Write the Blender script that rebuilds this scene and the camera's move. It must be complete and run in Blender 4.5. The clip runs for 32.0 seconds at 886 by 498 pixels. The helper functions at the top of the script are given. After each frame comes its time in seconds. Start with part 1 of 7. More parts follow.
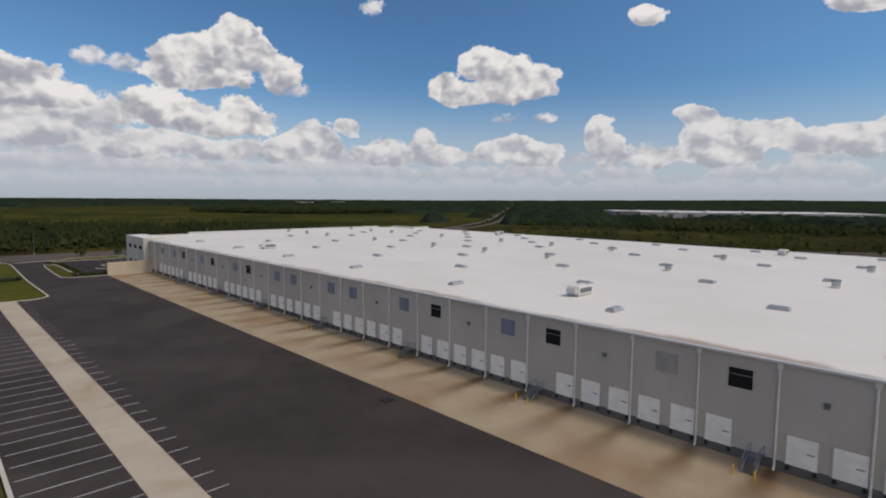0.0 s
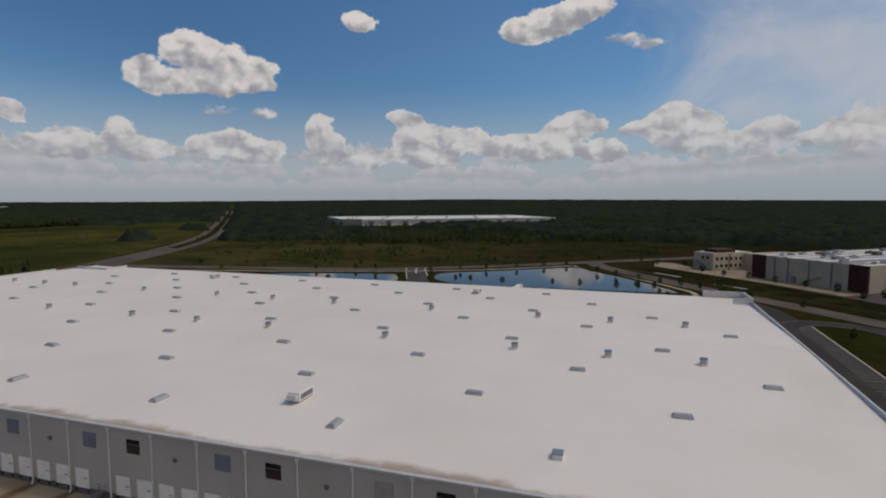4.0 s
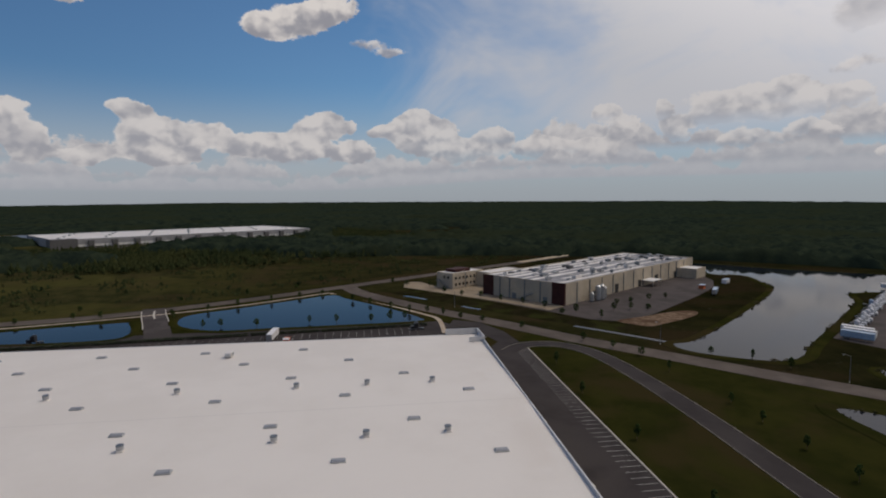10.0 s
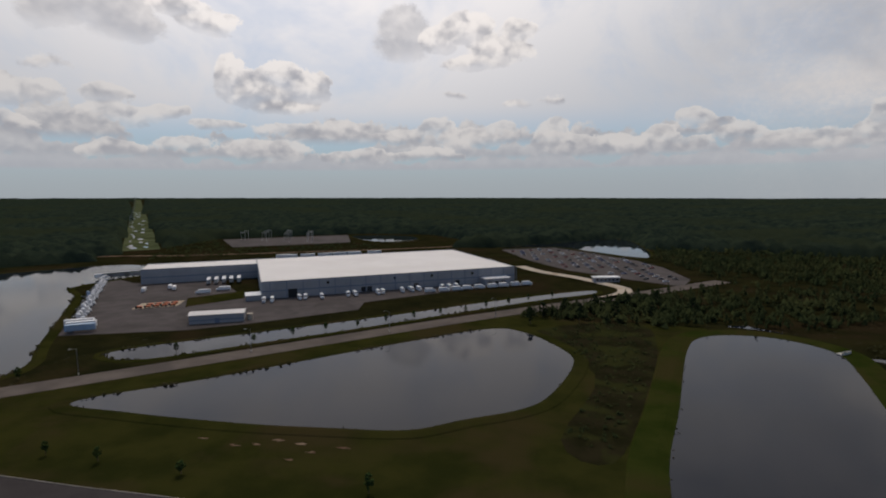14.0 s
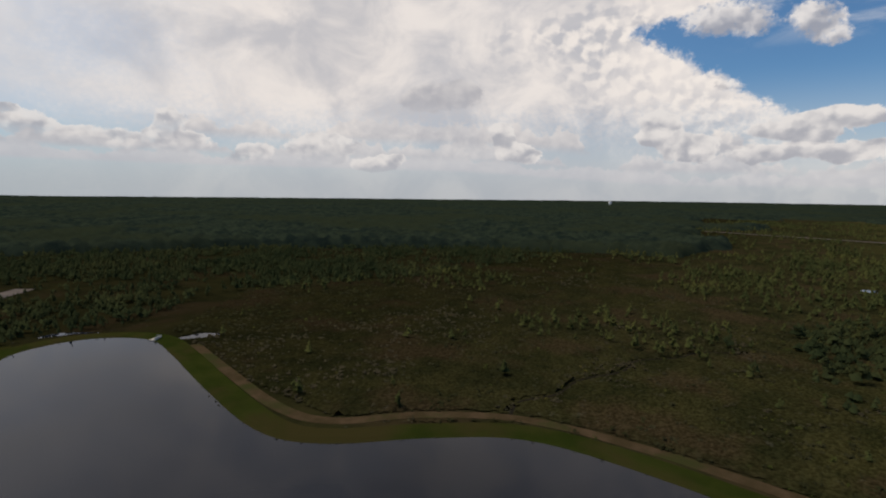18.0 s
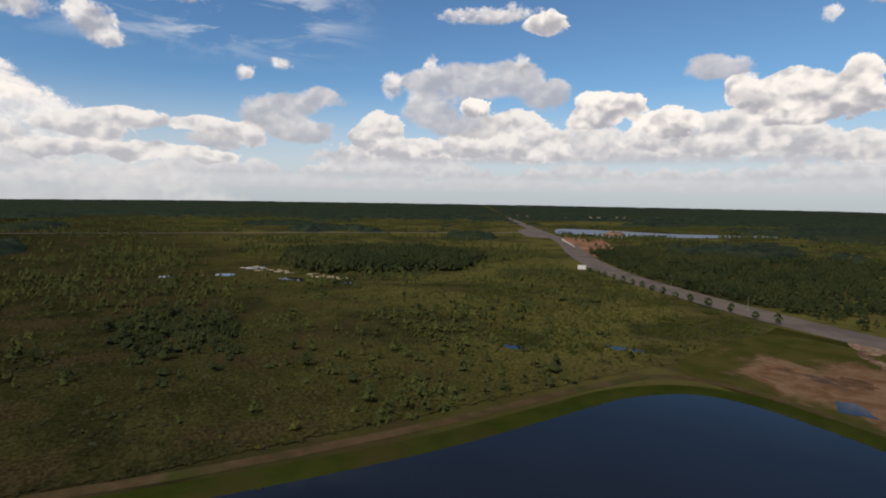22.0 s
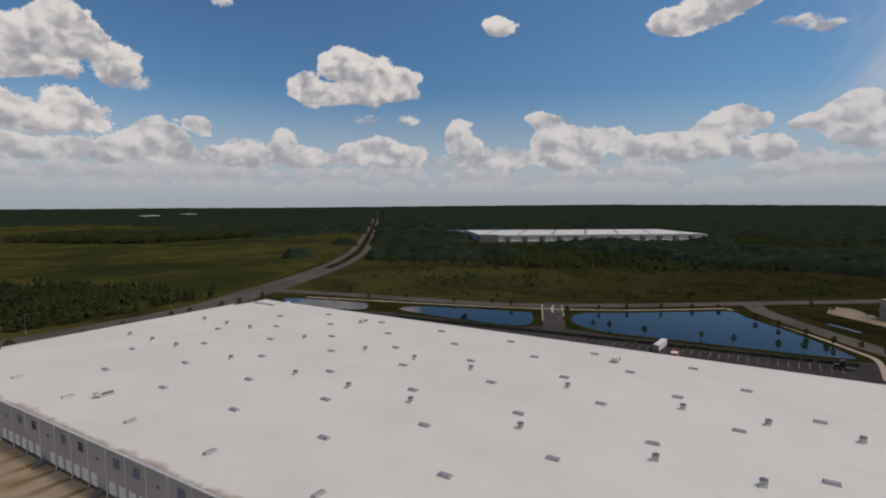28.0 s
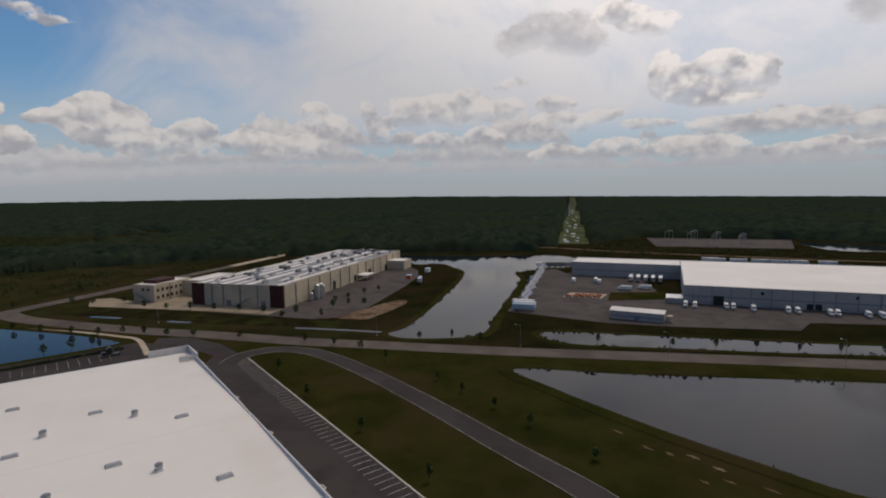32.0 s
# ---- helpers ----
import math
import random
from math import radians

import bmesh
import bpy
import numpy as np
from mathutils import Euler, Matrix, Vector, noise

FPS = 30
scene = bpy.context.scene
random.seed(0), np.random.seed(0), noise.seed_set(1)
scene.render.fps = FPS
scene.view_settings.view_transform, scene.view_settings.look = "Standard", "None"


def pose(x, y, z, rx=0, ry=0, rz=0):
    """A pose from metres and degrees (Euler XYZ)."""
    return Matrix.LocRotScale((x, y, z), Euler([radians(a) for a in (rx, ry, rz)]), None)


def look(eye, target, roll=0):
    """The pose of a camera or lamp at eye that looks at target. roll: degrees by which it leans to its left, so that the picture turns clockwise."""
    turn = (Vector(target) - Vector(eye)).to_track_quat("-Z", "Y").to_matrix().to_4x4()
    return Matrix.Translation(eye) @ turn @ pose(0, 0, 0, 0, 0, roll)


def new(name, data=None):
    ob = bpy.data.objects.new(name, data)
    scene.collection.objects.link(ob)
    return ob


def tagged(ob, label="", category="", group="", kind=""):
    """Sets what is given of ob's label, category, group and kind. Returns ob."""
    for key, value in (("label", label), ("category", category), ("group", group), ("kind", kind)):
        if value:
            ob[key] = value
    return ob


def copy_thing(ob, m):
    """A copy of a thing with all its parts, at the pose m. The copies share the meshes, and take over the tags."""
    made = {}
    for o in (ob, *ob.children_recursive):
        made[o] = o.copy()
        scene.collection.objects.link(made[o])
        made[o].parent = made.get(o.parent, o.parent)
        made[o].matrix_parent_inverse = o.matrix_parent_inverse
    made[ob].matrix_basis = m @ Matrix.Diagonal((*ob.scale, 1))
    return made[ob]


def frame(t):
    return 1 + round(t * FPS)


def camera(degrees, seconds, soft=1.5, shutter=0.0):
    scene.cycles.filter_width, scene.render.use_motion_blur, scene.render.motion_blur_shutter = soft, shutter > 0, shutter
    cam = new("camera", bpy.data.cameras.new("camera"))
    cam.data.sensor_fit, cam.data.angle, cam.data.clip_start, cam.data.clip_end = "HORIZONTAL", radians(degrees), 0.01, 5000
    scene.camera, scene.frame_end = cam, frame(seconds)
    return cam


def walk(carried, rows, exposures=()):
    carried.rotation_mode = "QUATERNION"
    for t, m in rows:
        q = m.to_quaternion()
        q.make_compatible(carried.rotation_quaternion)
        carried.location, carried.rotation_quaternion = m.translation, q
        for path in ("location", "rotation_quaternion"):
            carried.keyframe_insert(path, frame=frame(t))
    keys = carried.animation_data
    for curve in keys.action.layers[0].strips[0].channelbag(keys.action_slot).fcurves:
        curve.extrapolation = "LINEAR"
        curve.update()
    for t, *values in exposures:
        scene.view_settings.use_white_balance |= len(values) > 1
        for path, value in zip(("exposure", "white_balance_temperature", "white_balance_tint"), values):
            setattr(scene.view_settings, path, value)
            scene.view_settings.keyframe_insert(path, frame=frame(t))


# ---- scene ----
cam = camera(78.28, 32.0, soft=2.0)
# seconds, x, y, height, heading (clockwise from +y), pitch, roll
PATH = [
    (0, -63.38, -19.75, 27.92, 44.38, -5.17, 0.57),
    (0.5, -63.04, -19.56, 29.95, 51.89, -5.12, 0.55),
    (1, -62.58, -19.40, 32.07, 58.39, -5.13, 0.49),
    (1.5, -62.06, -19.35, 34.20, 62.64, -5.13, 0.43),
    (2, -61.42, -19.36, 36.35, 64.98, -5.10, 0.35),
    (2.5, -60.76, -19.35, 38.50, 67.22, -5.14, 0.30),
    (3, -60.24, -19.35, 40.71, 69.67, -5.17, 0.32),
    (3.5, -59.72, -19.39, 42.91, 72.36, -5.21, 0.22),
    (5.5, -59.72, -19.62, 52.01, 72.93, -5.16, 0.11),
    (6, -59.85, -19.58, 54.28, 73.15, -5.14, 0.09),
    (6.5, -59.93, -19.53, 56.49, 73.38, -5.11, 0.14),
    (7, -60.01, -19.61, 58.49, 73.50, -5.13, 0.10),
    (7.5, -60.03, -19.66, 60.21, 73.53, -5.14, 0.07),
    (8, -59.94, -19.68, 61.60, 73.82, -5.14, 0.05),
    (8.5, -59.76, -19.76, 62.57, 74.79, -5.13, 0.04),
    (9, -59.65, -19.83, 63.15, 80.30, -5.15, -0.00),
    (9.5, -59.74, -19.89, 63.63, 88.98, -5.15, -0.13),
    (10, -60.00, -19.93, 64.14, 98.09, -5.15, -0.25),
    (10.5, -60.35, -19.93, 64.51, 107.01, -5.19, -0.30),
    (11, -60.68, -19.93, 64.84, 116.01, -5.28, -0.41),
    (11.5, -60.92, -19.89, 65.11, 124.94, -5.39, -0.50),
    (12, -61.23, -19.78, 65.24, 133.88, -5.50, -0.58),
    (12.5, -61.48, -19.65, 65.21, 142.86, -5.64, -0.60),
    (13, -61.63, -19.55, 65.19, 151.96, -5.75, -0.60),
    (13.5, -61.85, -19.56, 65.24, 160.60, -5.90, -0.57),
    (14, -61.86, -19.63, 65.30, 169.95, -6.07, -0.53),
    (14.5, -61.81, -19.69, 65.37, 179.55, -6.21, -0.41),
    (15, -61.81, -19.80, 65.39, 189.19, -6.30, -0.33),
    (15.5, -61.74, -19.77, 65.48, 198.87, -6.38, -0.10),
    (17.5, -61.60, -20.33, 65.33, 229.67, -6.09, 0.98),
    (18, -61.48, -20.14, 65.50, 235.35, -5.97, 1.05),
    (18.5, -61.15, -19.92, 65.66, 241.59, -5.91, 1.03),
    (19, -60.89, -19.77, 65.74, 249.12, -5.80, 1.03),
    (19.5, -60.68, -19.64, 65.78, 257.64, -5.68, 0.99),
    (20, -60.54, -19.51, 65.76, 266.30, -5.56, 0.96),
    (20.5, -60.41, -19.41, 65.72, 274.88, -5.41, 1.02),
    (21, -60.27, -19.39, 65.72, 283.61, -5.32, 0.98),
    (21.5, -60.06, -19.36, 65.84, 292.31, -5.23, 0.93),
    (22, -59.87, -19.36, 66.07, 300.95, -5.18, 0.87),
    (22.5, -59.94, -19.40, 66.23, 309.50, -5.11, 0.77),
    (23, -59.99, -19.38, 66.29, 318.45, -5.04, 0.67),
    (23.5, -59.80, -19.28, 66.22, 327.88, -4.97, 0.49),
    (24, -59.47, -19.07, 66.11, 338.33, -4.90, 0.33),
    (24.5, -59.27, -18.81, 66.02, 348.70, -4.90, 0.16),
    (25, -59.12, -18.59, 66.01, 359.10, -4.89, -0.03),
    (25.5, -58.99, -18.41, 65.97, 369.33, -4.89, -0.19),
    (27.5, -60.77, -19.19, 66.64, 409.11, -4.89, 0.15),
    (28, -60.92, -19.37, 66.69, 418.39, -4.90, 0.05),
    (28.5, -60.98, -19.47, 66.73, 427.83, -4.95, -0.10),
    (29, -61.13, -19.52, 66.75, 437.07, -5.05, -0.18),
    (29.5, -60.98, -19.52, 66.69, 446.11, -5.15, -0.23),
    (30, -60.71, -19.41, 66.55, 455.04, -5.23, -0.35),
    (30.5, -60.46, -19.37, 66.39, 463.63, -5.30, -0.41),
    (31, -60.24, -19.62, 66.28, 470.89, -5.43, -0.59),
    (31.5, -60.06, -19.90, 66.23, 478.62, -5.58, -0.80),
    (32, -59.92, -20.06, 66.19, 487.40, -5.75, -0.83),
]
EXPOSURES = [(0, -0.14, 6700, 12), (1, -0.32, 6720, 12), (3, -0.47, 6750, 12), (7, -0.6, 6900, 13), (10, -0.5, 6880, 14), (13, -0.42, 6900, 13), (16, -0.2, 6900, 13), (19, -0.03, 7050, 13), (22, 0.15, 7100, 13), (24, 0.22, 7080, 13), (25, 0.1, 6900, 13), (27.5, -0.29, 6850, 13), (29, -0.47, 6900, 13), (32, -0.42, 7050, 14)]
walk(cam, [(t, pose(x, y, z, 90 + p, 0, -h) @ pose(0, 0, 0, 0, 0, r)) for t, x, y, z, h, p, r in PATH], EXPOSURES)

# ---- sun ----
SUN_AZ, SUN_EL = 158.0, 56.0
sun = new("sun", bpy.data.lights.new("sun", "SUN"))
sun.data.energy, sun.data.angle, sun.data.color = 1.6, radians(10), (1.0, 0.92, 0.80)
sx, sy, sz = (math.sin(radians(SUN_AZ)) * math.cos(radians(SUN_EL)), math.cos(radians(SUN_AZ)) * math.cos(radians(SUN_EL)), math.sin(radians(SUN_EL)))
sun.matrix_world = look((sx * 400, sy * 400, sz * 400), (0, 0, 0))


# ---- node helpers ----
class Nodes:
    """Short hand for building node trees."""

    def __init__(self, tree):
        self.tree = tree
        tree.nodes.clear()

    def add(self, kind, **values):
        n = self.tree.nodes.new(kind)
        for key, v in values.items():
            if key == "op":
                n.operation = v
            elif key == "clamp":
                n.use_clamp = v
            elif key == "blend":
                n.blend_type = v
        return n

    def put(self, socket, v):
        if isinstance(v, bpy.types.NodeSocket):
            self.tree.links.new(v, socket)
        else:
            socket.default_value = v

    def math(self, op, a, b=0.0, c=0.0, clamp=False):
        n = self.add("ShaderNodeMath", op=op, clamp=clamp)
        for s, v in zip(n.inputs, (a, b, c)):
            self.put(s, v)
        return n.outputs[0]

    def ramp(self, v, lo, hi, a=0.0, b=1.0, smooth=True):
        n = self.add("ShaderNodeMapRange")
        n.interpolation_type = "SMOOTHSTEP" if smooth else "LINEAR"
        for s, x in zip(n.inputs, (v, lo, hi, a, b)):
            self.put(s, x)
        return n.outputs[0]

    def mix(self, f, a, b, blend="MIX"):
        n = self.add("ShaderNodeMix")
        n.data_type, n.blend_type = "RGBA", blend
        self.put(n.inputs[0], f)
        for s, v in ((n.inputs[6], a), (n.inputs[7], b)):
            self.put(s, (*v, 1) if isinstance(v, tuple) and len(v) == 3 else v)
        return n.outputs[2]

    def noise(self, vec, scale, detail=4.0, rough=0.5, dist=0.0):
        n = self.add("ShaderNodeTexNoise")
        if vec is not None:
            self.put(n.inputs["Vector"], vec)
        n.inputs["Scale"].default_value, n.inputs["Detail"].default_value = scale, detail
        n.inputs["Roughness"].default_value, n.inputs["Distortion"].default_value = rough, dist
        return n.outputs["Fac"]

    def vec(self, op, a, b):
        n = self.add("ShaderNodeVectorMath", op=op)
        self.put(n.inputs[0], a)
        self.put(n.inputs[1], b)
        return n.outputs[0]


# ---- sky: blue air, a belt of cumulus, single clouds and a thin veil towards the sun ----
world = bpy.data.worlds.new("sky")
scene.world = world
world.use_nodes = True
N = Nodes(world.node_tree)
sky = N.add("ShaderNodeTexSky")
sky.sky_type, sky.sun_disc = "NISHITA", False
sky.sun_elevation, sky.sun_rotation = radians(SUN_EL), radians(SUN_AZ)
sky.air_density, sky.dust_density, sky.ozone_density = 1.0, 0.3, 3.0
coord = N.add("ShaderNodeTexCoord").outputs["Generated"]
sep = N.add("ShaderNodeSeparateXYZ")
N.put(sep.inputs[0], coord)
dx, dy, dz = sep.outputs
az = N.math("MULTIPLY", N.math("ARCTAN2", dx, dy), 57.2958)
el = N.math("MULTIPLY", N.math("ARCSINE", dz), 57.2958)


def swing(a, centre):
    """Degrees of heading from a centre, wrapped."""
    d = N.math("SUBTRACT", a, centre)
    return N.math("WRAP", d, 180.0, -180.0)


# clouds heap by heap: heading, elevation, half width, half height, in degrees
NORTH_LOW = ((332.8, 5.7, 3.8, 1.3), (337.6, 5, 2.4, 1.4), (343, 6.5, 3.7, 1.5), (347.9, 7.3, 2.3, 1.5), (340.6, 4.6, 3, 1.3), (353.2, 7.2, 3, 1.6), (357.6, 7.9, 3.1, 1.6), (349.9, 5, 3, 1.6), (355.9, 5.2, 3.7, 1.4), (12.1, 6.9, 3.6, 1.6), (5.6, 6.9, 4.5, 1.4), (1.5, 5.4, 3.2, 1.6), (8.5, 5.3, 4, 1.5), (14.4, 4.8, 3.2, 1.2), (31.4, 5.8, 2.6, 2.1), (27.9, 5, 3.2, 1.6), (18.5, 5, 3.9, 1.4), (23.5, 4.7, 3.7, 1.3))
NORTH_EAST_LOW = ((34.7, 7.1, 1.3, 0.9), (42, 6, 1.5, 1.4), (38.8, 4.7, 4.6, 1.2), (44, 4.6, 2.6, 1.3), (50.5, 5.4, 2.9, 1.4), (54, 4.6, 2.9, 1.3), (60.3, 6.5, 1.9, 2), (61.2, 5.1, 2.1, 1.8), (65.4, 4.1, 2.6, 0.9))
EAST_LOW = ((68.7, 8.3, 1.8, 0.9), (70.3, 6.2, 3.1, 1.8), (74.2, 6, 2.9, 1.4), (70.8, 4.5, 4.4, 1.2), (78.9, 5.4, 3, 1.2), (85.9, 7.2, 2.9, 1.4), (83.5, 5.4, 3.6, 1.5), (88.8, 4.9, 2.6, 1.2), (92.3, 6.8, 2, 0.8), (96.2, 7.9, 2.8, 1.4), (96.2, 6.5, 3.7, 1.6), (98.5, 5.2, 3.1, 1.3), (103.3, 6.5, 2.1, 1.1), (102.3, 5.2, 3, 1.3), (108.3, 5.2, 3, 1.2), (113, 5, 3, 1.2))
SOUTH_EAST_LOW = ((114.4, 8.3, 1.6, 1.1), (116.1, 6.7, 1.8, 1.4), (108.8, 5.2, 3, 1.3), (121.3, 6.4, 1.7, 1.3), (119.9, 8.4, 0.8, 1.2), (124, 8.7, 2.6, 1.6), (127.7, 8.9, 3, 1.3), (130.1, 9.4, 2, 1.3), (132.4, 8.6, 2.9, 1.2), (126.6, 7.8, 5.9, 0.9), (138.6, 8.6, 2.5, 1.1), (139.1, 6.9, 3.7, 1), (143.4, 7.3, 2.4, 0.7), (147.6, 6.3, 2.5, 0.6), (127.1, 5.4, 2.6, 1.2), (131.8, 5.6, 2.6, 1.2), (139.2, 4.1, 3.1, 0.8), (145.1, 4.5, 2.6, 0.9))
SOUTH_LOW = ((154.7, 6, 3.9, 0.9), (159.9, 6.3, 2.6, 1), (169.5, 6.3, 2.2, 1.2), (166.3, 5.5, 3.9, 0.8), (175.4, 5.8, 2.7, 1.3), (172.6, 5.2, 3.8, 0.9), (181.2, 5.6, 2.2, 1.5), (184.3, 4.4, 3.3, 1.2), (188.5, 4.4, 3.1, 1.2), (191.6, 4.8, 1.9, 1.1), (194.1, 4.2, 2.7, 0.8), (152.3, 3.9, 4.5, 1.1), (161.6, 3.6, 4.6, 0.8), (168.6, 3.9, 4.5, 0.7), (194.4, 6.5, 2, 0.9), (196.4, 6, 2, 0.5), (198.3, 4.9, 1.8, 1.2))
SOUTH_WEST_LOW = ((198.7, 5.2, 2.1, 0.7), (201.8, 4.5, 2.2, 1), (205, 4.2, 2, 1), (209.1, 6.3, 1.5, 1.4), (209.3, 4.5, 3.2, 1.3), (215.8, 3.5, 2.4, 1.3), (222.8, 4.2, 3.8, 1.4), (228.5, 2.8, 2.6, 0.8), (241, 5.9, 1.3, 1.6), (242.5, 4.2, 2.2, 1), (256.3, 7.1, 2.1, 1), (255.4, 5.5, 1.7, 1.2), (259, 4.6, 2.7, 1.6))
WEST_LOW = ((270.9, 6.9, 4.5, 0.9), (267.4, 5.9, 3.9, 0.9), (278.5, 6.7, 3.9, 0.9), (281.4, 6.2, 1.6, 1.4), (265.2, 3.9, 3.2, 1), (271, 4.1, 3.9, 1), (277.4, 3.7, 3.9, 0.8), (294.1, 7.2, 2, 1.5), (292.6, 6.4, 1.8, 1.2), (303.5, 5.3, 3, 1.3), (308.4, 7.8, 3.2, 1.4), (310.2, 5.6, 2.6, 1.1), (296.8, 5.1, 3.9, 1.1))
NORTH_WEST_LOW = ((305.4, 5.9, 3.8, 1.3), (309.9, 6.5, 3.9, 1.4), (310.5, 5, 3.9, 1.2), (321.6, 6.2, 3.6, 1.3), (327.9, 7.3, 3.8, 1.3), (325.1, 5.5, 3.9, 1.2), (330.8, 6.3, 3.8, 1.3), (294.4, 7.5, 2.2, 1.3))
SOUTH_EAST_SHADED = ((138.5, 15.7, 3.6, 1.6), (135.7, 14.8, 2.5, 1.2), (141.2, 14.7, 2.6, 1.3))
SOUTH_SHADED = ((166.3, 15.8, 2.6, 2.1), (165.7, 14.3, 2.9, 1.3))
SOUTH_WEST_SHADED = ((236, 10, 2.9, 1.3), (233.7, 9.2, 2.9, 0.9))
WEST_SHADED = ((278.6, 5.3, 2.3, 0.8), (283.1, 7.9, 2.9, 0.9), (286, 6.7, 3.1, 0.9), (284.8, 8.9, 3.8, 1), (288.4, 9.7, 2.2, 0.9), (284.6, 13, 1.2, 0.7), (281.3, 11.7, 1, 0.7), (299.8, 11.8, 2.9, 1.6), (303.5, 11.9, 4, 1.6), (308.5, 11.9, 2.7, 1.6), (311.7, 10.6, 2.1, 1.3), (300, 8.8, 3.2, 1.7), (303.8, 7.3, 3, 1), (308.6, 13.6, 0.8, 1), (299, 13.8, 0.8, 1), (295.4, 11.5, 1.2, 1.3))
NORTH_WEST_SHADED = ((326.7, 12.4, 2.5, 0.9),)
NORTH_HEAPS = ((332.3, 10.1, 1.8, 1.5), (331.5, 9.1, 1.6, 1.5), (335, 9.5, 2.7, 1.5), (337.5, 10.7, 1.4, 1.6), (337.4, 8.9, 2.8, 1.1), (333.7, 7.8, 3.9, 1.2), (347.5, 10.4, 2.2, 1.9), (343.2, 9.8, 1.8, 1.3), (349.5, 9.3, 2.3, 0.9), (344.5, 8.7, 3.2, 1.3), (356.6, 11.7, 2.4, 1.7), (358.8, 10.9, 1.3, 1.6), (355.4, 9.5, 2.5, 1.4), (5.1, 10.3, 4.3, 1.4), (3.3, 8.6, 3.9, 1.8), (9.1, 8.3, 3.9, 1.4), (23.9, 14.9, 2.7, 1.6), (25.3, 13.5, 2.1, 1.7), (19.5, 12.8, 3.1, 1.8), (22.3, 13.2, 3.4, 2.1), (28.2, 12, 1.9, 1.8))
NORTH_TOWER_HEAPS = ((20.3, 11.1, 5.5, 1.2), (14.3, 11.5, 1.6, 0.9), (16.4, 8.2, 2.9, 1.9), (19.8, 7.5, 2.5, 1.6), (24.7, 8.4, 2.7, 1.5), (23.1, 6.9, 4.8, 1.3), (11.7, 12, 1.3, 0.8), (29.2, 10.6, 1.5, 0.6), (354, 13.8, 1.2, 0.5), (339.1, 16.5, 2, 0.9), (335.2, 15.9, 0.8, 0.8))
NORTH_EAST_HEAPS = ((48.6, 13.3, 2.6, 2), (50.3, 12.7, 2.9, 1.8), (53.2, 11.9, 2.9, 1.7), (44.6, 11.1, 2.1, 1.6), (48.6, 10.8, 5.2, 1.4), (54.9, 12.3, 1.2, 1.1), (50.7, 8.4, 1.9, 0.8), (54.5, 8.6, 1.1, 0.6), (64.1, 17.4, 2, 1), (36.8, 18.5, 1.6, 0.9))
EAST_HEAPS = ((84.1, 17.4, 2.9, 1.6), (81.3, 16.4, 3.5, 1.3), (87, 18.2, 2.7, 1.3), (90.5, 15.3, 2, 0.5), (92.5, 14.7, 1.6, 0.4))
SOUTH_EAST_HEAPS = ((134.4, 10.9, 2.1, 0.7), (147.3, 15.6, 2.5, 1.2), (145.3, 16.8, 2.8, 1.1), (149.6, 10.9, 1.9, 2), (152.2, 9.5, 3.6, 1.4), (154.4, 11.2, 2.7, 1.5), (156.6, 10.2, 2.4, 1.4), (154.1, 8.3, 3, 0.8), (157.8, 11, 1.3, 1))
SOUTH_HEAPS = ((171.4, 9.4, 1.7, 0.6), (177.5, 8.8, 1.8, 0.5), (181.1, 9.1, 1.5, 0.7), (172.5, 15.8, 3.1, 1.7), (175.8, 13.8, 3.6, 1.8), (169.7, 14.9, 2.5, 1.2), (177.8, 15.8, 1.7, 1.2), (173.6, 12.6, 3.7, 0.8))
SOUTH_WEST_HEAPS = ((260, 15.6, 3.1, 1.6), (263.6, 15.2, 2.2, 1.3), (267.8, 15.1, 1.8, 0.9), (269.5, 13.6, 1.8, 0.9))
WEST_HEAPS = ((304.3, 9.2, 1.8, 1.2), (262.6, 10.1, 1.6, 0.6), (268.5, 14.7, 2.2, 1.3), (261.8, 15.8, 3.6, 1.4), (274.8, 17.9, 3.8, 0.9))
NORTH_WEST_HEAPS = ((316.9, 9.5, 2.6, 1.4), (319.2, 9.5, 1.6, 1.3), (315.7, 8.1, 2.6, 1.3), (322.7, 7.6, 3, 1.4), (329.3, 10.3, 1.7, 1.8), (332.9, 10, 3.1, 1.5), (311.1, 17.1, 2.2, 1.2), (305.5, 18.2, 5.5, 0.8))
LOW_CLOUDS = NORTH_LOW + NORTH_EAST_LOW + EAST_LOW + SOUTH_EAST_LOW + SOUTH_LOW + SOUTH_WEST_LOW + WEST_LOW + NORTH_WEST_LOW
SHADED_CLOUDS = SOUTH_EAST_SHADED + SOUTH_SHADED + SOUTH_WEST_SHADED + WEST_SHADED + NORTH_WEST_SHADED
ALL_SHADED = SHADED_CLOUDS
SHADED_CLOUDS = tuple(c for c in ALL_SHADED if c[2] > 1.5)
ALL_HEAPS = NORTH_HEAPS + NORTH_TOWER_HEAPS + NORTH_EAST_HEAPS + EAST_HEAPS + SOUTH_EAST_HEAPS + SOUTH_HEAPS + WEST_HEAPS[:1] + NORTH_WEST_HEAPS[:-1]
WISPY_CLOUDS = SOUTH_WEST_HEAPS + WEST_HEAPS[1:] + NORTH_WEST_HEAPS[-1:] + tuple(c for c in ALL_HEAPS if c[2] < 2.4 and c[3] < 0.95) + tuple(c for c in ALL_SHADED if c[2] <= 1.5)
HEAP_CLOUDS = tuple(c for c in ALL_HEAPS if c not in WISPY_CLOUDS)
flat = N.add("ShaderNodeCombineXYZ")
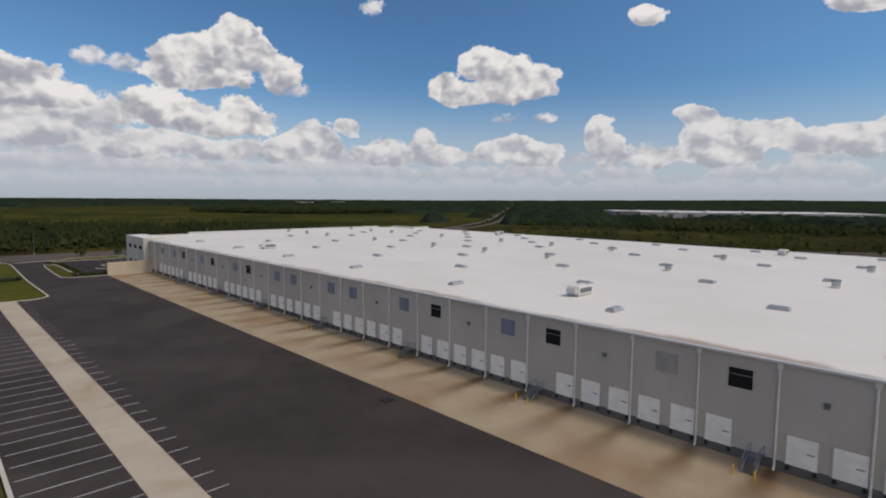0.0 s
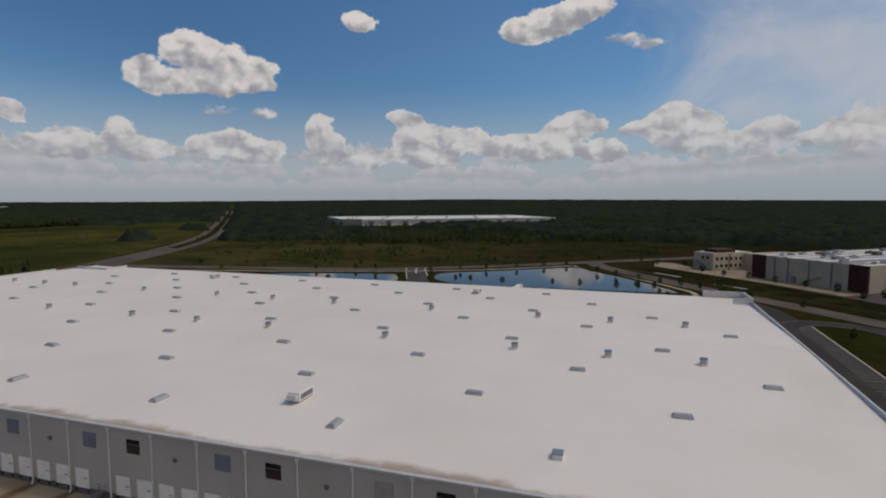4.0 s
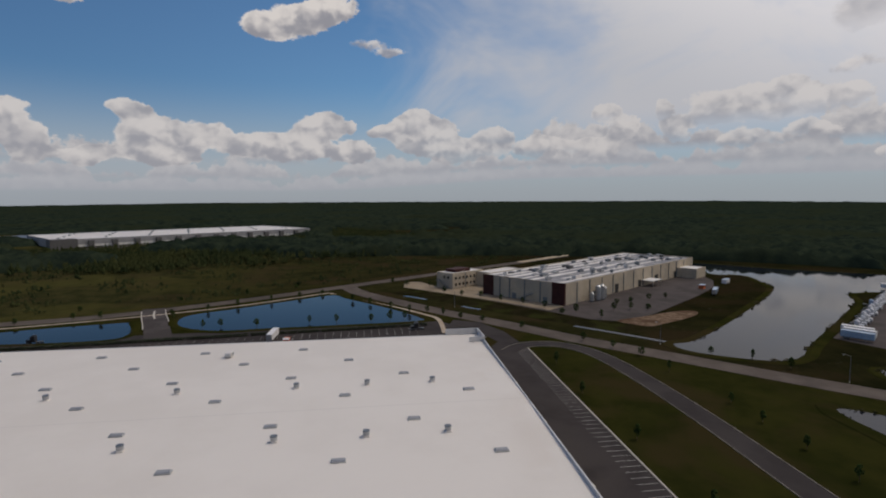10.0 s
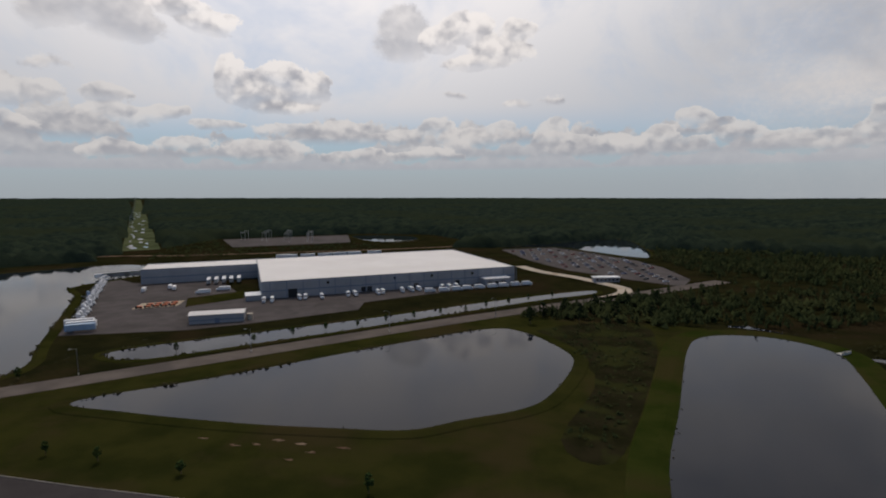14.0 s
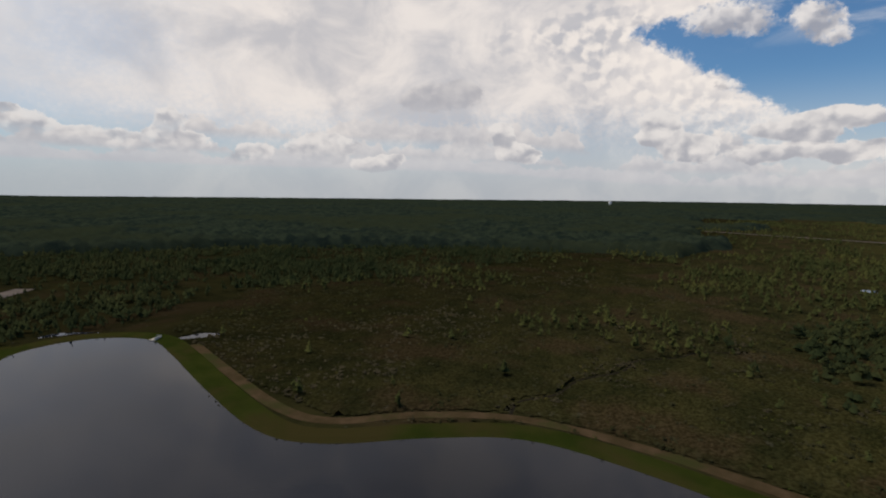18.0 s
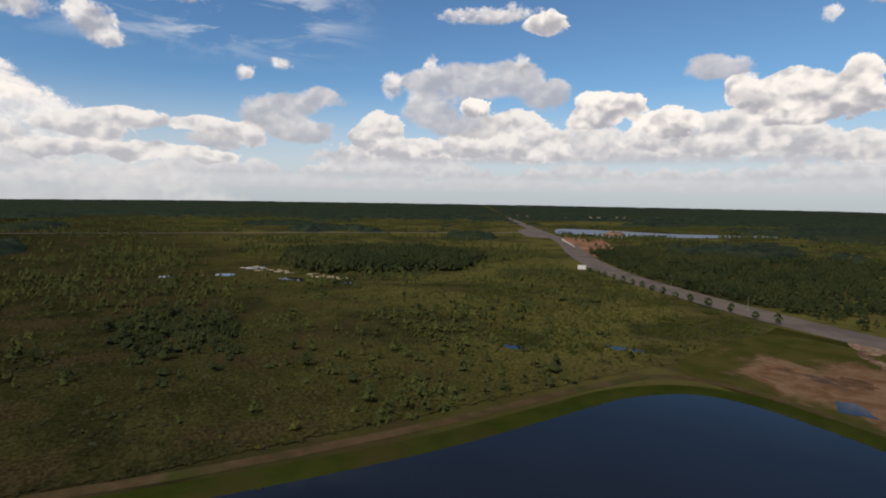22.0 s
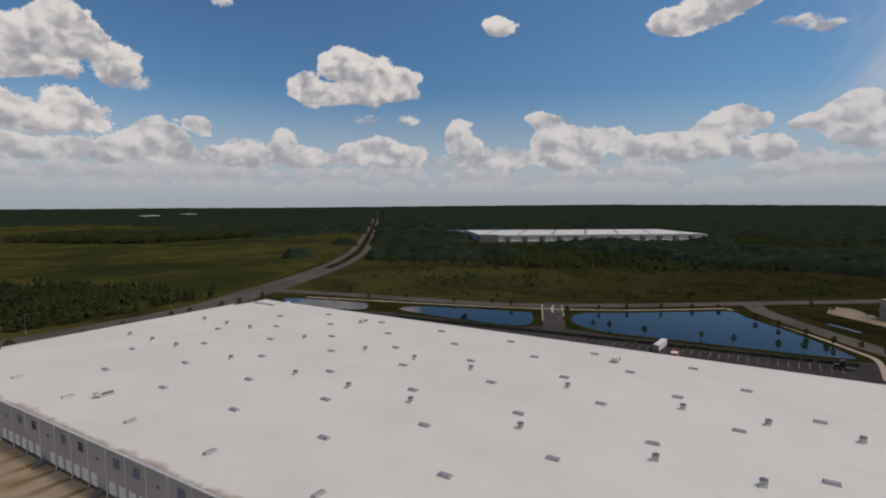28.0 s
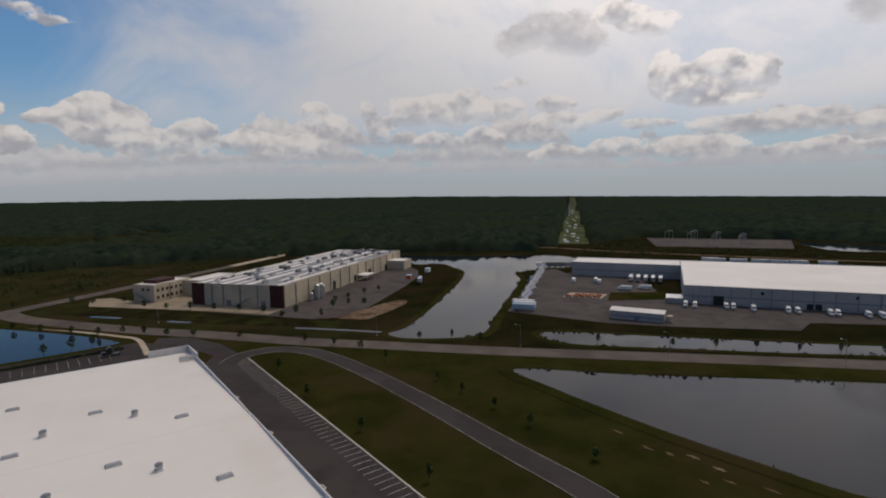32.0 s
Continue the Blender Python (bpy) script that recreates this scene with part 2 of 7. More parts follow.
N.put(flat.inputs[0], dx), N.put(flat.inputs[1], dy)
N.put(flat.inputs[2], N.math("MULTIPLY", dz, 1.35))
wide = flat.outputs[0]


def ring(z):
    """The direction as a place on a drum whose unit is a degree."""
    c = N.add("ShaderNodeCombineXYZ")
    N.put(c.inputs[0], N.math("MULTIPLY", N.math("SINE", N.math("DIVIDE", az, 57.2958)), 57.2958))
    N.put(c.inputs[1], N.math("MULTIPLY", N.math("COSINE", N.math("DIVIDE", az, 57.2958)), 57.2958))
    N.put(c.inputs[2], z)
    return c.outputs[0]


def lumps(vec, scale=0.42, detail=3.0):
    """Rounded heaps, as on the head of a cumulus: near 1 in the middle of a lump."""
    n = N.add("ShaderNodeTexVoronoi")
    n.feature, n.normalize = "SMOOTH_F1", True
    N.put(n.inputs["Vector"], vec)
    n.inputs["Scale"].default_value, n.inputs["Detail"].default_value = scale, detail
    n.inputs["Roughness"].default_value, n.inputs["Lacunarity"].default_value, n.inputs["Smoothness"].default_value = 0.62, 2.3, 0.25
    return N.math("SUBTRACT", 1.0, N.math("MULTIPLY", n.outputs["Distance"], 1.7))


drum = ring(N.math("MULTIPLY", el, 1.25))
stir = N.add("ShaderNodeTexNoise")
N.put(stir.inputs["Vector"], drum)
stir.inputs["Scale"].default_value, stir.inputs["Detail"].default_value, stir.inputs["Roughness"].default_value = 0.55, 3.0, 0.6
bent = N.vec("ADD", drum, N.vec("MULTIPLY", N.vec("SUBTRACT", stir.outputs["Color"], (0.5, 0.5, 0.5)), (1.6, 1.6, 1.2)))
heap = lumps(bent)
relief = N.math("SUBTRACT", lumps(bent, 0.5, 1.0), lumps(N.vec("ADD", bent, (0.3, -0.5, 0.75)), 0.5, 1.0))
fine = N.noise(drum, 1.9, 5.0, 0.62)
grit = N.math("SUBTRACT", fine, 0.5)
veil = N.ramp(N.math("ADD", N.math("ABSOLUTE", swing(az, 168)), N.math("MULTIPLY", N.math("SUBTRACT", N.noise(wide, 4.0, 4.0, 0.6, 0.8), 0.5), 40.0)), 80, 52)
toward = N.add("ShaderNodeVectorMath", op="DOT_PRODUCT")
N.put(toward.inputs[0], coord)
toward.inputs[1].default_value = (sx, sy, sz)
glow = N.ramp(toward.outputs["Value"], 0.56, 0.92)
south = N.ramp(N.math("ABSOLUTE", swing(az, 172)), 95, 55)
north = N.ramp(N.math("ABSOLUTE", swing(az, 345)), 62, 40)
WHITE, GREY = (0.87, 0.86, 0.85), (0.37, 0.39, 0.45)

# clear air: deep blue above, pale and grey-blue near the horizon
haze_col = N.mix(N.ramp(el, -0.5, 4.0), (0.42, 0.475, 0.55), (0.52, 0.57, 0.645))
haze_col = N.mix(N.math("MULTIPLY", south, 0.45), haze_col, (0.38, 0.44, 0.52))
haze = N.ramp(el, 12.0, 0.5, 0.0, 0.88)
# the air is darkest a quarter turn from the sun
deep_blue = N.ramp(N.math("ABSOLUTE", toward.outputs["Value"]), 0.0, 0.40)
tint = N.mix(deep_blue, (0.050, 0.078, 0.098), (0.064, 0.095, 0.113))
air = N.mix(haze, N.mix(1.0, sky.outputs[0], tint, "MULTIPLY"), haze_col)
thin = N.math("MULTIPLY", N.math("MULTIPLY", veil, N.ramp(el, 3.5, 9.0)), N.ramp(N.noise(wide, 3.2, 5.0, 0.6, 0.6), 0.30, 0.56, 0.66, 1.0))
air = N.mix(thin, air, N.mix(glow, (0.62, 0.665, 0.735), (1.30, 1.30, 1.34)))
# wisps of high ice cloud to the west
wisp = N.math("MULTIPLY", N.ramp(N.math("ABSOLUTE", swing(az, 276)), 20, 6), N.ramp(el, 12.0, 17.0))
streak = N.noise(ring(N.math("MULTIPLY", el, 4.0)), 0.10, 6.0, 0.62, 0.8)
air = N.mix(N.math("MULTIPLY", wisp, N.ramp(streak, 0.46, 0.66, 0.0, 0.6)), air, (0.75, 0.78, 0.82))


def over(under, mask, lit, dim):
    """Lays a cloud over what stands behind it; far rows sink into the haze."""
    lit = N.ramp(lit, -0.15, 1.1)
    col = N.mix(lit, GREY, WHITE)
    back_lit = N.mix(lit, (0.60, 0.625, 0.685), (1.36, 1.34, 1.35))
    col = N.mix(N.math("MULTIPLY", glow, 0.85), col, back_lit)
    if dim:
        col = N.mix(dim, col, N.mix(0.5, haze_col, (0.52, 0.565, 0.63)))
    return N.mix(mask, under, col)


# rows of cumulus, the farthest first: base, height, gap, stretch, start, haze
ROWS = ((1.0, 1.7, 0.26, 0.20, 3.0, 0.88), (2.2, 2.5, 0.34, 0.14, 41.0, 0.68), (3.8, 4.2, 0.40, 0.085, 87.0, 0.40))
out = air
flat_ring = ring(0.0)
for base, tall, gap, stretch, start, dim in ROWS:
    far = N.noise(N.vec("ADD", flat_ring, (start, start * 0.7, start * 1.3)), stretch, 4.0, 0.60)
    need = N.math("SUBTRACT", N.ramp(south, 0.0, 1.0, gap, gap + (0.06 if base > 5 else -0.05)), N.math("MULTIPLY", north, 0.06 if base > 4 else 0.05))
    top = N.math("MULTIPLY", N.math("SUBTRACT", far, need), N.math("MULTIPLY", N.ramp(south, 0.0, 1.0, 1.0, 0.85), tall * 3.6))
    top = N.math("MINIMUM", top, tall)
    rise = N.math("SUBTRACT", el, N.math("ADD", N.ramp(south, 0.0, 1.0, base, base + 1.2), N.math("MULTIPLY", grit, 0.25 * tall / 3)))
    d = N.math("SUBTRACT", N.math("DIVIDE", N.math("SUBTRACT", top, rise), tall), N.math("MULTIPLY", N.math("SUBTRACT", 0.62, heap), 0.42))
    d = N.math("ADD", d, N.math("MULTIPLY", grit, 0.22))
    mask = N.math("MULTIPLY", N.ramp(d, 0.0, 0.10 + 0.10 * dim), N.ramp(rise, -0.12 * tall, 0.16 * tall))
    mask = N.math("MULTIPLY", mask, N.ramp(top, 0.0, 0.25 * tall))
    lit = N.math("ADD", N.ramp(rise, -0.05 * tall, 0.55 * tall, 0.05, 0.62), N.math("MULTIPLY", relief, 1.0))
    lit = N.math("ADD", lit, N.ramp(d, 0.30, 0.0, 0.0, 0.22))
    out = over(out, mask, lit, dim)

# the great cloud bank to the west-south-west, a broad sheet with a heaped edge
side = swing(az, 228)
lean_out = N.math("SUBTRACT", N.math("MULTIPLY", N.math("MINIMUM", N.math("SUBTRACT", el, 10.0), 5.0), 1.7), N.ramp(el, 15.0, 19.5, 0.0, 15.0))
edge = N.math("ADD", N.math("ADD", side, lean_out), N.math("MULTIPLY", N.math("SUBTRACT", 0.6, heap), 6.0))
bank = N.math("MULTIPLY", N.ramp(N.math("ADD", side, N.math("MULTIPLY", grit, 14.0)), -40, -8), N.ramp(edge, 36.5, 34))
bank = N.math("MULTIPLY", bank, N.ramp(N.math("ADD", el, N.math("MULTIPLY", grit, 5.0)), 3.0, 9.5, 0.25, 1.0))
puff = N.noise(drum, 0.13, 6.0, 0.55, 0.5)
sheet_col = N.mix(N.ramp(puff, 0.34, 0.66), (0.54, 0.56, 0.61), (0.84, 0.82, 0.81))
sheet_col = N.mix(N.math("MULTIPLY", N.ramp(edge, 10.0, 33.0), N.ramp(relief, -0.2, 0.25)), sheet_col, (0.92, 0.89, 0.86))
out = N.mix(N.math("MULTIPLY", bank, 0.95), out, sheet_col)

# single clouds at their places, each a union of soft-edged heaps
big = N.noise(drum, 0.24, 2.0, 0.5)
lean = N.noise(N.vec("ADD", drum, (31.0, 57.0, 11.0)), 0.22, 2.0, 0.5)
az_w = N.math("ADD", N.math("ADD", az, N.math("MULTIPLY", N.math("SUBTRACT", lean, 0.5), 3.0)), N.math("MULTIPLY", N.math("SUBTRACT", 0.5, heap), 0.8))
el_w = N.math("ADD", el, N.math("MULTIPLY", N.math("SUBTRACT", big, 0.5), 1.8))
spots = []
for shift in (0, 1):
    at = N.add("ShaderNodeCombineXYZ")
    N.put(at.inputs[0], N.math("WRAP", az_w, 360.0, 0.0) if shift else az_w)
    N.put(at.inputs[1], el_w)
    spots.append(at.outputs[0])
SHARP = 3.2


def heaps(clouds):
    """How deep inside the clouds a direction lies, and how high it stands in its own heap."""
    total = None
    for c_az, c_el, c_w, c_h in clouds:
        turned = 90 <= c_az < 270
        c = c_az if turned or c_az < 180 else c_az - 360
        here = N.add("ShaderNodeVectorMath", op="MULTIPLY_ADD")
        N.put(here.inputs[0], spots[turned])
        here.inputs[1].default_value = (1 / c_w, 1 / c_h, 0.0)
        here.inputs[2].default_value = (-c / c_w, -c_el / c_h, 1.0)
        near = N.add("ShaderNodeVectorMath", op="DOT_PRODUCT")
        N.put(near.inputs[0], here.outputs[0]), N.put(near.inputs[1], here.outputs[0])
        weight = N.math("POWER", math.exp(-SHARP), near.outputs["Value"])
        scaled = N.add("ShaderNodeVectorMath", op="SCALE")
        N.put(scaled.inputs[0], here.outputs[0]), N.put(scaled.inputs["Scale"], weight)
        total = N.vec("ADD", total, scaled.outputs[0]) if total else scaled.outputs[0]
    parts = N.add("ShaderNodeSeparateXYZ")
    N.put(parts.inputs[0], total)
    mass = N.math("ADD", parts.outputs[2], 1e-12)
    deep = N.math("MULTIPLY_ADD", N.math("LOGARITHM", mass, math.e), 1 / SHARP, 2.0)
    return deep, N.math("DIVIDE", parts.outputs[1], mass)


shade = N.noise(bent, 0.38, 2.0, 0.55)
shade_up = N.noise(N.vec("ADD", bent, (0.4, -0.6, 1.1)), 0.38, 2.0, 0.55)
body = N.math("SUBTRACT", shade, shade_up)
swell = N.add("ShaderNodeTexVoronoi")
swell.feature, swell.normalize = "SMOOTH_F1", True
N.put(swell.inputs["Vector"], bent)
swell.inputs["Scale"].default_value, swell.inputs["Detail"].default_value, swell.inputs["Smoothness"].default_value = 0.27, 0.0, 0.5
swell = N.math("SUBTRACT", 0.42, swell.outputs["Distance"])
for clouds, dim, dull, thin_edge in ((LOW_CLOUDS, 0.30, False, False), (SHADED_CLOUDS, 0.06, True, False), (WISPY_CLOUDS, 0.0, False, True), (HEAP_CLOUDS, 0.0, False, False)):
    deep, high = heaps([(a, e, w * 1.2, h * 1.25) for a, e, w, h in clouds] if dull else clouds)
    d = N.math("SUBTRACT", N.math("ADD", N.math("MULTIPLY", deep, 0.75), N.math("MULTIPLY", grit, 1.5 if thin_edge else 0.36)), N.math("MULTIPLY", N.math("SUBTRACT", 0.60, heap), 0.85))
    d = N.math("ADD", d, N.math("MULTIPLY", swell, 0.9))
    mask = N.math("MULTIPLY", N.ramp(d, 0.0, 0.75 if thin_edge else 0.45 if dull else 0.22), 0.85 if dull or thin_edge else 1.0)
    mask = N.math("MULTIPLY", mask, N.math("MULTIPLY", N.ramp(veil, 0.0, 1.0, 1.0, 0.88), N.math("MULTIPLY_ADD", veil, N.ramp(high, -0.9, 0.2, -0.75, 0.0), 1.0)))
    lit = N.math("ADD", N.ramp(high, -0.75, 0.55, 0.02, 0.78, False), N.math("MULTIPLY", relief, 0.9))
    lit = N.math("ADD", lit, N.math("MULTIPLY", body, 2.2))
    lit = N.math("ADD", lit, N.math("MULTIPLY", swell, 0.5))
    lit = N.math("ADD", lit, N.ramp(d, 0.40, 0.0, 0.0, 0.30))
    if dull:
        lit = N.math("MULTIPLY", lit, 0.42)
    out = over(out, mask, lit, dim)
back = N.add("ShaderNodeBackground")
N.put(back.inputs[0], out)
back.inputs[1].default_value = 1.0
N.tree.links.new(back.outputs[0], N.add("ShaderNodeOutputWorld").inputs[0])


# ---- materials ----
def material(name, c1, c2, scale=1.0, rough=0.85, bump=0.0, bump_scale=30.0, metal=0.0, c3=None, big=0.03, island=0.0, contrast=(0.35, 0.65), spec=0.5, grain=0.25, leafy=0.0):
    """A surface of two colours in patches, a third in larger stains, and fine grain and relief."""
    m = bpy.data.materials.new(name)
    m.use_nodes = True
    n = Nodes(m.node_tree)
    pos = n.add("ShaderNodeNewGeometry").outputs["Position"]
    col = n.mix(n.ramp(n.noise(pos, scale, 5.0, 0.6), *contrast), c1, c2)
    if c3:
        col = n.mix(n.ramp(n.noise(pos, big, 4.0, 0.6, 0.4), 0.46, 0.64), col, c3)
    g = n.noise(pos, bump_scale, 3.0, 0.6)
    col = n.mix(grain, col, n.mix(g, (0.55, 0.55, 0.55), (1.45, 1.45, 1.45)), "MULTIPLY")
    if island:
        geo = n.add("ShaderNodeNewGeometry")
        rnd = geo.outputs["Random Per Island"]
        col = n.mix(1.0, col, n.mix(rnd, (1 - island,) * 3, (1 + island, 1 + island * 0.9, 1 + island * 0.5)), "MULTIPLY")
    b = n.add("ShaderNodeBsdfPrincipled")
    n.put(b.inputs["Base Color"], col)
    b.inputs["Roughness"].default_value, b.inputs["Metallic"].default_value, b.inputs["Specular IOR Level"].default_value = rough, metal, spec
    if leafy:
        # leaves in a clump face the light more than the clump's hull does
        up = n.vec("ADD", n.vec("MULTIPLY", n.add("ShaderNodeNewGeometry").outputs["Normal"], (1 - leafy,) * 3), (0.0, 0.0, leafy))
        n.put(b.inputs["Normal"], n.vec("NORMALIZE", up, (0.0, 0.0, 0.0)))
    if bump:
        bp = n.add("ShaderNodeBump")
        bp.inputs["Strength"].default_value, bp.inputs["Distance"].default_value = bump, 0.05
        n.put(bp.inputs["Height"], g)
        n.put(b.inputs["Normal"], bp.outputs[0])
    n.tree.links.new(b.outputs[0], n.add("ShaderNodeOutputMaterial").inputs[0])
    return m


def plain(name, c, rough=0.6, metal=0.0, vary=0.06):
    """Painted or metal parts, with a little dirt."""
    return material(name, tuple(v * (1 - vary) for v in c), tuple(min(1, v * (1 + vary)) for v in c), 0.8, rough, 0.0, 12.0, metal, grain=0.1)




def scrub_material(name="scrub_ground", gain=1.0, leafy=0.0):
    """Scrub land: dark brush, olive grass and yellow-green openings at several scales."""
    m = bpy.data.materials.new(name)
    m.use_nodes = True
    n = Nodes(m.node_tree)
    pos = n.add("ShaderNodeNewGeometry").outputs["Position"]
    s = n.add("ShaderNodeSeparateXYZ")
    n.put(s.inputs[0], pos)
    col = n.mix(n.ramp(n.noise(pos, 0.05, 6.0, 0.65), 0.35, 0.65), (0.023, 0.025, 0.010), (0.046, 0.043, 0.016))
    side = n.ramp(s.outputs[1], -60.0, 200.0, 0.04, 0.85)
    side = n.math("MULTIPLY", side, n.ramp(s.outputs[0], 300.0, -100.0, 0.4, 1.0))
    open_land = n.ramp(n.noise(pos, 0.009, 6.0, 0.62, 0.6), 0.44, 0.54)
    col = n.mix(n.math("MULTIPLY", open_land, side), col, n.mix(n.noise(pos, 0.12, 4.0), (0.058, 0.060, 0.018), (0.104, 0.090, 0.025)))
    rust = n.math("MULTIPLY", n.ramp(n.noise(pos, 0.022, 5.0, 0.6), 0.48, 0.64), n.ramp(s.outputs[1], -40.0, 160.0, 0.85, 0.35))
    col = n.mix(rust, col, (0.055, 0.040, 0.020))
    col = n.mix(0.35, col, n.mix(n.noise(pos, 0.6, 4.0), (0.45, 0.45, 0.45), (1.55, 1.55, 1.55)), "MULTIPLY")
    # all colours are multiplied darker towards the south, with an uneven edge
    south_dark = n.ramp(n.math("ADD", s.outputs[1], n.math("MULTIPLY", n.noise(pos, 0.012, 4.0, 0.6), 160.0)), 70.0, 300.0, 0.68, 1.0)
    south_dark = n.math("MULTIPLY", south_dark, n.ramp(s.outputs[1], -240.0, -50.0, 0.62, 1.0))
    pale = n.math("MULTIPLY", n.ramp(n.noise(pos, 0.35, 3.0, 0.6), 0.62, 0.70), n.ramp(n.noise(pos, 0.03, 3.0), 0.45, 0.6, 0.0, 0.35))
    col = n.mix(1.0, col, n.mix(south_dark, (0.0, 0.0, 0.0), (1.0, 1.0, 1.0)), "MULTIPLY")
    col = n.mix(pale, col, (0.075, 0.074, 0.055))
    b = n.add("ShaderNodeBsdfPrincipled")
    n.put(b.inputs["Base Color"], col)
    if leafy:
        tuft = n.mix(n.ramp(n.noise(pos, 0.9, 4.0, 0.6), 0.35, 0.65), (gain * 0.6,) * 3, (gain * 1.4,) * 3)
        n.put(b.inputs["Base Color"], n.mix(1.0, col, tuft, "MULTIPLY"))
        up = n.vec("ADD", n.vec("MULTIPLY", n.add("ShaderNodeNewGeometry").outputs["Normal"], (1 - leafy,) * 3), (0.0, 0.0, leafy))
        n.put(b.inputs["Normal"], n.vec("NORMALIZE", up, (0.0, 0.0, 0.0)))
    b.inputs["Roughness"].default_value, b.inputs["Specular IOR Level"].default_value = 0.95, 0.0
    n.tree.links.new(b.outputs[0], n.add("ShaderNodeOutputMaterial").inputs[0])
    return m


M_GROUND = scrub_material()
M_THICKET = scrub_material("thicket_leaves", 0.95, 0.60)
M_MEADOW = material("meadow_grass", (0.034, 0.038, 0.012), (0.070, 0.063, 0.018), 0.016, 0.95, 0.0, 0.16, c3=(0.024, 0.030, 0.011), big=0.006, spec=0, grain=0.6)
M_LAWN = material("lawn_grass", (0.017, 0.0195, 0.005), (0.029, 0.029, 0.0075), 0.06, 0.95, 0.0, 2.0, c3=(0.034, 0.027, 0.011), big=0.022, spec=0)
M_BANK = material("bank_grass", (0.017, 0.025, 0.0045), (0.027, 0.033, 0.007), 0.08, 0.95, 0.0, 2.0, c3=(0.034, 0.029, 0.010), big=0.02, spec=0)
M_MOWN = material("mown_grass", (0.058, 0.068, 0.014), (0.080, 0.083, 0.018), 0.08, 0.95, 0.0, 2.0, c3=(0.086, 0.074, 0.024), big=0.05, spec=0)
M_ROUGH = material("rough_brown_ground", (0.012, 0.012, 0.005), (0.021, 0.018, 0.009), 0.10, 0.95, 0.0, 1.0, c3=(0.026, 0.028, 0.009), big=0.06, spec=0)
M_DIRT = material("brown_earth", (0.045, 0.033, 0.016), (0.074, 0.050, 0.028), 0.12, 0.95, 0.0, 1.0, c3=(0.036, 0.038, 0.013), big=0.06, spec=0)


def earth_material():
    """Bare brown earth that fades into thin grass at its uneven edge."""
    m = bpy.data.materials.new("brown_earth_and_grass")
    m.use_nodes = True
    n = Nodes(m.node_tree)
    pos = n.add("ShaderNodeNewGeometry").outputs["Position"]
    s = n.add("ShaderNodeSeparateXYZ")
    n.put(s.inputs[0], pos)
    u = n.math("DIVIDE", n.math("ADD", s.outputs[0], 128.0), 66.0)
    v = n.math("DIVIDE", n.math("SUBTRACT", s.outputs[1], 209.0), 44.0)
    r = n.math("MULTIPLY_ADD", u, u, n.math("MULTIPLY", v, v))
    r = n.math("ADD", r, n.math("MULTIPLY", n.math("SUBTRACT", n.noise(pos, 0.045, 5.0, 0.6, 0.5), 0.5), 3.6))
    grass = n.mix(n.ramp(n.noise(pos, 0.07, 4.0), 0.35, 0.65), (0.032, 0.034, 0.009), (0.050, 0.045, 0.014))
    soil = n.mix(n.ramp(n.noise(pos, 0.09, 5.0, 0.6, 0.3), 0.35, 0.65), (0.095, 0.052, 0.028), (0.155, 0.098, 0.062))
    soil = n.mix(n.ramp(n.noise(pos, 0.05, 3.0), 0.55, 0.68), soil, (0.045, 0.034, 0.028))
    col = n.mix(n.ramp(r, 1.05, 0.35), grass, soil)
    col = n.mix(0.3, col, n.mix(n.noise(pos, 1.2, 3.0), (0.5, 0.5, 0.5), (1.5, 1.5, 1.5)), "MULTIPLY")
    b = n.add("ShaderNodeBsdfPrincipled")
    n.put(b.inputs["Base Color"], col)
    b.inputs["Roughness"].default_value, b.inputs["Specular IOR Level"].default_value = 0.95, 0.0
    n.tree.links.new(b.outputs[0], n.add("ShaderNodeOutputMaterial").inputs[0])
    return m


M_EARTH = earth_material()
M_REDEARTH = material("raw_red_earth", (0.16, 0.078, 0.048), (0.24, 0.130, 0.085), 0.05, 0.95, 0.0, 1.0, c3=(0.11, 0.075, 0.05), big=0.02, spec=0)
M_SAND = material("pale_sand", (0.34, 0.27, 0.19), (0.46, 0.38, 0.28), 0.15, 0.95, 0.0, 2.0, spec=0.08)
M_ASPH = material("asphalt", (0.037, 0.032, 0.031), (0.047, 0.041, 0.040), 0.10, 0.9, 0.0, 3.0, c3=(0.053, 0.046, 0.044), big=0.035, spec=0.06)
M_ASPH_OLD = material("worn_asphalt", (0.094, 0.077, 0.066), (0.122, 0.101, 0.086), 0.10, 0.9, 0.0, 3.0, c3=(0.078, 0.065, 0.057), big=0.03, spec=0.06)
M_YARD = material("yard_asphalt", (0.043, 0.036, 0.033), (0.054, 0.045, 0.042), 0.10, 0.9, 0.0, 3.0, c3=(0.064, 0.054, 0.050), big=0.035, spec=0.06)
M_LOT = material("grey_lot", (0.070, 0.060, 0.058), (0.090, 0.078, 0.074), 0.10, 0.9, 0.0, 3.0, c3=(0.060, 0.052, 0.049), big=0.04, spec=0.05)
M_CONC = material("concrete", (0.41, 0.34, 0.265), (0.45, 0.385, 0.305), 0.12, 0.85, 0.0, 3.0, c3=(0.36, 0.285, 0.205), big=0.07, spec=0.08, grain=0.12)
M_KERB = material("kerb_concrete", (0.45, 0.42, 0.36), (0.52, 0.49, 0.43), 0.5, 0.85, spec=0.08)
M_KERB_OLD = material("weathered_kerb", (0.15, 0.135, 0.115), (0.26, 0.235, 0.20), 0.25, 0.85, spec=0.05)
M_LINE = material("road_paint", (0.36, 0.35, 0.34), (0.52, 0.51, 0.49), 0.7, 0.7, spec=0.08)
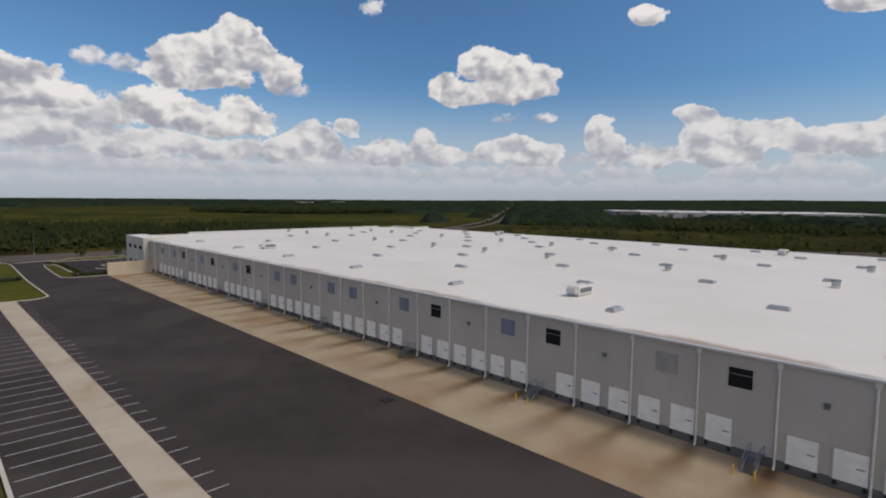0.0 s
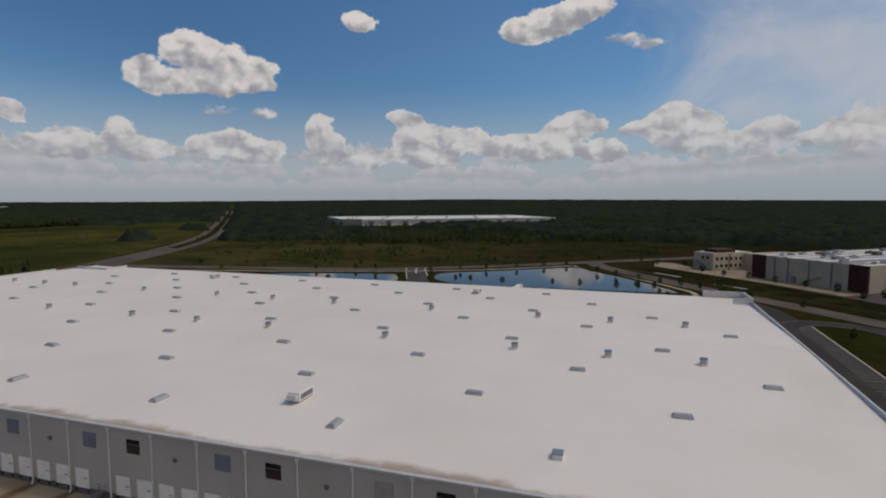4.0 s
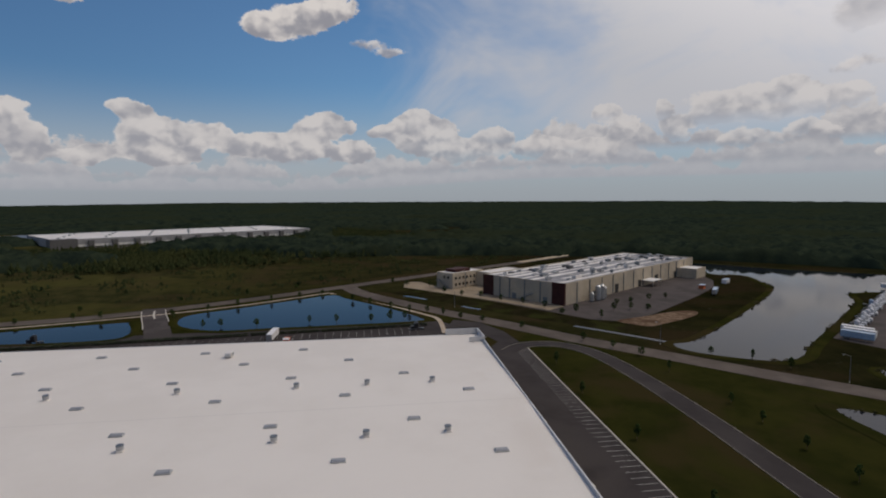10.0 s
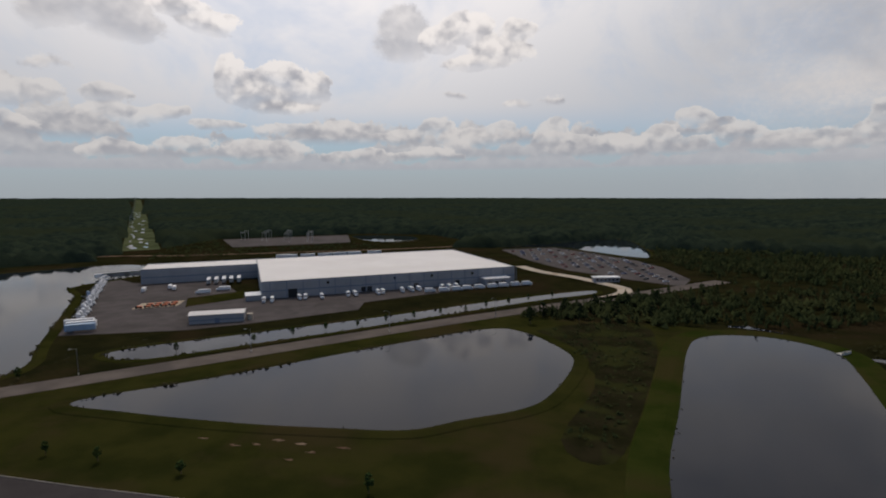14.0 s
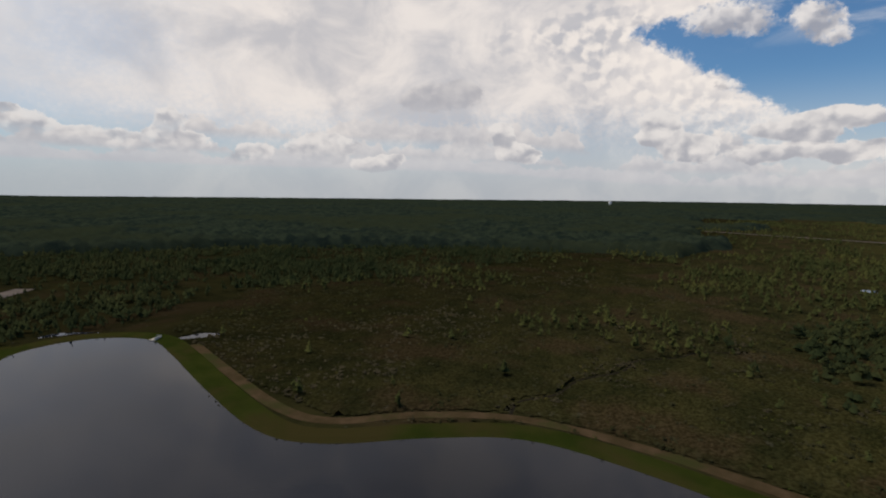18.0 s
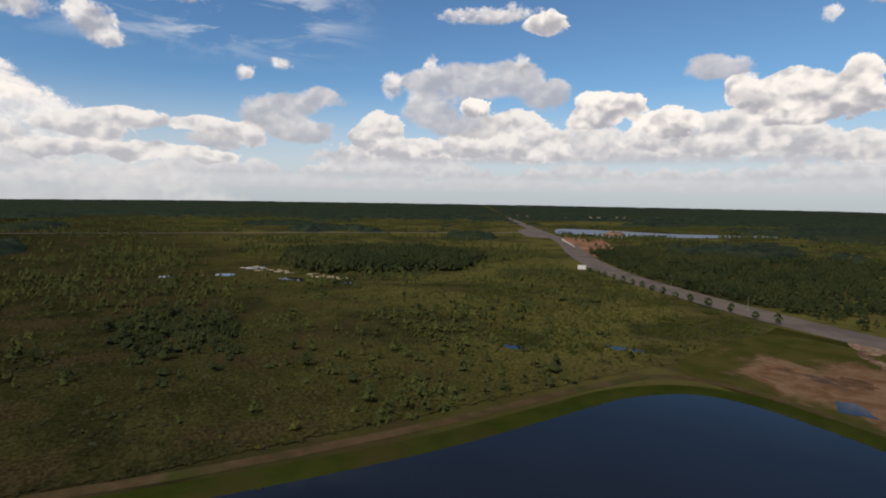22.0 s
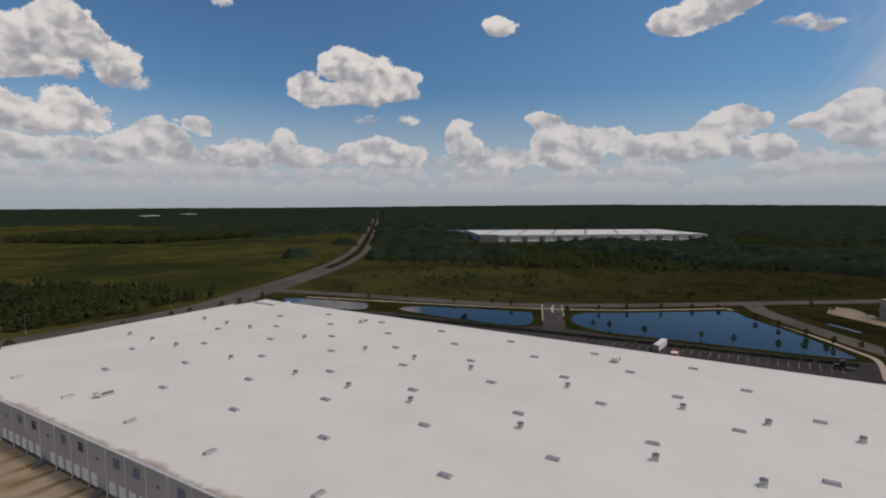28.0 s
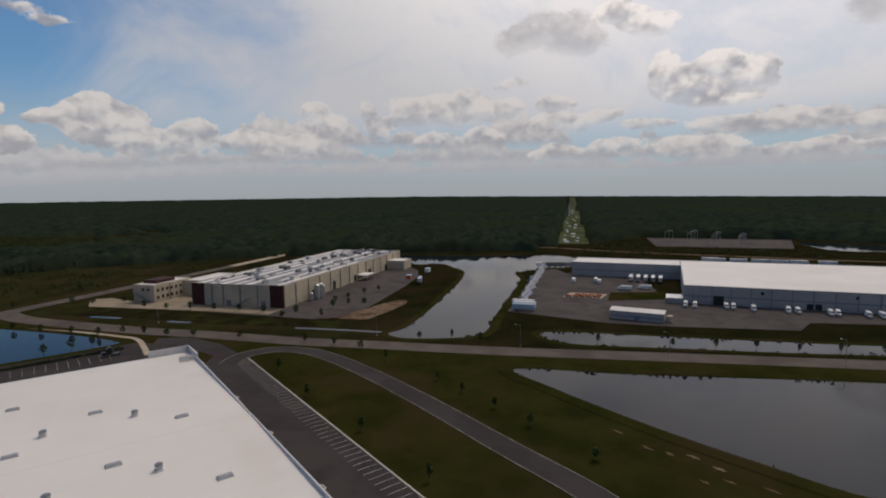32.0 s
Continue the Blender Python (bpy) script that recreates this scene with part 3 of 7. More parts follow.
M_BRICK = material("red_brick_paving", (0.20, 0.07, 0.045), (0.26, 0.10, 0.06), 0.6, 0.9, spec=0.08)
M_WALL = material("grey_wall_paint", (0.43, 0.405, 0.38), (0.46, 0.435, 0.41), 0.15, 0.75, 0.0, 3.0, c3=(0.41, 0.385, 0.36), big=0.05, spec=0.2, grain=0.1)
M_BASE = material("dark_wall_base", (0.11, 0.107, 0.105), (0.13, 0.126, 0.122), 0.3, 0.8, spec=0.3)
M_ROOF = material("white_membrane", (0.665, 0.632, 0.600), (0.705, 0.672, 0.640), 0.03, 0.6, 0.0, 1.0, c3=(0.64, 0.605, 0.57), big=0.02, grain=0.06, spec=0.3)


def membrane_material():
    """White roofing sheet with faint laps, a ridge seam and brown dirt along the eaves."""
    m = bpy.data.materials.new("white_roof_membrane")
    m.use_nodes = True
    n = Nodes(m.node_tree)
    pos = n.add("ShaderNodeNewGeometry").outputs["Position"]
    s = n.add("ShaderNodeSeparateXYZ")
    n.put(s.inputs[0], pos)
    col = n.mix(n.ramp(n.noise(pos, 0.035, 5.0, 0.6), 0.35, 0.65), (0.675, 0.634, 0.585), (0.72, 0.680, 0.632))
    lap = n.ramp(n.math("PINGPONG", n.math("ADD", s.outputs[0], 300.0), 3.05), 0.10, 0.0, 0.0, 0.10)
    col = n.mix(lap, col, (0.55, 0.53, 0.52))
    ridge = n.ramp(n.math("ABSOLUTE", n.math("SUBTRACT", s.outputs[0], 73.0)), 0.35, 0.1, 0.0, 0.3)
    col = n.mix(ridge, col, (0.50, 0.47, 0.45))
    edge = n.math("ADD", s.outputs[0], n.math("MULTIPLY", n.math("SUBTRACT", n.noise(pos, 0.12, 4.0, 0.65), 0.5), 7.0))
    col = n.mix(n.ramp(edge, 2.2, 0.0, 0.0, 0.75), col, (0.30, 0.21, 0.145))
    patch = n.math("MULTIPLY", n.ramp(s.outputs[1], -45.0, -56.0), n.ramp(n.noise(pos, 0.06, 4.0), 0.45, 0.6, 0.0, 0.35))
    col = n.mix(patch, col, (0.62, 0.56, 0.50))
    b = n.add("ShaderNodeBsdfPrincipled")
    n.put(b.inputs["Base Color"], col)
    b.inputs["Roughness"].default_value, b.inputs["Specular IOR Level"].default_value = 0.6, 0.25
    n.tree.links.new(b.outputs[0], n.add("ShaderNodeOutputMaterial").inputs[0])
    return m


M_MEMBRANE = membrane_material()
M_CORNER = material("pale_grey_render", (0.52, 0.50, 0.475), (0.57, 0.55, 0.52), 0.2, 0.8, 0.0, 3.0, c3=(0.47, 0.45, 0.42), big=0.06, spec=0.15)
M_PIPE = plain("pale_downpipe", (0.66, 0.65, 0.63), 0.5, 0.1)
M_TRIM = plain("pale_metal_trim", (0.52, 0.52, 0.52), 0.5, 0.1)
M_CREAM = material("cream_render", (0.47, 0.395, 0.295), (0.52, 0.445, 0.34), 0.2, 0.8, 0.0, 3.0, c3=(0.40, 0.35, 0.28), big=0.06, spec=0.15)
M_WHITE = plain("white_paint", (0.72, 0.71, 0.70), 0.5)
M_DARKGLASS = plain("dark_window_glass", (0.012, 0.012, 0.014), 0.15)
M_LOUVRE = plain("blue_grey_louvre", (0.20, 0.235, 0.30), 0.5, 0.2)
M_BLACK = plain("black_rubber", (0.015, 0.015, 0.016), 0.8)
M_YELLOW = plain("yellow_paint", (0.60, 0.36, 0.03), 0.6)
M_STEEL = plain("grey_steel", (0.17, 0.19, 0.21), 0.5, 0.5)
M_GALV = plain("galvanised_metal", (0.40, 0.41, 0.42), 0.4, 0.7)
M_SKYL = plain("skylight_dome", (0.30, 0.31, 0.33), 0.25)
M_BARK = material("bark", (0.09, 0.065, 0.045), (0.14, 0.10, 0.07), 2.0, 0.95, spec=0)
M_LEAF = material("leaves", (0.0208, 0.0352, 0.0128), (0.0384, 0.0576, 0.0192), 0.25, 0.9, 0.0, 3.0, island=0.45, spec=0, leafy=0.3)
M_PINE = material("pine_needles", (0.018, 0.026, 0.012), (0.030, 0.038, 0.016), 0.05, 0.9, 0.0, 2.0, c3=(0.036, 0.042, 0.017), big=0.012, island=0.22, spec=0, leafy=0.5)
# lighter copy of the pine leaves, with the western sunshine put into its colour
M_WESTPINE = material("sunlit_tree_leaves", (0.034, 0.043, 0.016), (0.052, 0.060, 0.021), 0.05, 0.9, 0.0, 2.0, c3=(0.060, 0.064, 0.021), big=0.012, island=0.22, spec=0, leafy=0.65)
M_SHRUB = material("shrub_leaves", (0.021, 0.023, 0.010), (0.034, 0.033, 0.016), 0.03, 0.9, 0.0, 2.0, c3=(0.050, 0.044, 0.028), big=0.014, island=0.28, spec=0, leafy=0.75)
M_GREENBUSH = material("green_shrub_leaves", (0.029, 0.037, 0.011), (0.046, 0.052, 0.015), 0.03, 0.9, 0.0, 2.0, c3=(0.062, 0.055, 0.016), big=0.014, island=0.30, spec=0, leafy=0.6)
# base colour kept dark to carry the cloud shade of east and south
M_CANOPY = material("far_canopy", (0.011, 0.018, 0.014), (0.026, 0.036, 0.022), 0.06, 0.95, 0.0, 0.25, c3=(0.022, 0.029, 0.016), big=0.0035, grain=0.5, spec=0)
M_MUD = material("dark_mud", (0.012, 0.011, 0.008), (0.022, 0.019, 0.013), 0.4, 0.95, spec=0.0)
M_TRACK = material("rutted_sand", (0.120, 0.078, 0.050), (0.215, 0.155, 0.110), 0.35, 0.95, 0.0, 2.0, c3=(0.085, 0.052, 0.034), big=0.10, spec=0)


def water_material(name, c):
    m = bpy.data.materials.new(name)
    m.use_nodes = True
    n = Nodes(m.node_tree)
    pos = n.add("ShaderNodeNewGeometry").outputs["Position"]
    b = n.add("ShaderNodeBsdfPrincipled")
    n.put(b.inputs["Base Color"], n.mix(n.ramp(n.noise(pos, 0.02, 4.0), 0.35, 0.65), c, tuple(v * 1.4 for v in c)))
    b.inputs["Roughness"].default_value, b.inputs["IOR"].default_value = 0.04, 1.333
    b.inputs["Specular IOR Level"].default_value = 0.22
    bp = n.add("ShaderNodeBump")
    bp.inputs["Strength"].default_value, bp.inputs["Distance"].default_value = 0.07, 0.08
    n.put(bp.inputs["Height"], n.noise(pos, 0.7, 3.0, 0.6))
    n.put(b.inputs["Normal"], bp.outputs[0])
    n.tree.links.new(b.outputs[0], n.add("ShaderNodeOutputMaterial").inputs[0])
    return m


M_WATER = water_material("pond_water", (0.007, 0.009, 0.014))
# far ponds mirror little; the reflected sky is put into a grey-blue base colour
M_FARWATER = material("sky_toned_pond_water", (0.10, 0.12, 0.155), (0.14, 0.16, 0.195), 0.02, 0.45, spec=0.12)


# ---- mesh helpers ----
def part(name, bm, mat, parent=None, label=""):
    """Links a bmesh as one object, under a thing where one is given."""
    me = bpy.data.meshes.new(name)
    bm.normal_update()
    bm.to_mesh(me)
    bm.free()
    me.materials.append(mat)
    ob = new(name, me)
    if parent:
        ob.parent = parent
    if label:
        ob["label"] = label
    return ob


def thing(name, at, label, category, group="", kind="", turn=0.0):
    """An empty at the base of a thing, which carries its tags."""
    ob = new(name)
    ob.empty_display_size = 0.3
    ob.matrix_basis = pose(*at, 0, 0, turn)
    return tagged(ob, label, category, group, kind)


def add_box(bm, lo, hi, bevel=0.0):
    made = bmesh.ops.create_cube(bm, size=1.0)["verts"]
    for v in made:
        v.co = Vector([lo[i] + (v.co[i] + 0.5) * (hi[i] - lo[i]) for i in range(3)])
    if bevel:
        edges = list({e for v in made for e in v.link_edges})
        bmesh.ops.bevel(bm, geom=edges, offset=bevel, segments=1, affect="EDGES")
    return bm


def box(lo, hi, bevel=0.0):
    return add_box(bmesh.new(), lo, hi, bevel)


def add_tube(bm, p, q, r, n=8, r2=None):
    p, q = Vector(p), Vector(q)
    m = Matrix.Translation((p + q) / 2) @ (q - p).to_track_quat("Z", "Y").to_matrix().to_4x4()
    bmesh.ops.create_cone(bm, cap_ends=True, segments=n, radius1=r, radius2=r if r2 is None else r2, depth=(q - p).length, matrix=m)
    return bm


def tube(p, q, r, n=8, r2=None):
    return add_tube(bmesh.new(), p, q, r, n, r2)


def curve_through(pts, closed=True, steps=6):
    """A smooth line through a few plan points."""
    p = np.array(pts, float)
    n, out = len(p), []
    for i in range(n if closed else n - 1):
        a, b, c, d = (p[(i + k) % n] if closed else p[min(max(i + k, 0), n - 1)] for k in (-1, 0, 1, 2))
        for s in np.arange(steps) / steps:
            out.append(0.5 * (2 * b + (c - a) * s + (2 * a - 5 * b + 4 * c - d) * s * s + (3 * b - a - 3 * c + d) * s**3))
    if not closed:
        out.append(p[-1])
    return np.array(out)


def inside(poly, x, y):
    """Which of the points lie inside a plan outline."""
    poly = np.asarray(poly, float)
    hit = np.zeros(np.shape(x), bool)
    x1, y1 = poly[-1]
    for x2, y2 in poly:
        if y1 != y2:
            hit ^= ((y1 > y) != (y2 > y)) & (x < (x2 - x1) * (y - y1) / (y2 - y1) + x1)
        x1, y1 = x2, y2
    return hit


def grown(poly, d):
    """An outline moved outwards by d metres."""
    p = np.asarray(poly, float)
    a, b = np.roll(p, 1, 0), np.roll(p, -1, 0)
    t = b - a
    t /= np.maximum(np.linalg.norm(t, axis=1), 1e-6)[:, None]
    area = (p[:, 0] * np.roll(p[:, 1], -1) - np.roll(p[:, 0], -1) * p[:, 1]).sum()
    return p + (d if area > 0 else -d) * np.stack([t[:, 1], -t[:, 0]], 1)


CLEAR = []  # outlines on which nothing grows


def sheet(name, outline, z, mat, depth=0.12, clear=True):
    """A flat slab with a plan outline, standing a little proud of the ground."""
    bm = bmesh.new()
    top = [bm.verts.new((x, y, z)) for x, y in outline]
    low = [bm.verts.new((x, y, z - depth)) for x, y in outline]
    f = bm.faces.new(top)
    f.normal_update()
    if f.normal.z < 0:
        f.normal_flip()
    for i in range(len(top)):
        j = (i + 1) % len(top)
        bm.faces.new((top[i], top[j], low[j], low[i]))
    bmesh.ops.triangulate(bm, faces=[f])
    if clear:
        CLEAR.append(np.asarray(outline, float))
    return part(name, bm, mat)


def ribbon_outline(pts, width, steps=8):
    c = curve_through(pts, False, steps)
    t = np.gradient(c, axis=0)
    t /= np.linalg.norm(t, axis=1)[:, None]
    s = np.stack([-t[:, 1], t[:, 0]], 1)
    w = np.interp(np.linspace(0, 1, len(c)), np.linspace(0, 1, len(np.atleast_1d(width))), np.atleast_1d(width))[:, None] / 2 if np.ndim(width) else width / 2
    return c + s * w, c - s * w


def ribbon(name, pts, width, z, mat, depth=0.12, clear=True, offset=0.0):
    """A road or path of even width along a smooth line."""
    a, b = ribbon_outline(pts, width)
    if offset:
        s = (a - b) / np.linalg.norm(a - b, axis=1)[:, None]
        a, b = a + s * offset, b + s * offset
    bm = bmesh.new()
    rows = [[bm.verts.new((*p, h)) for p, h in ((u, z - depth), (u, z), (v, z), (v, z - depth))] for u, v in zip(a, b)]
    for r, q in zip(rows, rows[1:]):
        for k in range(3):
            bm.faces.new((r[k], r[k + 1], q[k + 1], q[k]))
    bmesh.ops.recalc_face_normals(bm, faces=bm.faces)
    if clear:
        CLEAR.append(np.concatenate([a, b[::-1]]))
    return part(name, bm, mat)


def ring_bank(name, outline, width, z_in, z_out, mat):
    """A grass bank that runs round a pond and slopes to the water."""
    bm = bmesh.new()
    loops = [(grown(outline, -0.8), z_in), (grown(outline, width * 0.35), z_out), (grown(outline, width), z_out * 0.7), (grown(outline, width + 0.6), -0.05)]
    rows = [[bm.verts.new((x, y, z)) for x, y in lp] for lp, z in loops]
    n = len(outline)
    for r, q in zip(rows, rows[1:]):
        for i in range(n):
            bm.faces.new((r[i], r[(i + 1) % n], q[(i + 1) % n], q[i]))
    bmesh.ops.recalc_face_normals(bm, faces=bm.faces)
    CLEAR.append(loops[2][0])
    return part(name, bm, mat)


SHORES = []


def pond(pts, label, bank=0.0, steps=6, mat=None, water=None):
    line = curve_through(pts, True, steps)
    SHORES.append(line)
    ob = tagged(sheet("water", line, 0.10, water or M_WATER, 0.3), label, "pond", kind="structure")
    if bank:
        tagged(ring_bank("bank", line, bank, 0.02, 0.40, mat or M_LAWN), "mown grass bank round the pond", "bank", kind="structure")
    return line


# ---- ground, to the horizon ----
def land(r, deg):
    """How far the land swells towards the horizon; it falls away to the south-west."""
    swell = np.interp(np.asarray(deg) % 360.0, [0, 45, 60, 75, 125, 160, 180, 200, 220, 235, 260, 275, 311, 334, 355, 360], [4, 16, 30, 44, 44, 8, -8, -22, -14, -6, 18, 26, 22, 18, 8, 4])
    return swell * np.maximum(0.0, (r - 2200.0) / 2680.0) ** 1.5


def build_ground():
    radii = [0.0] + [40 * 1.085**k for k in range(60)]
    radii = [r for r in radii if r < 4850] + [4880]
    bm = bmesh.new()
    n, rows = 180, []
    for r in radii:
        rows.append([bm.verts.new((-60, -20, 0))] * n if r == 0 else [bm.verts.new((-60 + r * math.sin(2 * math.pi * i / n), -20 + r * math.cos(2 * math.pi * i / n), float(land(r, 360 * i / n)))) for i in range(n)])
    for k, (a, b) in enumerate(zip(rows, rows[1:])):
        for i in range(n):
            j = (i + 1) % n
            bm.faces.new((a[0], b[j], b[i]) if k == 0 else (a[i], a[j], b[j], b[i]))
    bmesh.ops.recalc_face_normals(bm, faces=bm.faces)
    ob = part("ground", bm, M_GROUND)
    if ob.data.polygons[0].normal.z < 0:
        ob.data.flip_normals()
    return tagged(ob, "flat dark olive scrub land reaching to the horizon", "ground", kind="structure")


build_ground()
tagged(sheet("meadow", curve_through([(40, 500), (172, 350), (200, 330), (330, 385), (560, 530), (1150, 985), (1700, 1560), (900, 1900), (300, 1600), (-120, 900)], True, 4), 0.04, M_MEADOW, clear=False), "open yellow-green meadow beyond the road", "meadow", kind="structure")
LAWN = [(-215, 285), (-150, 278), (-88, 275), (-40, 278), (200, 285), (232, 200), (268, 110), (330, 5), (240, -62), (150, -142), (40, -228), (-52, -308), (-95, -292), (-140, -289), (-120, -200), (-100, -110), (-100, 100), (-108, 160), (-190, 168), (-202, 230)]
tagged(sheet("lawn", LAWN, 0.03, M_LAWN), "mown lawn round the warehouse", "lawn", kind="structure")

# ---- water ----
P3 = [(-87, 98), (-89, 122), (-95, 143), (-112, 154), (-134, 158), (-157, 158), (-173, 149), (-181, 125), (-180, 92), (-179, 50), (-183, 0), (-190, -50), (-189, -80), (-175, -101), (-155, -122), (-150, -143), (-160, -184), (-172, -224), (-178, -252), (-168, -270), (-152, -276), (-134, -271), (-122, -250), (-104, -187), (-90, -135), (-86, -60), (-86, 30)]
tagged(ribbon("earth_verge", [(-120, 170), (-165, 171), (-190, 158), (-195, 120), (-194, 60), (-197, 0), (-203, -50), (-201, -86), (-186, -112), (-167, -130), (-164, -150), (-174, -190), (-186, -232)], 4.5, 0.09, M_DIRT), "bare brown verge outside the grass bank", "verge", kind="structure")
LAKE_W = pond(P3, "long dark pond beside the truck yard", 9.0, 5, M_BANK)
tagged(sheet("rough_ground", curve_through([(-60, -268), (-87, -290), (-112, -290), (-110, -248), (-93, -185), (-80, -149), (-68, -160), (-82, -214)], True, 4), 0.05, M_ROUGH), "brown rough ground between the ponds", "ground", kind="structure")
POND_S = pond([(83, -163), (51, -191), (0, -240), (-38, -272), (-56, -268), (-73, -241), (-75, -222), (-66, -191), (-57, -178), (-41, -168), (-27, -159), (-6, -157), (22, -156), (60, -158)], "grey pond south of the access road", 5.0)
CANAL = pond([(110, -206), (109, -218), (60, -257), (13, -295), (-37, -339), (-92, -379), (-96, -369), (-64, -345), (-14, -299), (30, -258), (59, -233), (91, -206)], "narrow canal between the road and the white depot", 3.0, 4)
CHANNEL = pond([(160, -154), (146, -156), (130, -178), (133, -194), (150, -214), (195, -272), (232, -318), (262, -346), (255, -395), (245, -430), (292, -458), (330, -455), (385, -392), (440, -345), (400, -322), (362, -312), (352, -332), (318, -322), (281, -302), (211, -225), (166, -170)], "grey lake channel between the two depots", 4.0, 4)
POND_E1 = pond([(257, 80), (275, 56), (297, 26), (312, 3), (296, -8), (262, -32), (232, -49), (224, -46), (221, -10), (219, 30), (218, 55), (232, 76)], "blue pond with young trees round it", 4.0)
POND_E2 = pond([(212, 181), (228, 169), (244, 112), (240, 103), (216, 94), (206, 105), (206, 150)], "blue pond beside the trailer park", 3.0)
POND_E3 = pond([(196, 268), (206, 262), (216, 214), (210, 203), (196, 202), (188, 240)], "small blue pond near the crossroads", 3.0)
pond([(-16, -640), (-70, -690), (-126, -743), (-170, -755), (-178, -680), (-170, -576), (-152, -567), (-110, -622), (-79, -654)], "pale pond behind the car park", 3.0)
pond([(212, -786), (190, -806), (130, -800), (102, -752), (112, -716), (152, -708)], "small far pond by the substation", 2.0)
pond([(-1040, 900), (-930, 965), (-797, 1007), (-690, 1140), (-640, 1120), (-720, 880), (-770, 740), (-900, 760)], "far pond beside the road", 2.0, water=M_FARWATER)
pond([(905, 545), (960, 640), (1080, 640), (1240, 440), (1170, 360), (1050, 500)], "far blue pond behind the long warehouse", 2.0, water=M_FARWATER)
tagged(ribbon("wet_bank", [(322, -44), (286, -72), (244, -104), (202, -138), (192, -150)], 21, 0.045, M_ROUGH), "dark rough grass bank before the factory", "bank", kind="structure")
for line in ([(302, -45), (294, -52), (286, -58)], [(260, -77), (254, -81), (249, -86)], [(200, -124), (186, -136), (172, -147), (164, -153)]):
    tagged(ribbon("ditch", line, 3.0, 0.07, M_WATER), "thin shining ditch beside the road", "ditch", kind="structure")

# ---- roads ----
MAIN = [(-4300, 2950), (-1700, 1250), (-1000, 790), (-742, 624), (-562, 482), (-422, 386), (-304, 334), (-195, 300), (-100, 288), (20, 285), (110, 284), (160, 291), (204, 308), (256, 328), (342, 366), (417, 407), (505, 464), (630, 557), (985, 830), (2450, 1968), (3700, 2930)]
tagged(ribbon("main_road", MAIN, 27, 0.07, M_ASPH_OLD), "worn grey divided road with a median", "road", kind="structure")
tagged(ribbon("median", [(-140, 292.5), (-100, 288), (-40, 287)], 4.5, 0.16, M_BRICK, clear=False), "red brick median strip of the road", "median", kind="structure")
tagged(sheet("track_apron", curve_through([(-180, 283), (-170, 268), (-163, 267), (-162, 275), (-155, 279)], True, 4), 0.10, M_TRACK, clear=False), "pale sandy apron where the track leaves the road", "apron", kind="structure")
tagged(ribbon("median_grass", MAIN[14:], 9.0, 0.16, M_LAWN, clear=False), "grass median strip of the road", "median", kind="structure")
EAST = [(222, 300), (236, 240), (246, 190), (262, 128), (298, 64), (342, 4), (398, -70), (470, -165), (560, -280), (640, -390)]
tagged(ribbon("east_road", EAST, 12, 0.08, M_ASPH_OLD), "worn grey road past the ponds", "road", kind="structure")
SOUTH = [(352, -6), (318, -16), (252, -58), (213, -88), (174, -116), (148, -138), (102, -176.5), (34.5, -238), (-30, -295), (-120, -368), (-190, -428)]
tagged(ribbon("south_road", SOUTH, 12, 0.09, M_ASPH_OLD), "worn grey road along the canal", "road", kind="structure")
ACCESS = [(160, -80), (166, -85), (169.5, -92), (168, -102), (160, -110), (146, -115), (118, -117.5), (80, -117.5), (40, -115.5), (8, -114), (-16, -107), (-30, -90), (-32, -64)]
tagged(ribbon("access_road", ACCESS, 7.5, 0.10, M_ASPH), "dark asphalt access road curving across the lawn", "road", kind="structure")
for side in (3.95, -3.95):
    tagged(ribbon("kerb", ACCESS, 0.24, 0.20, M_KERB_OLD, 0.25, False, side), "pale concrete kerb of the access road", "kerb", kind="structure")
PATHWAY = [(322, 6), (296, -12), (262, -38), (240, -52), (226, -58), (196, -57)]
tagged(ribbon("footpath", PATHWAY, 2.4, 0.11, M_CONC), "pale concrete footpath past the pond", "path", kind="structure")
tagged(ribbon("footpath", [(322, 6), (282, 60), (254, 120), (232, 190), (212, 262)], 2.2, 0.11, M_CONC), "pale concrete footpath along the east road", "path", kind="structure")
tagged(ribbon("entrance_drive", [(282, 106), (262, 99), (240, 90), (222, 83), (206, 77)], 12, 0.10, M_LOT), "asphalt entrance drive between the ponds", "drive", kind="structure")
for side in (6.2, -6.2):
    tagged(ribbon("kerb", [(276, 104), (262, 99), (240, 90), (228, 85.5)], 0.5, 0.22, M_KERB, 0.25, False, side), "pale concrete kerb of the entrance drive", "kerb", kind="structure")
tagged(ribbon("drive_island", [(274, 102.8), (262, 99), (252, 94.8)], 1.0, 0.20, M_KERB, 0.2, False), "narrow pale island in the entrance drive", "island", kind="structure")

# ---- yards and car parks ----
tagged(sheet("truck_yard", [(-58, -55), (-34, -70), (0, -60), (0, 200), (-25, 200), (-27, 205), (-27, 245), (-22, 262), (10, 266), (10, 274), (-60, 274), (-50, 269), (-38, 268), (-35.5, 253), (-37, 204), (-37, 164), (-41, 160), (-58, 160)], 0.06, M_YARD), "dark asphalt truck yard beside the dock wall", "yard", kind="structure")
tagged(sheet("south_lot", [(0, -58.9), (150, -63), (160, -68), (176, -78.5), (200, -72), (214, -62), (224, -66), (215, -78.5), (194, -86), (178, -87.5), (166, -88.5), (0, -83.5), (-34, -70)], 0.07, M_ASPH), "dark asphalt car park along the south wall", "car park", kind="structure")
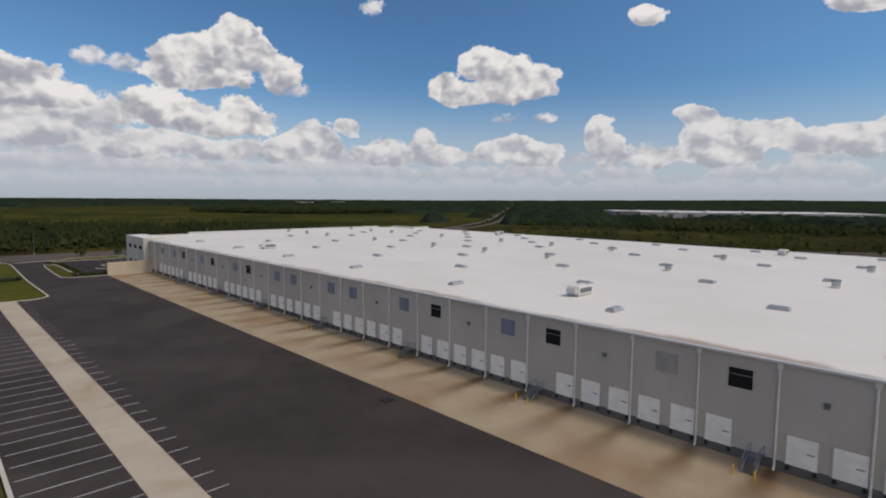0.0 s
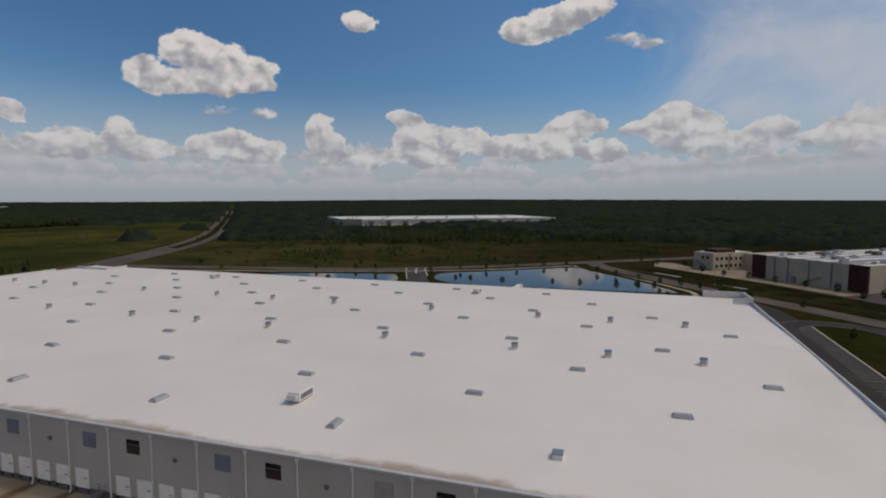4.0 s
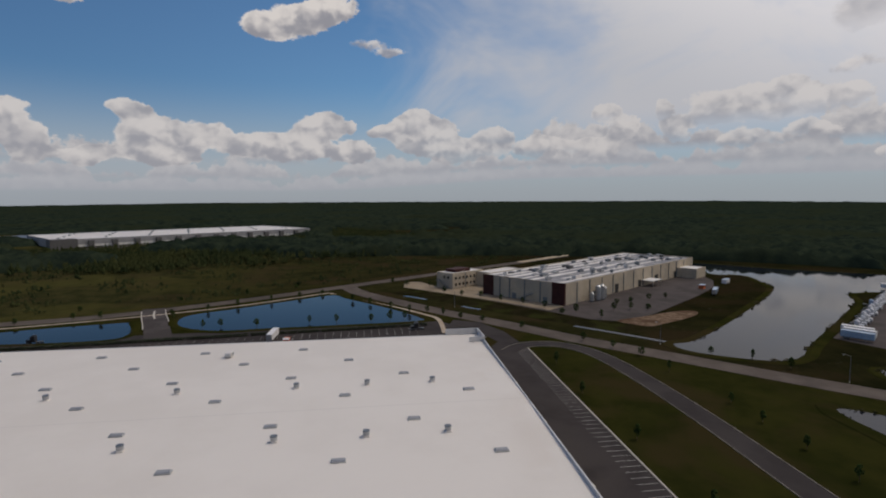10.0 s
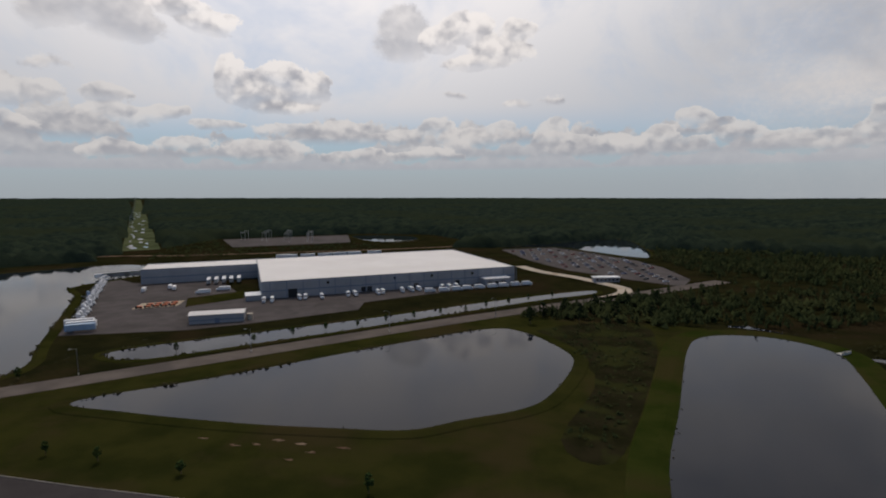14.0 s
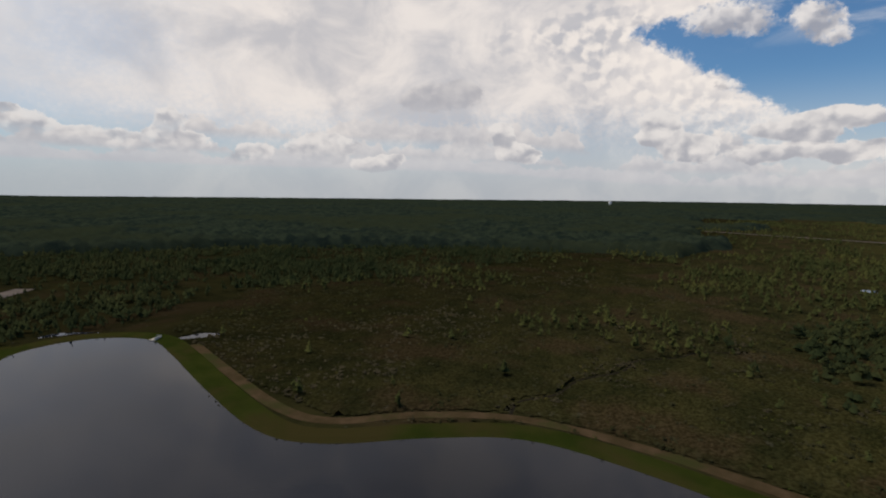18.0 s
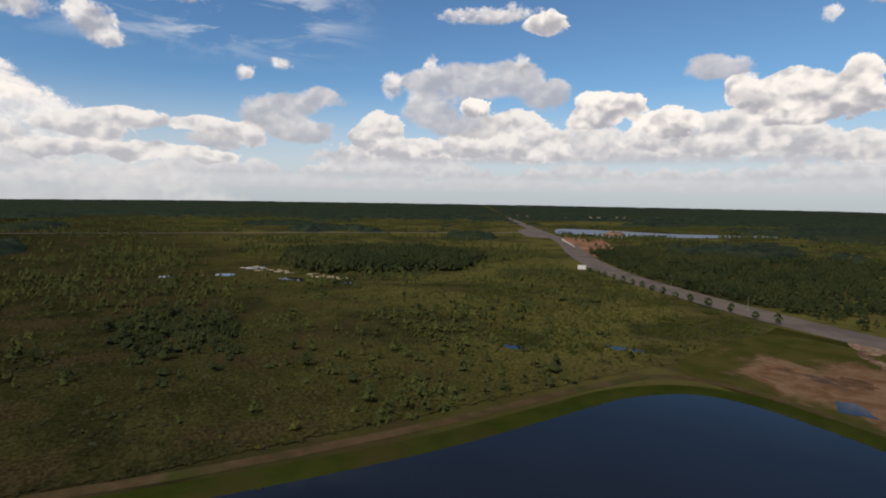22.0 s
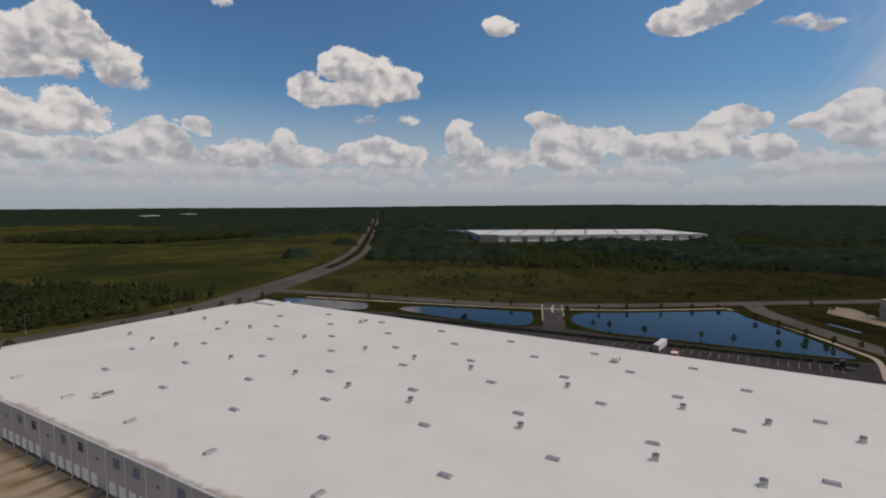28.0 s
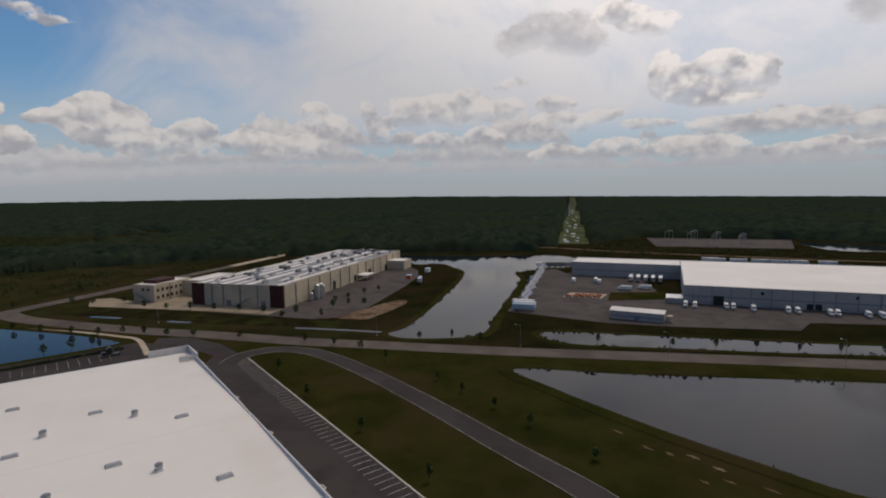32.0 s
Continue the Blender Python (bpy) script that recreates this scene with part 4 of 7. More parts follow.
tagged(sheet("east_lot", [(146, -62), (200, -70), (222, -58), (218, -20), (216, 40), (214, 92), (204, 108), (200, 180), (188, 212), (146, 224)], 0.06, M_ASPH), "dark asphalt trailer park behind the warehouse", "car park", kind="structure")
tagged(sheet("visitor_lot", [(-19, 209), (0, 209), (0, 226), (30, 226), (60, 226), (60, 256), (-19, 256)], 0.07, M_ASPH, clear=True), "asphalt car park in front of the offices", "car park", kind="structure")


def apron_material():
    """Concrete with rust-brown wash marks fanning out below each downpipe."""
    m = bpy.data.materials.new("stained_apron_concrete")
    m.use_nodes = True
    n = Nodes(m.node_tree)
    pos = n.add("ShaderNodeNewGeometry").outputs["Position"]
    s = n.add("ShaderNodeSeparateXYZ")
    n.put(s.inputs[0], pos)
    x, y = s.outputs[0], s.outputs[1]
    out = n.math("MULTIPLY", x, -1.0)
    wob = n.math("MULTIPLY", n.math("SUBTRACT", n.noise(pos, 0.16, 3.0), 0.5), 1.6)
    d = n.math("SUBTRACT", n.math("PINGPONG", n.math("ADD", n.math("ADD", y, wob), 847.1), 4.01), 0.0)
    far = n.math("MULTIPLY_ADD", out, 0.12, 0.8)
    streak = n.ramp(n.math("DIVIDE", d, far), 1.5, 0.1)
    streak = n.math("MULTIPLY", streak, n.ramp(out, 16.0, 0.5, 0.1, 0.95))
    streak = n.math("MULTIPLY", streak, n.ramp(n.noise(pos, 0.055, 2.0), 0.30, 0.55, 0.35, 1.0))
    base = n.mix(n.ramp(n.noise(pos, 0.12, 4.0, 0.55), 0.3, 0.7), (0.325, 0.250, 0.168), (0.385, 0.310, 0.218))
    base = n.mix(n.ramp(n.noise(pos, 0.07, 3.0, 0.5), 0.45, 0.75), base, (0.28, 0.185, 0.105))
    col = n.mix(streak, base, n.mix(n.noise(pos, 0.09, 3.0), (0.085, 0.055, 0.032), (0.185, 0.105, 0.050)))
    col = n.mix(0.12, col, n.mix(n.noise(pos, 3.0, 3.0), (0.6, 0.6, 0.6), (1.4, 1.4, 1.4)), "MULTIPLY")
    b = n.add("ShaderNodeBsdfPrincipled")
    n.put(b.inputs["Base Color"], col)
    b.inputs["Roughness"].default_value, b.inputs["Specular IOR Level"].default_value = 0.85, 0.08
    n.tree.links.new(b.outputs[0], n.add("ShaderNodeOutputMaterial").inputs[0])
    return m


M_REDSOIL = material("red_brown_soil", (0.060, 0.034, 0.020), (0.105, 0.062, 0.040), 0.25, 0.95, 0.0, 2.0, c3=(0.045, 0.036, 0.016), big=0.10, spec=0)
M_APRON = apron_material()
tagged(sheet("dock_apron", [(-15.5, -55), (0, -55), (0, 200), (-14.5, 200)], 0.10, M_APRON), "tan concrete dock apron with brown wash stains", "apron", kind="structure")
tagged(sheet("trailer_strip", [(-49, -40), (-44.8, -40), (-44.8, 160), (-49, 160)], 0.10, M_CONC), "pale concrete landing strip for parked trailers", "concrete strip", kind="structure")


def stripes(name, segments, width, z, label):
    bm = bmesh.new()
    for (x1, y1), (x2, y2) in segments:
        t = Vector((x2 - x1, y2 - y1, 0)).normalized() * width / 2
        s = Vector((-t.y, t.x, 0))
        p, q = Vector((x1, y1, z)), Vector((x2, y2, z))
        bm.faces.new([bm.verts.new(v) for v in (p - s, q - s, q + s, p + s)])
    bmesh.ops.recalc_face_normals(bm, faces=bm.faces)
    ob = part(name, bm, M_LINE)
    if ob.data.polygons[0].normal.z < 0:
        ob.data.flip_normals()
    return tagged(ob, label, "road marking", kind="stuff")


stripes("stall_lines", [((-57.6, 155.5 - 3.66 * k), (-49.1, 155.5 - 3.66 * k)) for k in range(54)], 0.14, 0.066, "white painted trailer stall lines")
stripes("stall_lines", [((-44.7, 155.5 - 3.66 * k), (-42.6, 155.5 - 3.66 * k)) for k in range(54)], 0.14, 0.066, "white painted trailer stall ends")
stripes("stall_lines", [((160 - 2.75 * k, -88 + 0.03 * 2.75 * k), (160 - 2.75 * k, -82.6 + 0.03 * 2.75 * k)) for k in range(58)], 0.13, 0.076, "white painted car stall lines")
stripes("stall_lines", [((150 - 2.75 * k, -70 + 0.03 * 2.75 * k), (150 - 2.75 * k, -65 + 0.03 * 2.75 * k)) for k in range(54)], 0.13, 0.076, "white painted car stall lines")
stripes("stall_lines", [((192 - 0.1 * (3.66 * k - 62), -44 + 3.66 * k), (203 - 0.1 * (3.66 * k - 62), -44 + 3.66 * k)) for k in range(58)], 0.10, 0.066, "white painted trailer stall lines")
stripes("stall_lines", [((-14 + 2.75 * k, 250), (-14 + 2.75 * k, 256)) for k in range(9)], 0.13, 0.076, "white painted visitor stall lines")


def kerb_line(pts, z=0.2):
    return tagged(ribbon("kerb", pts, 0.4, z, M_KERB, 0.25, False), "pale concrete kerb", "kerb", kind="structure")


kerb_line([(-58.2, -54), (-58.2, 60), (-58.2, 158), (-58.1, 160.1), (-56, 160.2), (-43, 160.2), (-40, 160.8), (-37.6, 163.6), (-37.1, 168), (-37.1, 204), (-35.7, 253), (-36.4, 262), (-39, 267.6), (-48, 269), (-150, 272)])
kerb_line([(-14.6, 200.4), (-23, 200.6), (-26.6, 203), (-27.6, 208), (-26.4, 244), (-24.4, 247), (-22.4, 244), (-22.2, 216), (-21, 210), (-14.6, 208.6)])
kerb_line([(-21, 262), (-20, 259), (-8, 259.5), (8, 260)])
kerb_line([(-34, 263), (-30, 264), (-22, 266), (-17, 266), (-14, 269), (-8, 270), (10, 270)])
kerb_line([(-9, 234.4), (-8.6, 230.6), (-3, 229.6), (-1.4, 231), (-1, 236), (-2, 237), (-8, 235.6), (-9, 234.4)])
kerb_line([(-12.5, 226), (-12, 221.6), (-4, 221.4), (-3.4, 226), (-3.2, 229)])
tagged(sheet("grass_island", [(-8.4, 234), (-8, 231), (-3.2, 230.2), (-2, 231.4), (-1.6, 235.6), (-2.4, 236.4)], 0.14, M_MOWN), "small grass island in the visitor car park", "grass island", kind="structure")
tagged(sheet("grass_island", [(-12, 225.6), (-11.6, 222), (-4.4, 221.8), (-3.8, 225.6)], 0.14, M_MOWN), "small grass island beside the offices", "grass island", kind="structure")
tagged(sheet("grass_strip", [(-20, 262), (-19, 259.6), (9, 260.6), (9, 269.4), (-8, 269.4), (-13, 268.4)], 0.12, M_MOWN), "mown grass strip between car park and road", "grass", kind="structure")
tagged(sheet("entrance_path", [(-6.5, 226.2), (-3.8, 226.2), (-2.2, 219), (-2.1, 212), (-4.2, 212), (-4.6, 219)], 0.13, M_CONC), "pale concrete path to the office door", "path", kind="structure")
kerb_line([(0, -83.8), (80, -86.2), (163, -88.7)])
tagged(sheet("grass_island", [(-26.2, 204), (-27, 208), (-25.9, 243), (-24.4, 245.6), (-22.9, 243), (-22.7, 216), (-21.4, 209.6), (-15, 208.2), (-15, 201), (-23, 201)], 0.14, M_MOWN), "green grass island in the drive", "grass island", kind="structure")
tagged(sheet("grass_plot", [(-57.6, 160.6), (-41, 160.6), (-37.6, 165), (-37.5, 204), (-36.2, 253), (-38, 266), (-58, 268)], 0.10, M_MOWN), "bright green mown grass plot", "grass", kind="structure")
tagged(sheet("earth_patch", curve_through([(-205, 268), (-150, 272), (-88, 266), (-60, 240), (-60, 180), (-66, 158), (-84, 150), (-100, 162), (-130, 171), (-170, 171), (-196, 172), (-208, 220)], True, 4), 0.05, M_EARTH), "bare brown earth with thin grass and tracks", "bare earth", kind="structure")


M_TALLGRASS = material("tall_dry_grass", (0.050, 0.046, 0.016), (0.078, 0.066, 0.024), 0.10, 0.95, 0.0, 1.5, c3=(0.044, 0.050, 0.014), big=0.05, spec=0, grain=0.45)
tagged(sheet("tall_grass", [(-58.6, 160), (-58.6, -40), (-74, -40), (-75, 30), (-76, 100), (-78, 126), (-84, 146), (-76, 154), (-64, 161)], 0.045, M_TALLGRASS), "uncut olive-brown grass between pond and yard", "grass", kind="structure")


def ragged_track(pts, widths, seed):
    """A worn track whose edges wander."""
    a, b = ribbon_outline(pts, widths, 10)
    g = np.random.default_rng(seed)
    t = (a - b) / np.linalg.norm(a - b, axis=1)[:, None]
    a, b = a + t * g.normal(0, 0.9, (len(a), 1)), b + t * g.normal(0, 0.9, (len(b), 1))
    return np.concatenate([a, b[::-1]])


tagged(sheet("dirt_track", ragged_track([(-170, 266), (-155, 253), (-140, 238), (-126, 220), (-111, 206), (-97, 191), (-87, 184), (-77, 179), (-70, 176)], (4, 6, 9, 5, 8, 4, 6, 3.5, 2.5), 3), 0.075, M_TRACK), "pale sandy track across the bare earth", "track", kind="structure")
for x0, y0, w0, d0 in ((-83, 153, 8, 9), (-131, 226, 12, 12), (-104, 224, 9, 7), (-152, 214, 10, 8), (-120, 176, 12, 4), (-90, 202, 7, 8)):
    g = np.random.default_rng(int(w0 * 13 + d0))
    a = np.linspace(0, 6.2832, 19)[:-1]
    rim = g.uniform(0.45, 1.1, 18)
    tagged(sheet("bare_patch", curve_through(np.stack([x0 + np.cos(a) * w0 * rim, y0 + np.sin(a) * d0 * rim], 1), True, 3), 0.062, M_REDSOIL), "red-brown bare soil patch", "bare earth", "bare patches", kind="structure")
for k, pts in enumerate(([(-148, 190), (-136, 190), (-131, 182), (-140, 177)], [(-127, 187), (-122, 191), (-119, 183), (-124, 181)], [(-117, 199), (-109, 196), (-102, 192), (-102, 185), (-112, 187)], [(-125, 206), (-119, 209), (-116, 200), (-121, 200)], [(-106, 213), (-101, 212), (-100, 204), (-105, 206)], [(-119, 235), (-112, 234), (-111, 229), (-117, 229)], [(-61.5, 190), (-58.4, 190), (-58.2, 219), (-61, 219)])):
    ragged = curve_through(pts, True, 6)
    mid = ragged.mean(0)
    ragged = mid + (ragged - mid) * np.random.default_rng(k + 30).uniform(0.55, 1.15, (len(ragged), 1))
    tagged(sheet("puddle", curve_through(ragged[::2], True, 3), 0.10, M_WATER, 0.1), "shallow blue rain puddle", "puddle", "puddles on the bare earth")


# ---- the main warehouse ----
RIDGE = 73.0


def roof_z(x):
    return 11.75 + 1.15 * (1 - abs(x - RIDGE) / RIDGE)


def south_y(x):
    return -58.8 - 0.028 * x


warehouse = thing("warehouse", (0, 0, 0), "huge grey dock warehouse with a white membrane roof", "warehouse")
bm = bmesh.new()
xs = [0.35, RIDGE, 145.65]
top = [[bm.verts.new((x, y if y else south_y(x) + 0.3, roof_z(x))) for x in xs] for y in (None, 224)]
low = [[bm.verts.new((v.co.x, v.co.y, v.co.z - 0.3)) for v in row] for row in top]
for k in range(2):
    bm.faces.new((top[0][k], top[0][k + 1], top[1][k + 1], top[1][k]))
    bm.faces.new((low[0][k + 1], low[0][k], low[1][k], low[1][k + 1]))
    for r in (0, 1):
        bm.faces.new((top[r][k], top[r][k + 1], low[r][k + 1], low[r][k]))
bmesh.ops.recalc_face_normals(bm, faces=bm.faces)
part("roof", bm, M_MEMBRANE, warehouse, "white membrane roof with a low ridge")
part("wall", box((0, -58.6, 1.2), (0.35, 202, 11.6)), M_WALL, warehouse, "grey painted dock wall")
part("wall_base", box((-0.03, -58.6, 0), (0.35, 202, 1.2)), M_BASE, warehouse, "dark grey base of the dock wall")
part("wall", box((145.65, -62.5, 0), (146, 224, 11.6)), M_WALL, warehouse)
part("wall", box((0, 224, 0), (146, 224.35, 12.3)), M_WALL, warehouse)
bm = bmesh.new()
for a, b in ((0, RIDGE), (RIDGE, 146)):
    v = [bm.verts.new((x, south_y(x) + d, z)) for x in (a, b) for d in (0, 0.3) for z in (0, 13.1)]
    for f in ((0, 1, 5, 4), (2, 6, 7, 3), (1, 3, 7, 5), (0, 2, 3, 1), (4, 5, 7, 6)):
        bm.faces.new([v[i] for i in f])
bmesh.ops.recalc_face_normals(bm, faces=bm.faces)
part("parapet", bm, M_TRIM, warehouse, "pale metal-capped south wall and parapet")
part("gutter", box((-0.28, -58.6, 11.42), (0.36, 202, 11.74), 0.05), M_TRIM, warehouse, "pale metal gutter along the eaves")
part("gutter", box((145.6, -62, 11.45), (146.2, 224, 11.78), 0.05), M_TRIM, warehouse)
part("tower_roof", box((-1.9, 203, 12.6), (5, 224.2, 12.75)), M_ROOF, warehouse)
part("corner_tower", box((-2, 202.4, 0), (5.2, 224.4, 12.6)), M_CORNER, warehouse, "pale grey rendered office corner")
part("corner_parapet", box((133, -62.95, 13.1), (146.3, -62.5, 14.0)), M_TRIM, warehouse, "raised pale parapet at the corner")
part("corner_parapet", box((145.9, -62.5, 11.8), (146.3, -50, 14.0)), M_TRIM, warehouse)
part("corner_parapet", box((133, -62.5, 12.2), (133.4, -57, 13.9)), M_TRIM, warehouse)
part("parapet", box((22, 223.9, 11.9), (124, 224.5, 12.95)), M_TRIM, warehouse)
part("parapet", box((135, 206, 11.7), (145.9, 206.4, 12.9)), M_TRIM, warehouse)
part("parapet", box((134.6, 206, 11.7), (135, 224, 12.9)), M_TRIM, warehouse)
part("ramp_wall", box((-14.5, 199.8, 0), (0, 200.2, 4.6)), M_CREAM, warehouse, "cream concrete screen wall")
for y0 in (204.5, 211, 217.5):
    for z0 in (1.2, 8.2):
        part("window", box((-2.04, y0, z0), (-1.98, y0 + 3.2, z0 + (2.6 if z0 < 2 else 1.4))), M_DARKGLASS, warehouse)

DS = [-45.1 + 8.02 * k for k in range(31)]
for y in DS:
    bm = tube((-0.14, y, 0.35), (-0.14, y, 11.45), 0.13, 8)
    add_tube(bm, (-0.14, y, 0.45), (-0.42, y, 0.1), 0.13, 8)
    add_box(bm, (-0.3, y - 0.25, 10.9), (0, y + 0.25, 11.4))
    part("downpipe", bm, M_PIPE, warehouse)


M_DOOR = plain("white_door_panels", (0.80, 0.79, 0.77), 0.5)


def dock_door(y):
    d = part("dock_door", box((-0.07, y - 1.38, 1.1), (0.02, y + 1.38, 4.2)), M_DOOR, warehouse)
    for k in range(1, 5):
        part("door_panel", box((-0.085, y - 1.33, 1.13 + 0.61 * (k - 1)), (-0.06, y + 1.33, 1.70 + 0.61 * (k - 1))), M_DOOR, d)
    part("handle", box((-0.13, y - 1.1, 2.62), (-0.08, y - 0.45, 2.74)), M_STEEL, d)
    for s in (-1, 1):
        part("bumper", box((-0.24, y + s * 1.2 - 0.17, 0.55), (-0.03, y + s * 1.2 + 0.17, 1.02), 0.03), M_BLACK, d)
    bm = add_box(box((-0.10, y - 1.52, 1.1), (0.0, y - 1.38, 4.34)), (-0.10, y + 1.38, 1.1), (0.0, y + 1.52, 4.34))
    part("door_frame", add_box(bm, (-0.10, y - 1.38, 4.2), (0.0, y + 1.38, 4.34)), M_WALL, d)


def stairs(y):
    st = thing("dock_stairs", (0, y, 0.1), "grey steel dock stairs with railings", "stairs", "stairs along the dock wall")
    part("landing", box((-1.5, -0.7, 1.12), (-0.03, 0.7, 1.2)), M_STEEL, st)
    for k in range(6):
        part("tread", box((-1.78 - 0.28 * k, -0.6, 1.0 - 0.17 * k), (-1.5 - 0.28 * k, 0.6, 1.05 - 0.17 * k)), M_STEEL, st)
    for s in (-0.64, 0.64):
        bm = tube((-1.5, s, 2.2), (-3.2, s, 1.1), 0.03, 6)
        add_tube(bm, (-0.05, s, 2.2), (-1.5, s, 2.2), 0.03, 6)
        for px, pz, pt in ((-0.1, 1.15, 2.2), (-1.5, 1.15, 2.2), (-2.4, 0.55, 1.62), (-3.2, 0.0, 1.1)):
            add_tube(bm, (px, s, pz), (px, s, pt), 0.03, 6)
        part("railing", bm, M_STEEL, st)
        part("stringer", add_tube(tube((-1.5, s, 1.1), (-3.2, s, 0.05), 0.09, 6), (-1.5, s, 0), (-1.5, s, 1.1), 0.05, 6), M_STEEL, st)
    for s in (-1.0, 1.0):
        b = thing("bollard", (-4.4, y + s, 0.1), "yellow steel bollard beside the dock stairs", "bollard", "bollards at the dock stairs")
        part("post", tube((0, 0, 0), (0, 0, 1.05), 0.09, 10), M_YELLOW, b)
        part("cap", tube((0, 0, 1.05), (0, 0, 1.11), 0.09, 10, 0.04), M_YELLOW, b)


for k in range(-13, 48):
    y = 0.65 + 4.01 * k
    if k % 7 == 6:
        stairs(y)
    else:
        dock_door(y)


M_LOUVRE_GREY = plain("grey_louvre", (0.36, 0.345, 0.335), 0.5, 0.1)


def wall_window(y):
    w = part("window", box((-0.05, y - 1.2, 7.9), (0.02, y + 1.2, 10.05)), M_DARKGLASS, warehouse)
    part("window_bar", box((-0.08, y - 1.2, 9.3), (-0.04, y + 1.2, 9.4)), M_STEEL, w)


def louvre(y):
    mat = M_LOUVRE if y > 20 else M_LOUVRE_GREY
    w = part("louvre", box((-0.05, y - 1.3, 7.75), (0.0, y + 1.3, 10.1)), mat, warehouse)
    for k in range(8):
        part("slat", box((-0.10, y - 1.25, 7.82 + 0.285 * k), (-0.05, y + 1.25, 7.95 + 0.285 * k)), mat, w)


def wall_vent(y):
    part("wall_vent", add_box(box((-0.25, y - 0.25, 7.85), (0.0, y + 0.25, 8.35), 0.03), (-0.35, y - 0.3, 8.31), (0, y + 0.3, 8.39)), M_STEEL, warehouse)


for y in (-49.3, -25.3, -1.3, 22.8, 46.6, 118.8, 142.8, 166.5, 187.5):
    wall_window(y)
for y in (-41, -17, 6.8, 30.9, 55, 71, 79, 95, 103, 127, 151, 175):
    louvre(y)
for y in (-33, -9.2, 14.8, 38.9, 63, 87, 111, 135, 159):
    wall_vent(y)

# things on the roof
BAYS = (181.5, 149, 116.5, 84.5, 51.8, 19, -13.8, -47)
HALF_BAYS = (165, 132.4, 100.2, 68, 35, 2.3, -30.5)


def skew(x, y):
    """The roof's rows run a little askew to the dock wall."""
    return x + 0.006 * (y - 20)


for x0, ys in ((10, BAYS[:6]), (28.2, HALF_BAYS), (46, BAYS), (64.3, HALF_BAYS), (82.2, BAYS), (99.3, HALF_BAYS), (116.2, BAYS[:7]), (131.8, HALF_BAYS[:6])):
    for y in ys:
        s = thing("skylight", (skew(x0, y), y, roof_z(x0)), "low grey domed skylight on the roof", "skylight", "skylights on the roof", turn=90 if x0 == 10 else 0)
        part("curb", box((-0.75, -1.5, -0.05), (0.75, 1.5, 0.28), 0.04), M_GALV, s)
        bm = bmesh.new()
        for i in range(5):
            a = math.pi * i / 4
            for yy in (-1.42, 1.42):
                bm.verts.new((-0.68 * math.cos(a), yy * (0.9 + 0.1 * (i in (0, 4))), 0.28 + 0.34 * math.sin(a)))
        bm.verts.ensure_lookup_table()
        for i in range(4):
            bm.faces.new([bm.verts[j] for j in (2 * i, 2 * i + 1, 2 * i + 3, 2 * i + 2)])
        bm.faces.new([bm.verts[j] for j in (0, 2, 4, 6, 8)]), bm.faces.new([bm.verts[j] for j in (9, 7, 5, 3, 1)])
        part("dome", bm, M_SKYL, s)
hatch = thing("roof_hatch", (9.6, -13.5, roof_z(10)), "small white roof hatch with a pale blue lid", "roof hatch")
part("curb", box((-0.8, -0.7, -0.05), (0.8, 0.7, 0.6), 0.04), M_ROOF, hatch)
part("lid", box((-0.85, -0.75, 0.6), (0.85, 0.75, 0.72), 0.03), M_LOUVRE, hatch)
for x0, ys in ((56.6, (203, 187, 171, 139.2, 107.7, 85.6, 63.4, 31.1, 0.3, -19.3, -37.4)), (90.5, (203, 187, 171.5, 138.8, 107.5, 85.5, 63.2, 30.9, -0.3, -19.6, -38))):
    for y in ys:
        s = thing("roof_fan", (skew(x0, y), y, roof_z(x0)), "round galvanised exhaust fan on the roof", "roof fan", "exhaust fans on the roof")
        part("curb", box((-0.75, -0.75, -0.05), (0.75, 0.75, 0.35), 0.04), M_ROOF, s)
        part("barrel", tube((0, 0, 0.35), (0, 0, 1.25), 0.72, 16), M_GALV, s)
        part("rim", tube((0, 0, 1.22), (0, 0, 1.42), 0.82, 16, 0.74), M_STEEL, s)
for x0, y0, n in ((17, 141, 4.0), (17.5, 29.4, 4.2), (127, 26, 3.2), (129, 140, 3.2)):
    s = thing("roof_unit", (x0, y0, roof_z(x0)), "pale boxy air handling unit on the roof", "air unit", "air units on the roof")
    part("curb", box((-n / 2, -1.0, -0.05), (n / 2, 1.0, 0.3)), M_GALV, s)
    part("body", box((-n / 2 - 0.1, -1.1, 0.3), (n / 2 + 0.1, 1.1, 1.7), 0.06), M_ROOF, s)
    part("hood", box((-n / 2 - 0.9, -0.9, 0.6), (-n / 2 - 0.1, 0.9, 1.5), 0.1), M_TRIM, s)
    part("grille", box((-n / 2 + 0.3, -1.14, 0.6), (n / 2 - 0.3, -1.09, 1.4)), M_STEEL, s)


# ---- the other buildings ----
def oriented(name, at, u, size, label, category):
    """A thing whose own x axis runs along u on plan."""
    return thing(name, (*at, 0), label, category, turn=math.degrees(math.atan2(u[1], u[0])))


M_PANEL = material("pale_panel_wall", (0.30, 0.30, 0.305), (0.34, 0.34, 0.345), 0.1, 0.7, 0.0, 3.0, c3=(0.28, 0.28, 0.285), big=0.05, spec=0.2, grain=0.1)
M_BAND = plain("blue_grey_band", (0.14, 0.17, 0.23), 0.6)
M_RED = material("dark_red_panel", (0.040, 0.013, 0.012), (0.056, 0.018, 0.016), 0.3, 0.7, spec=0.2)
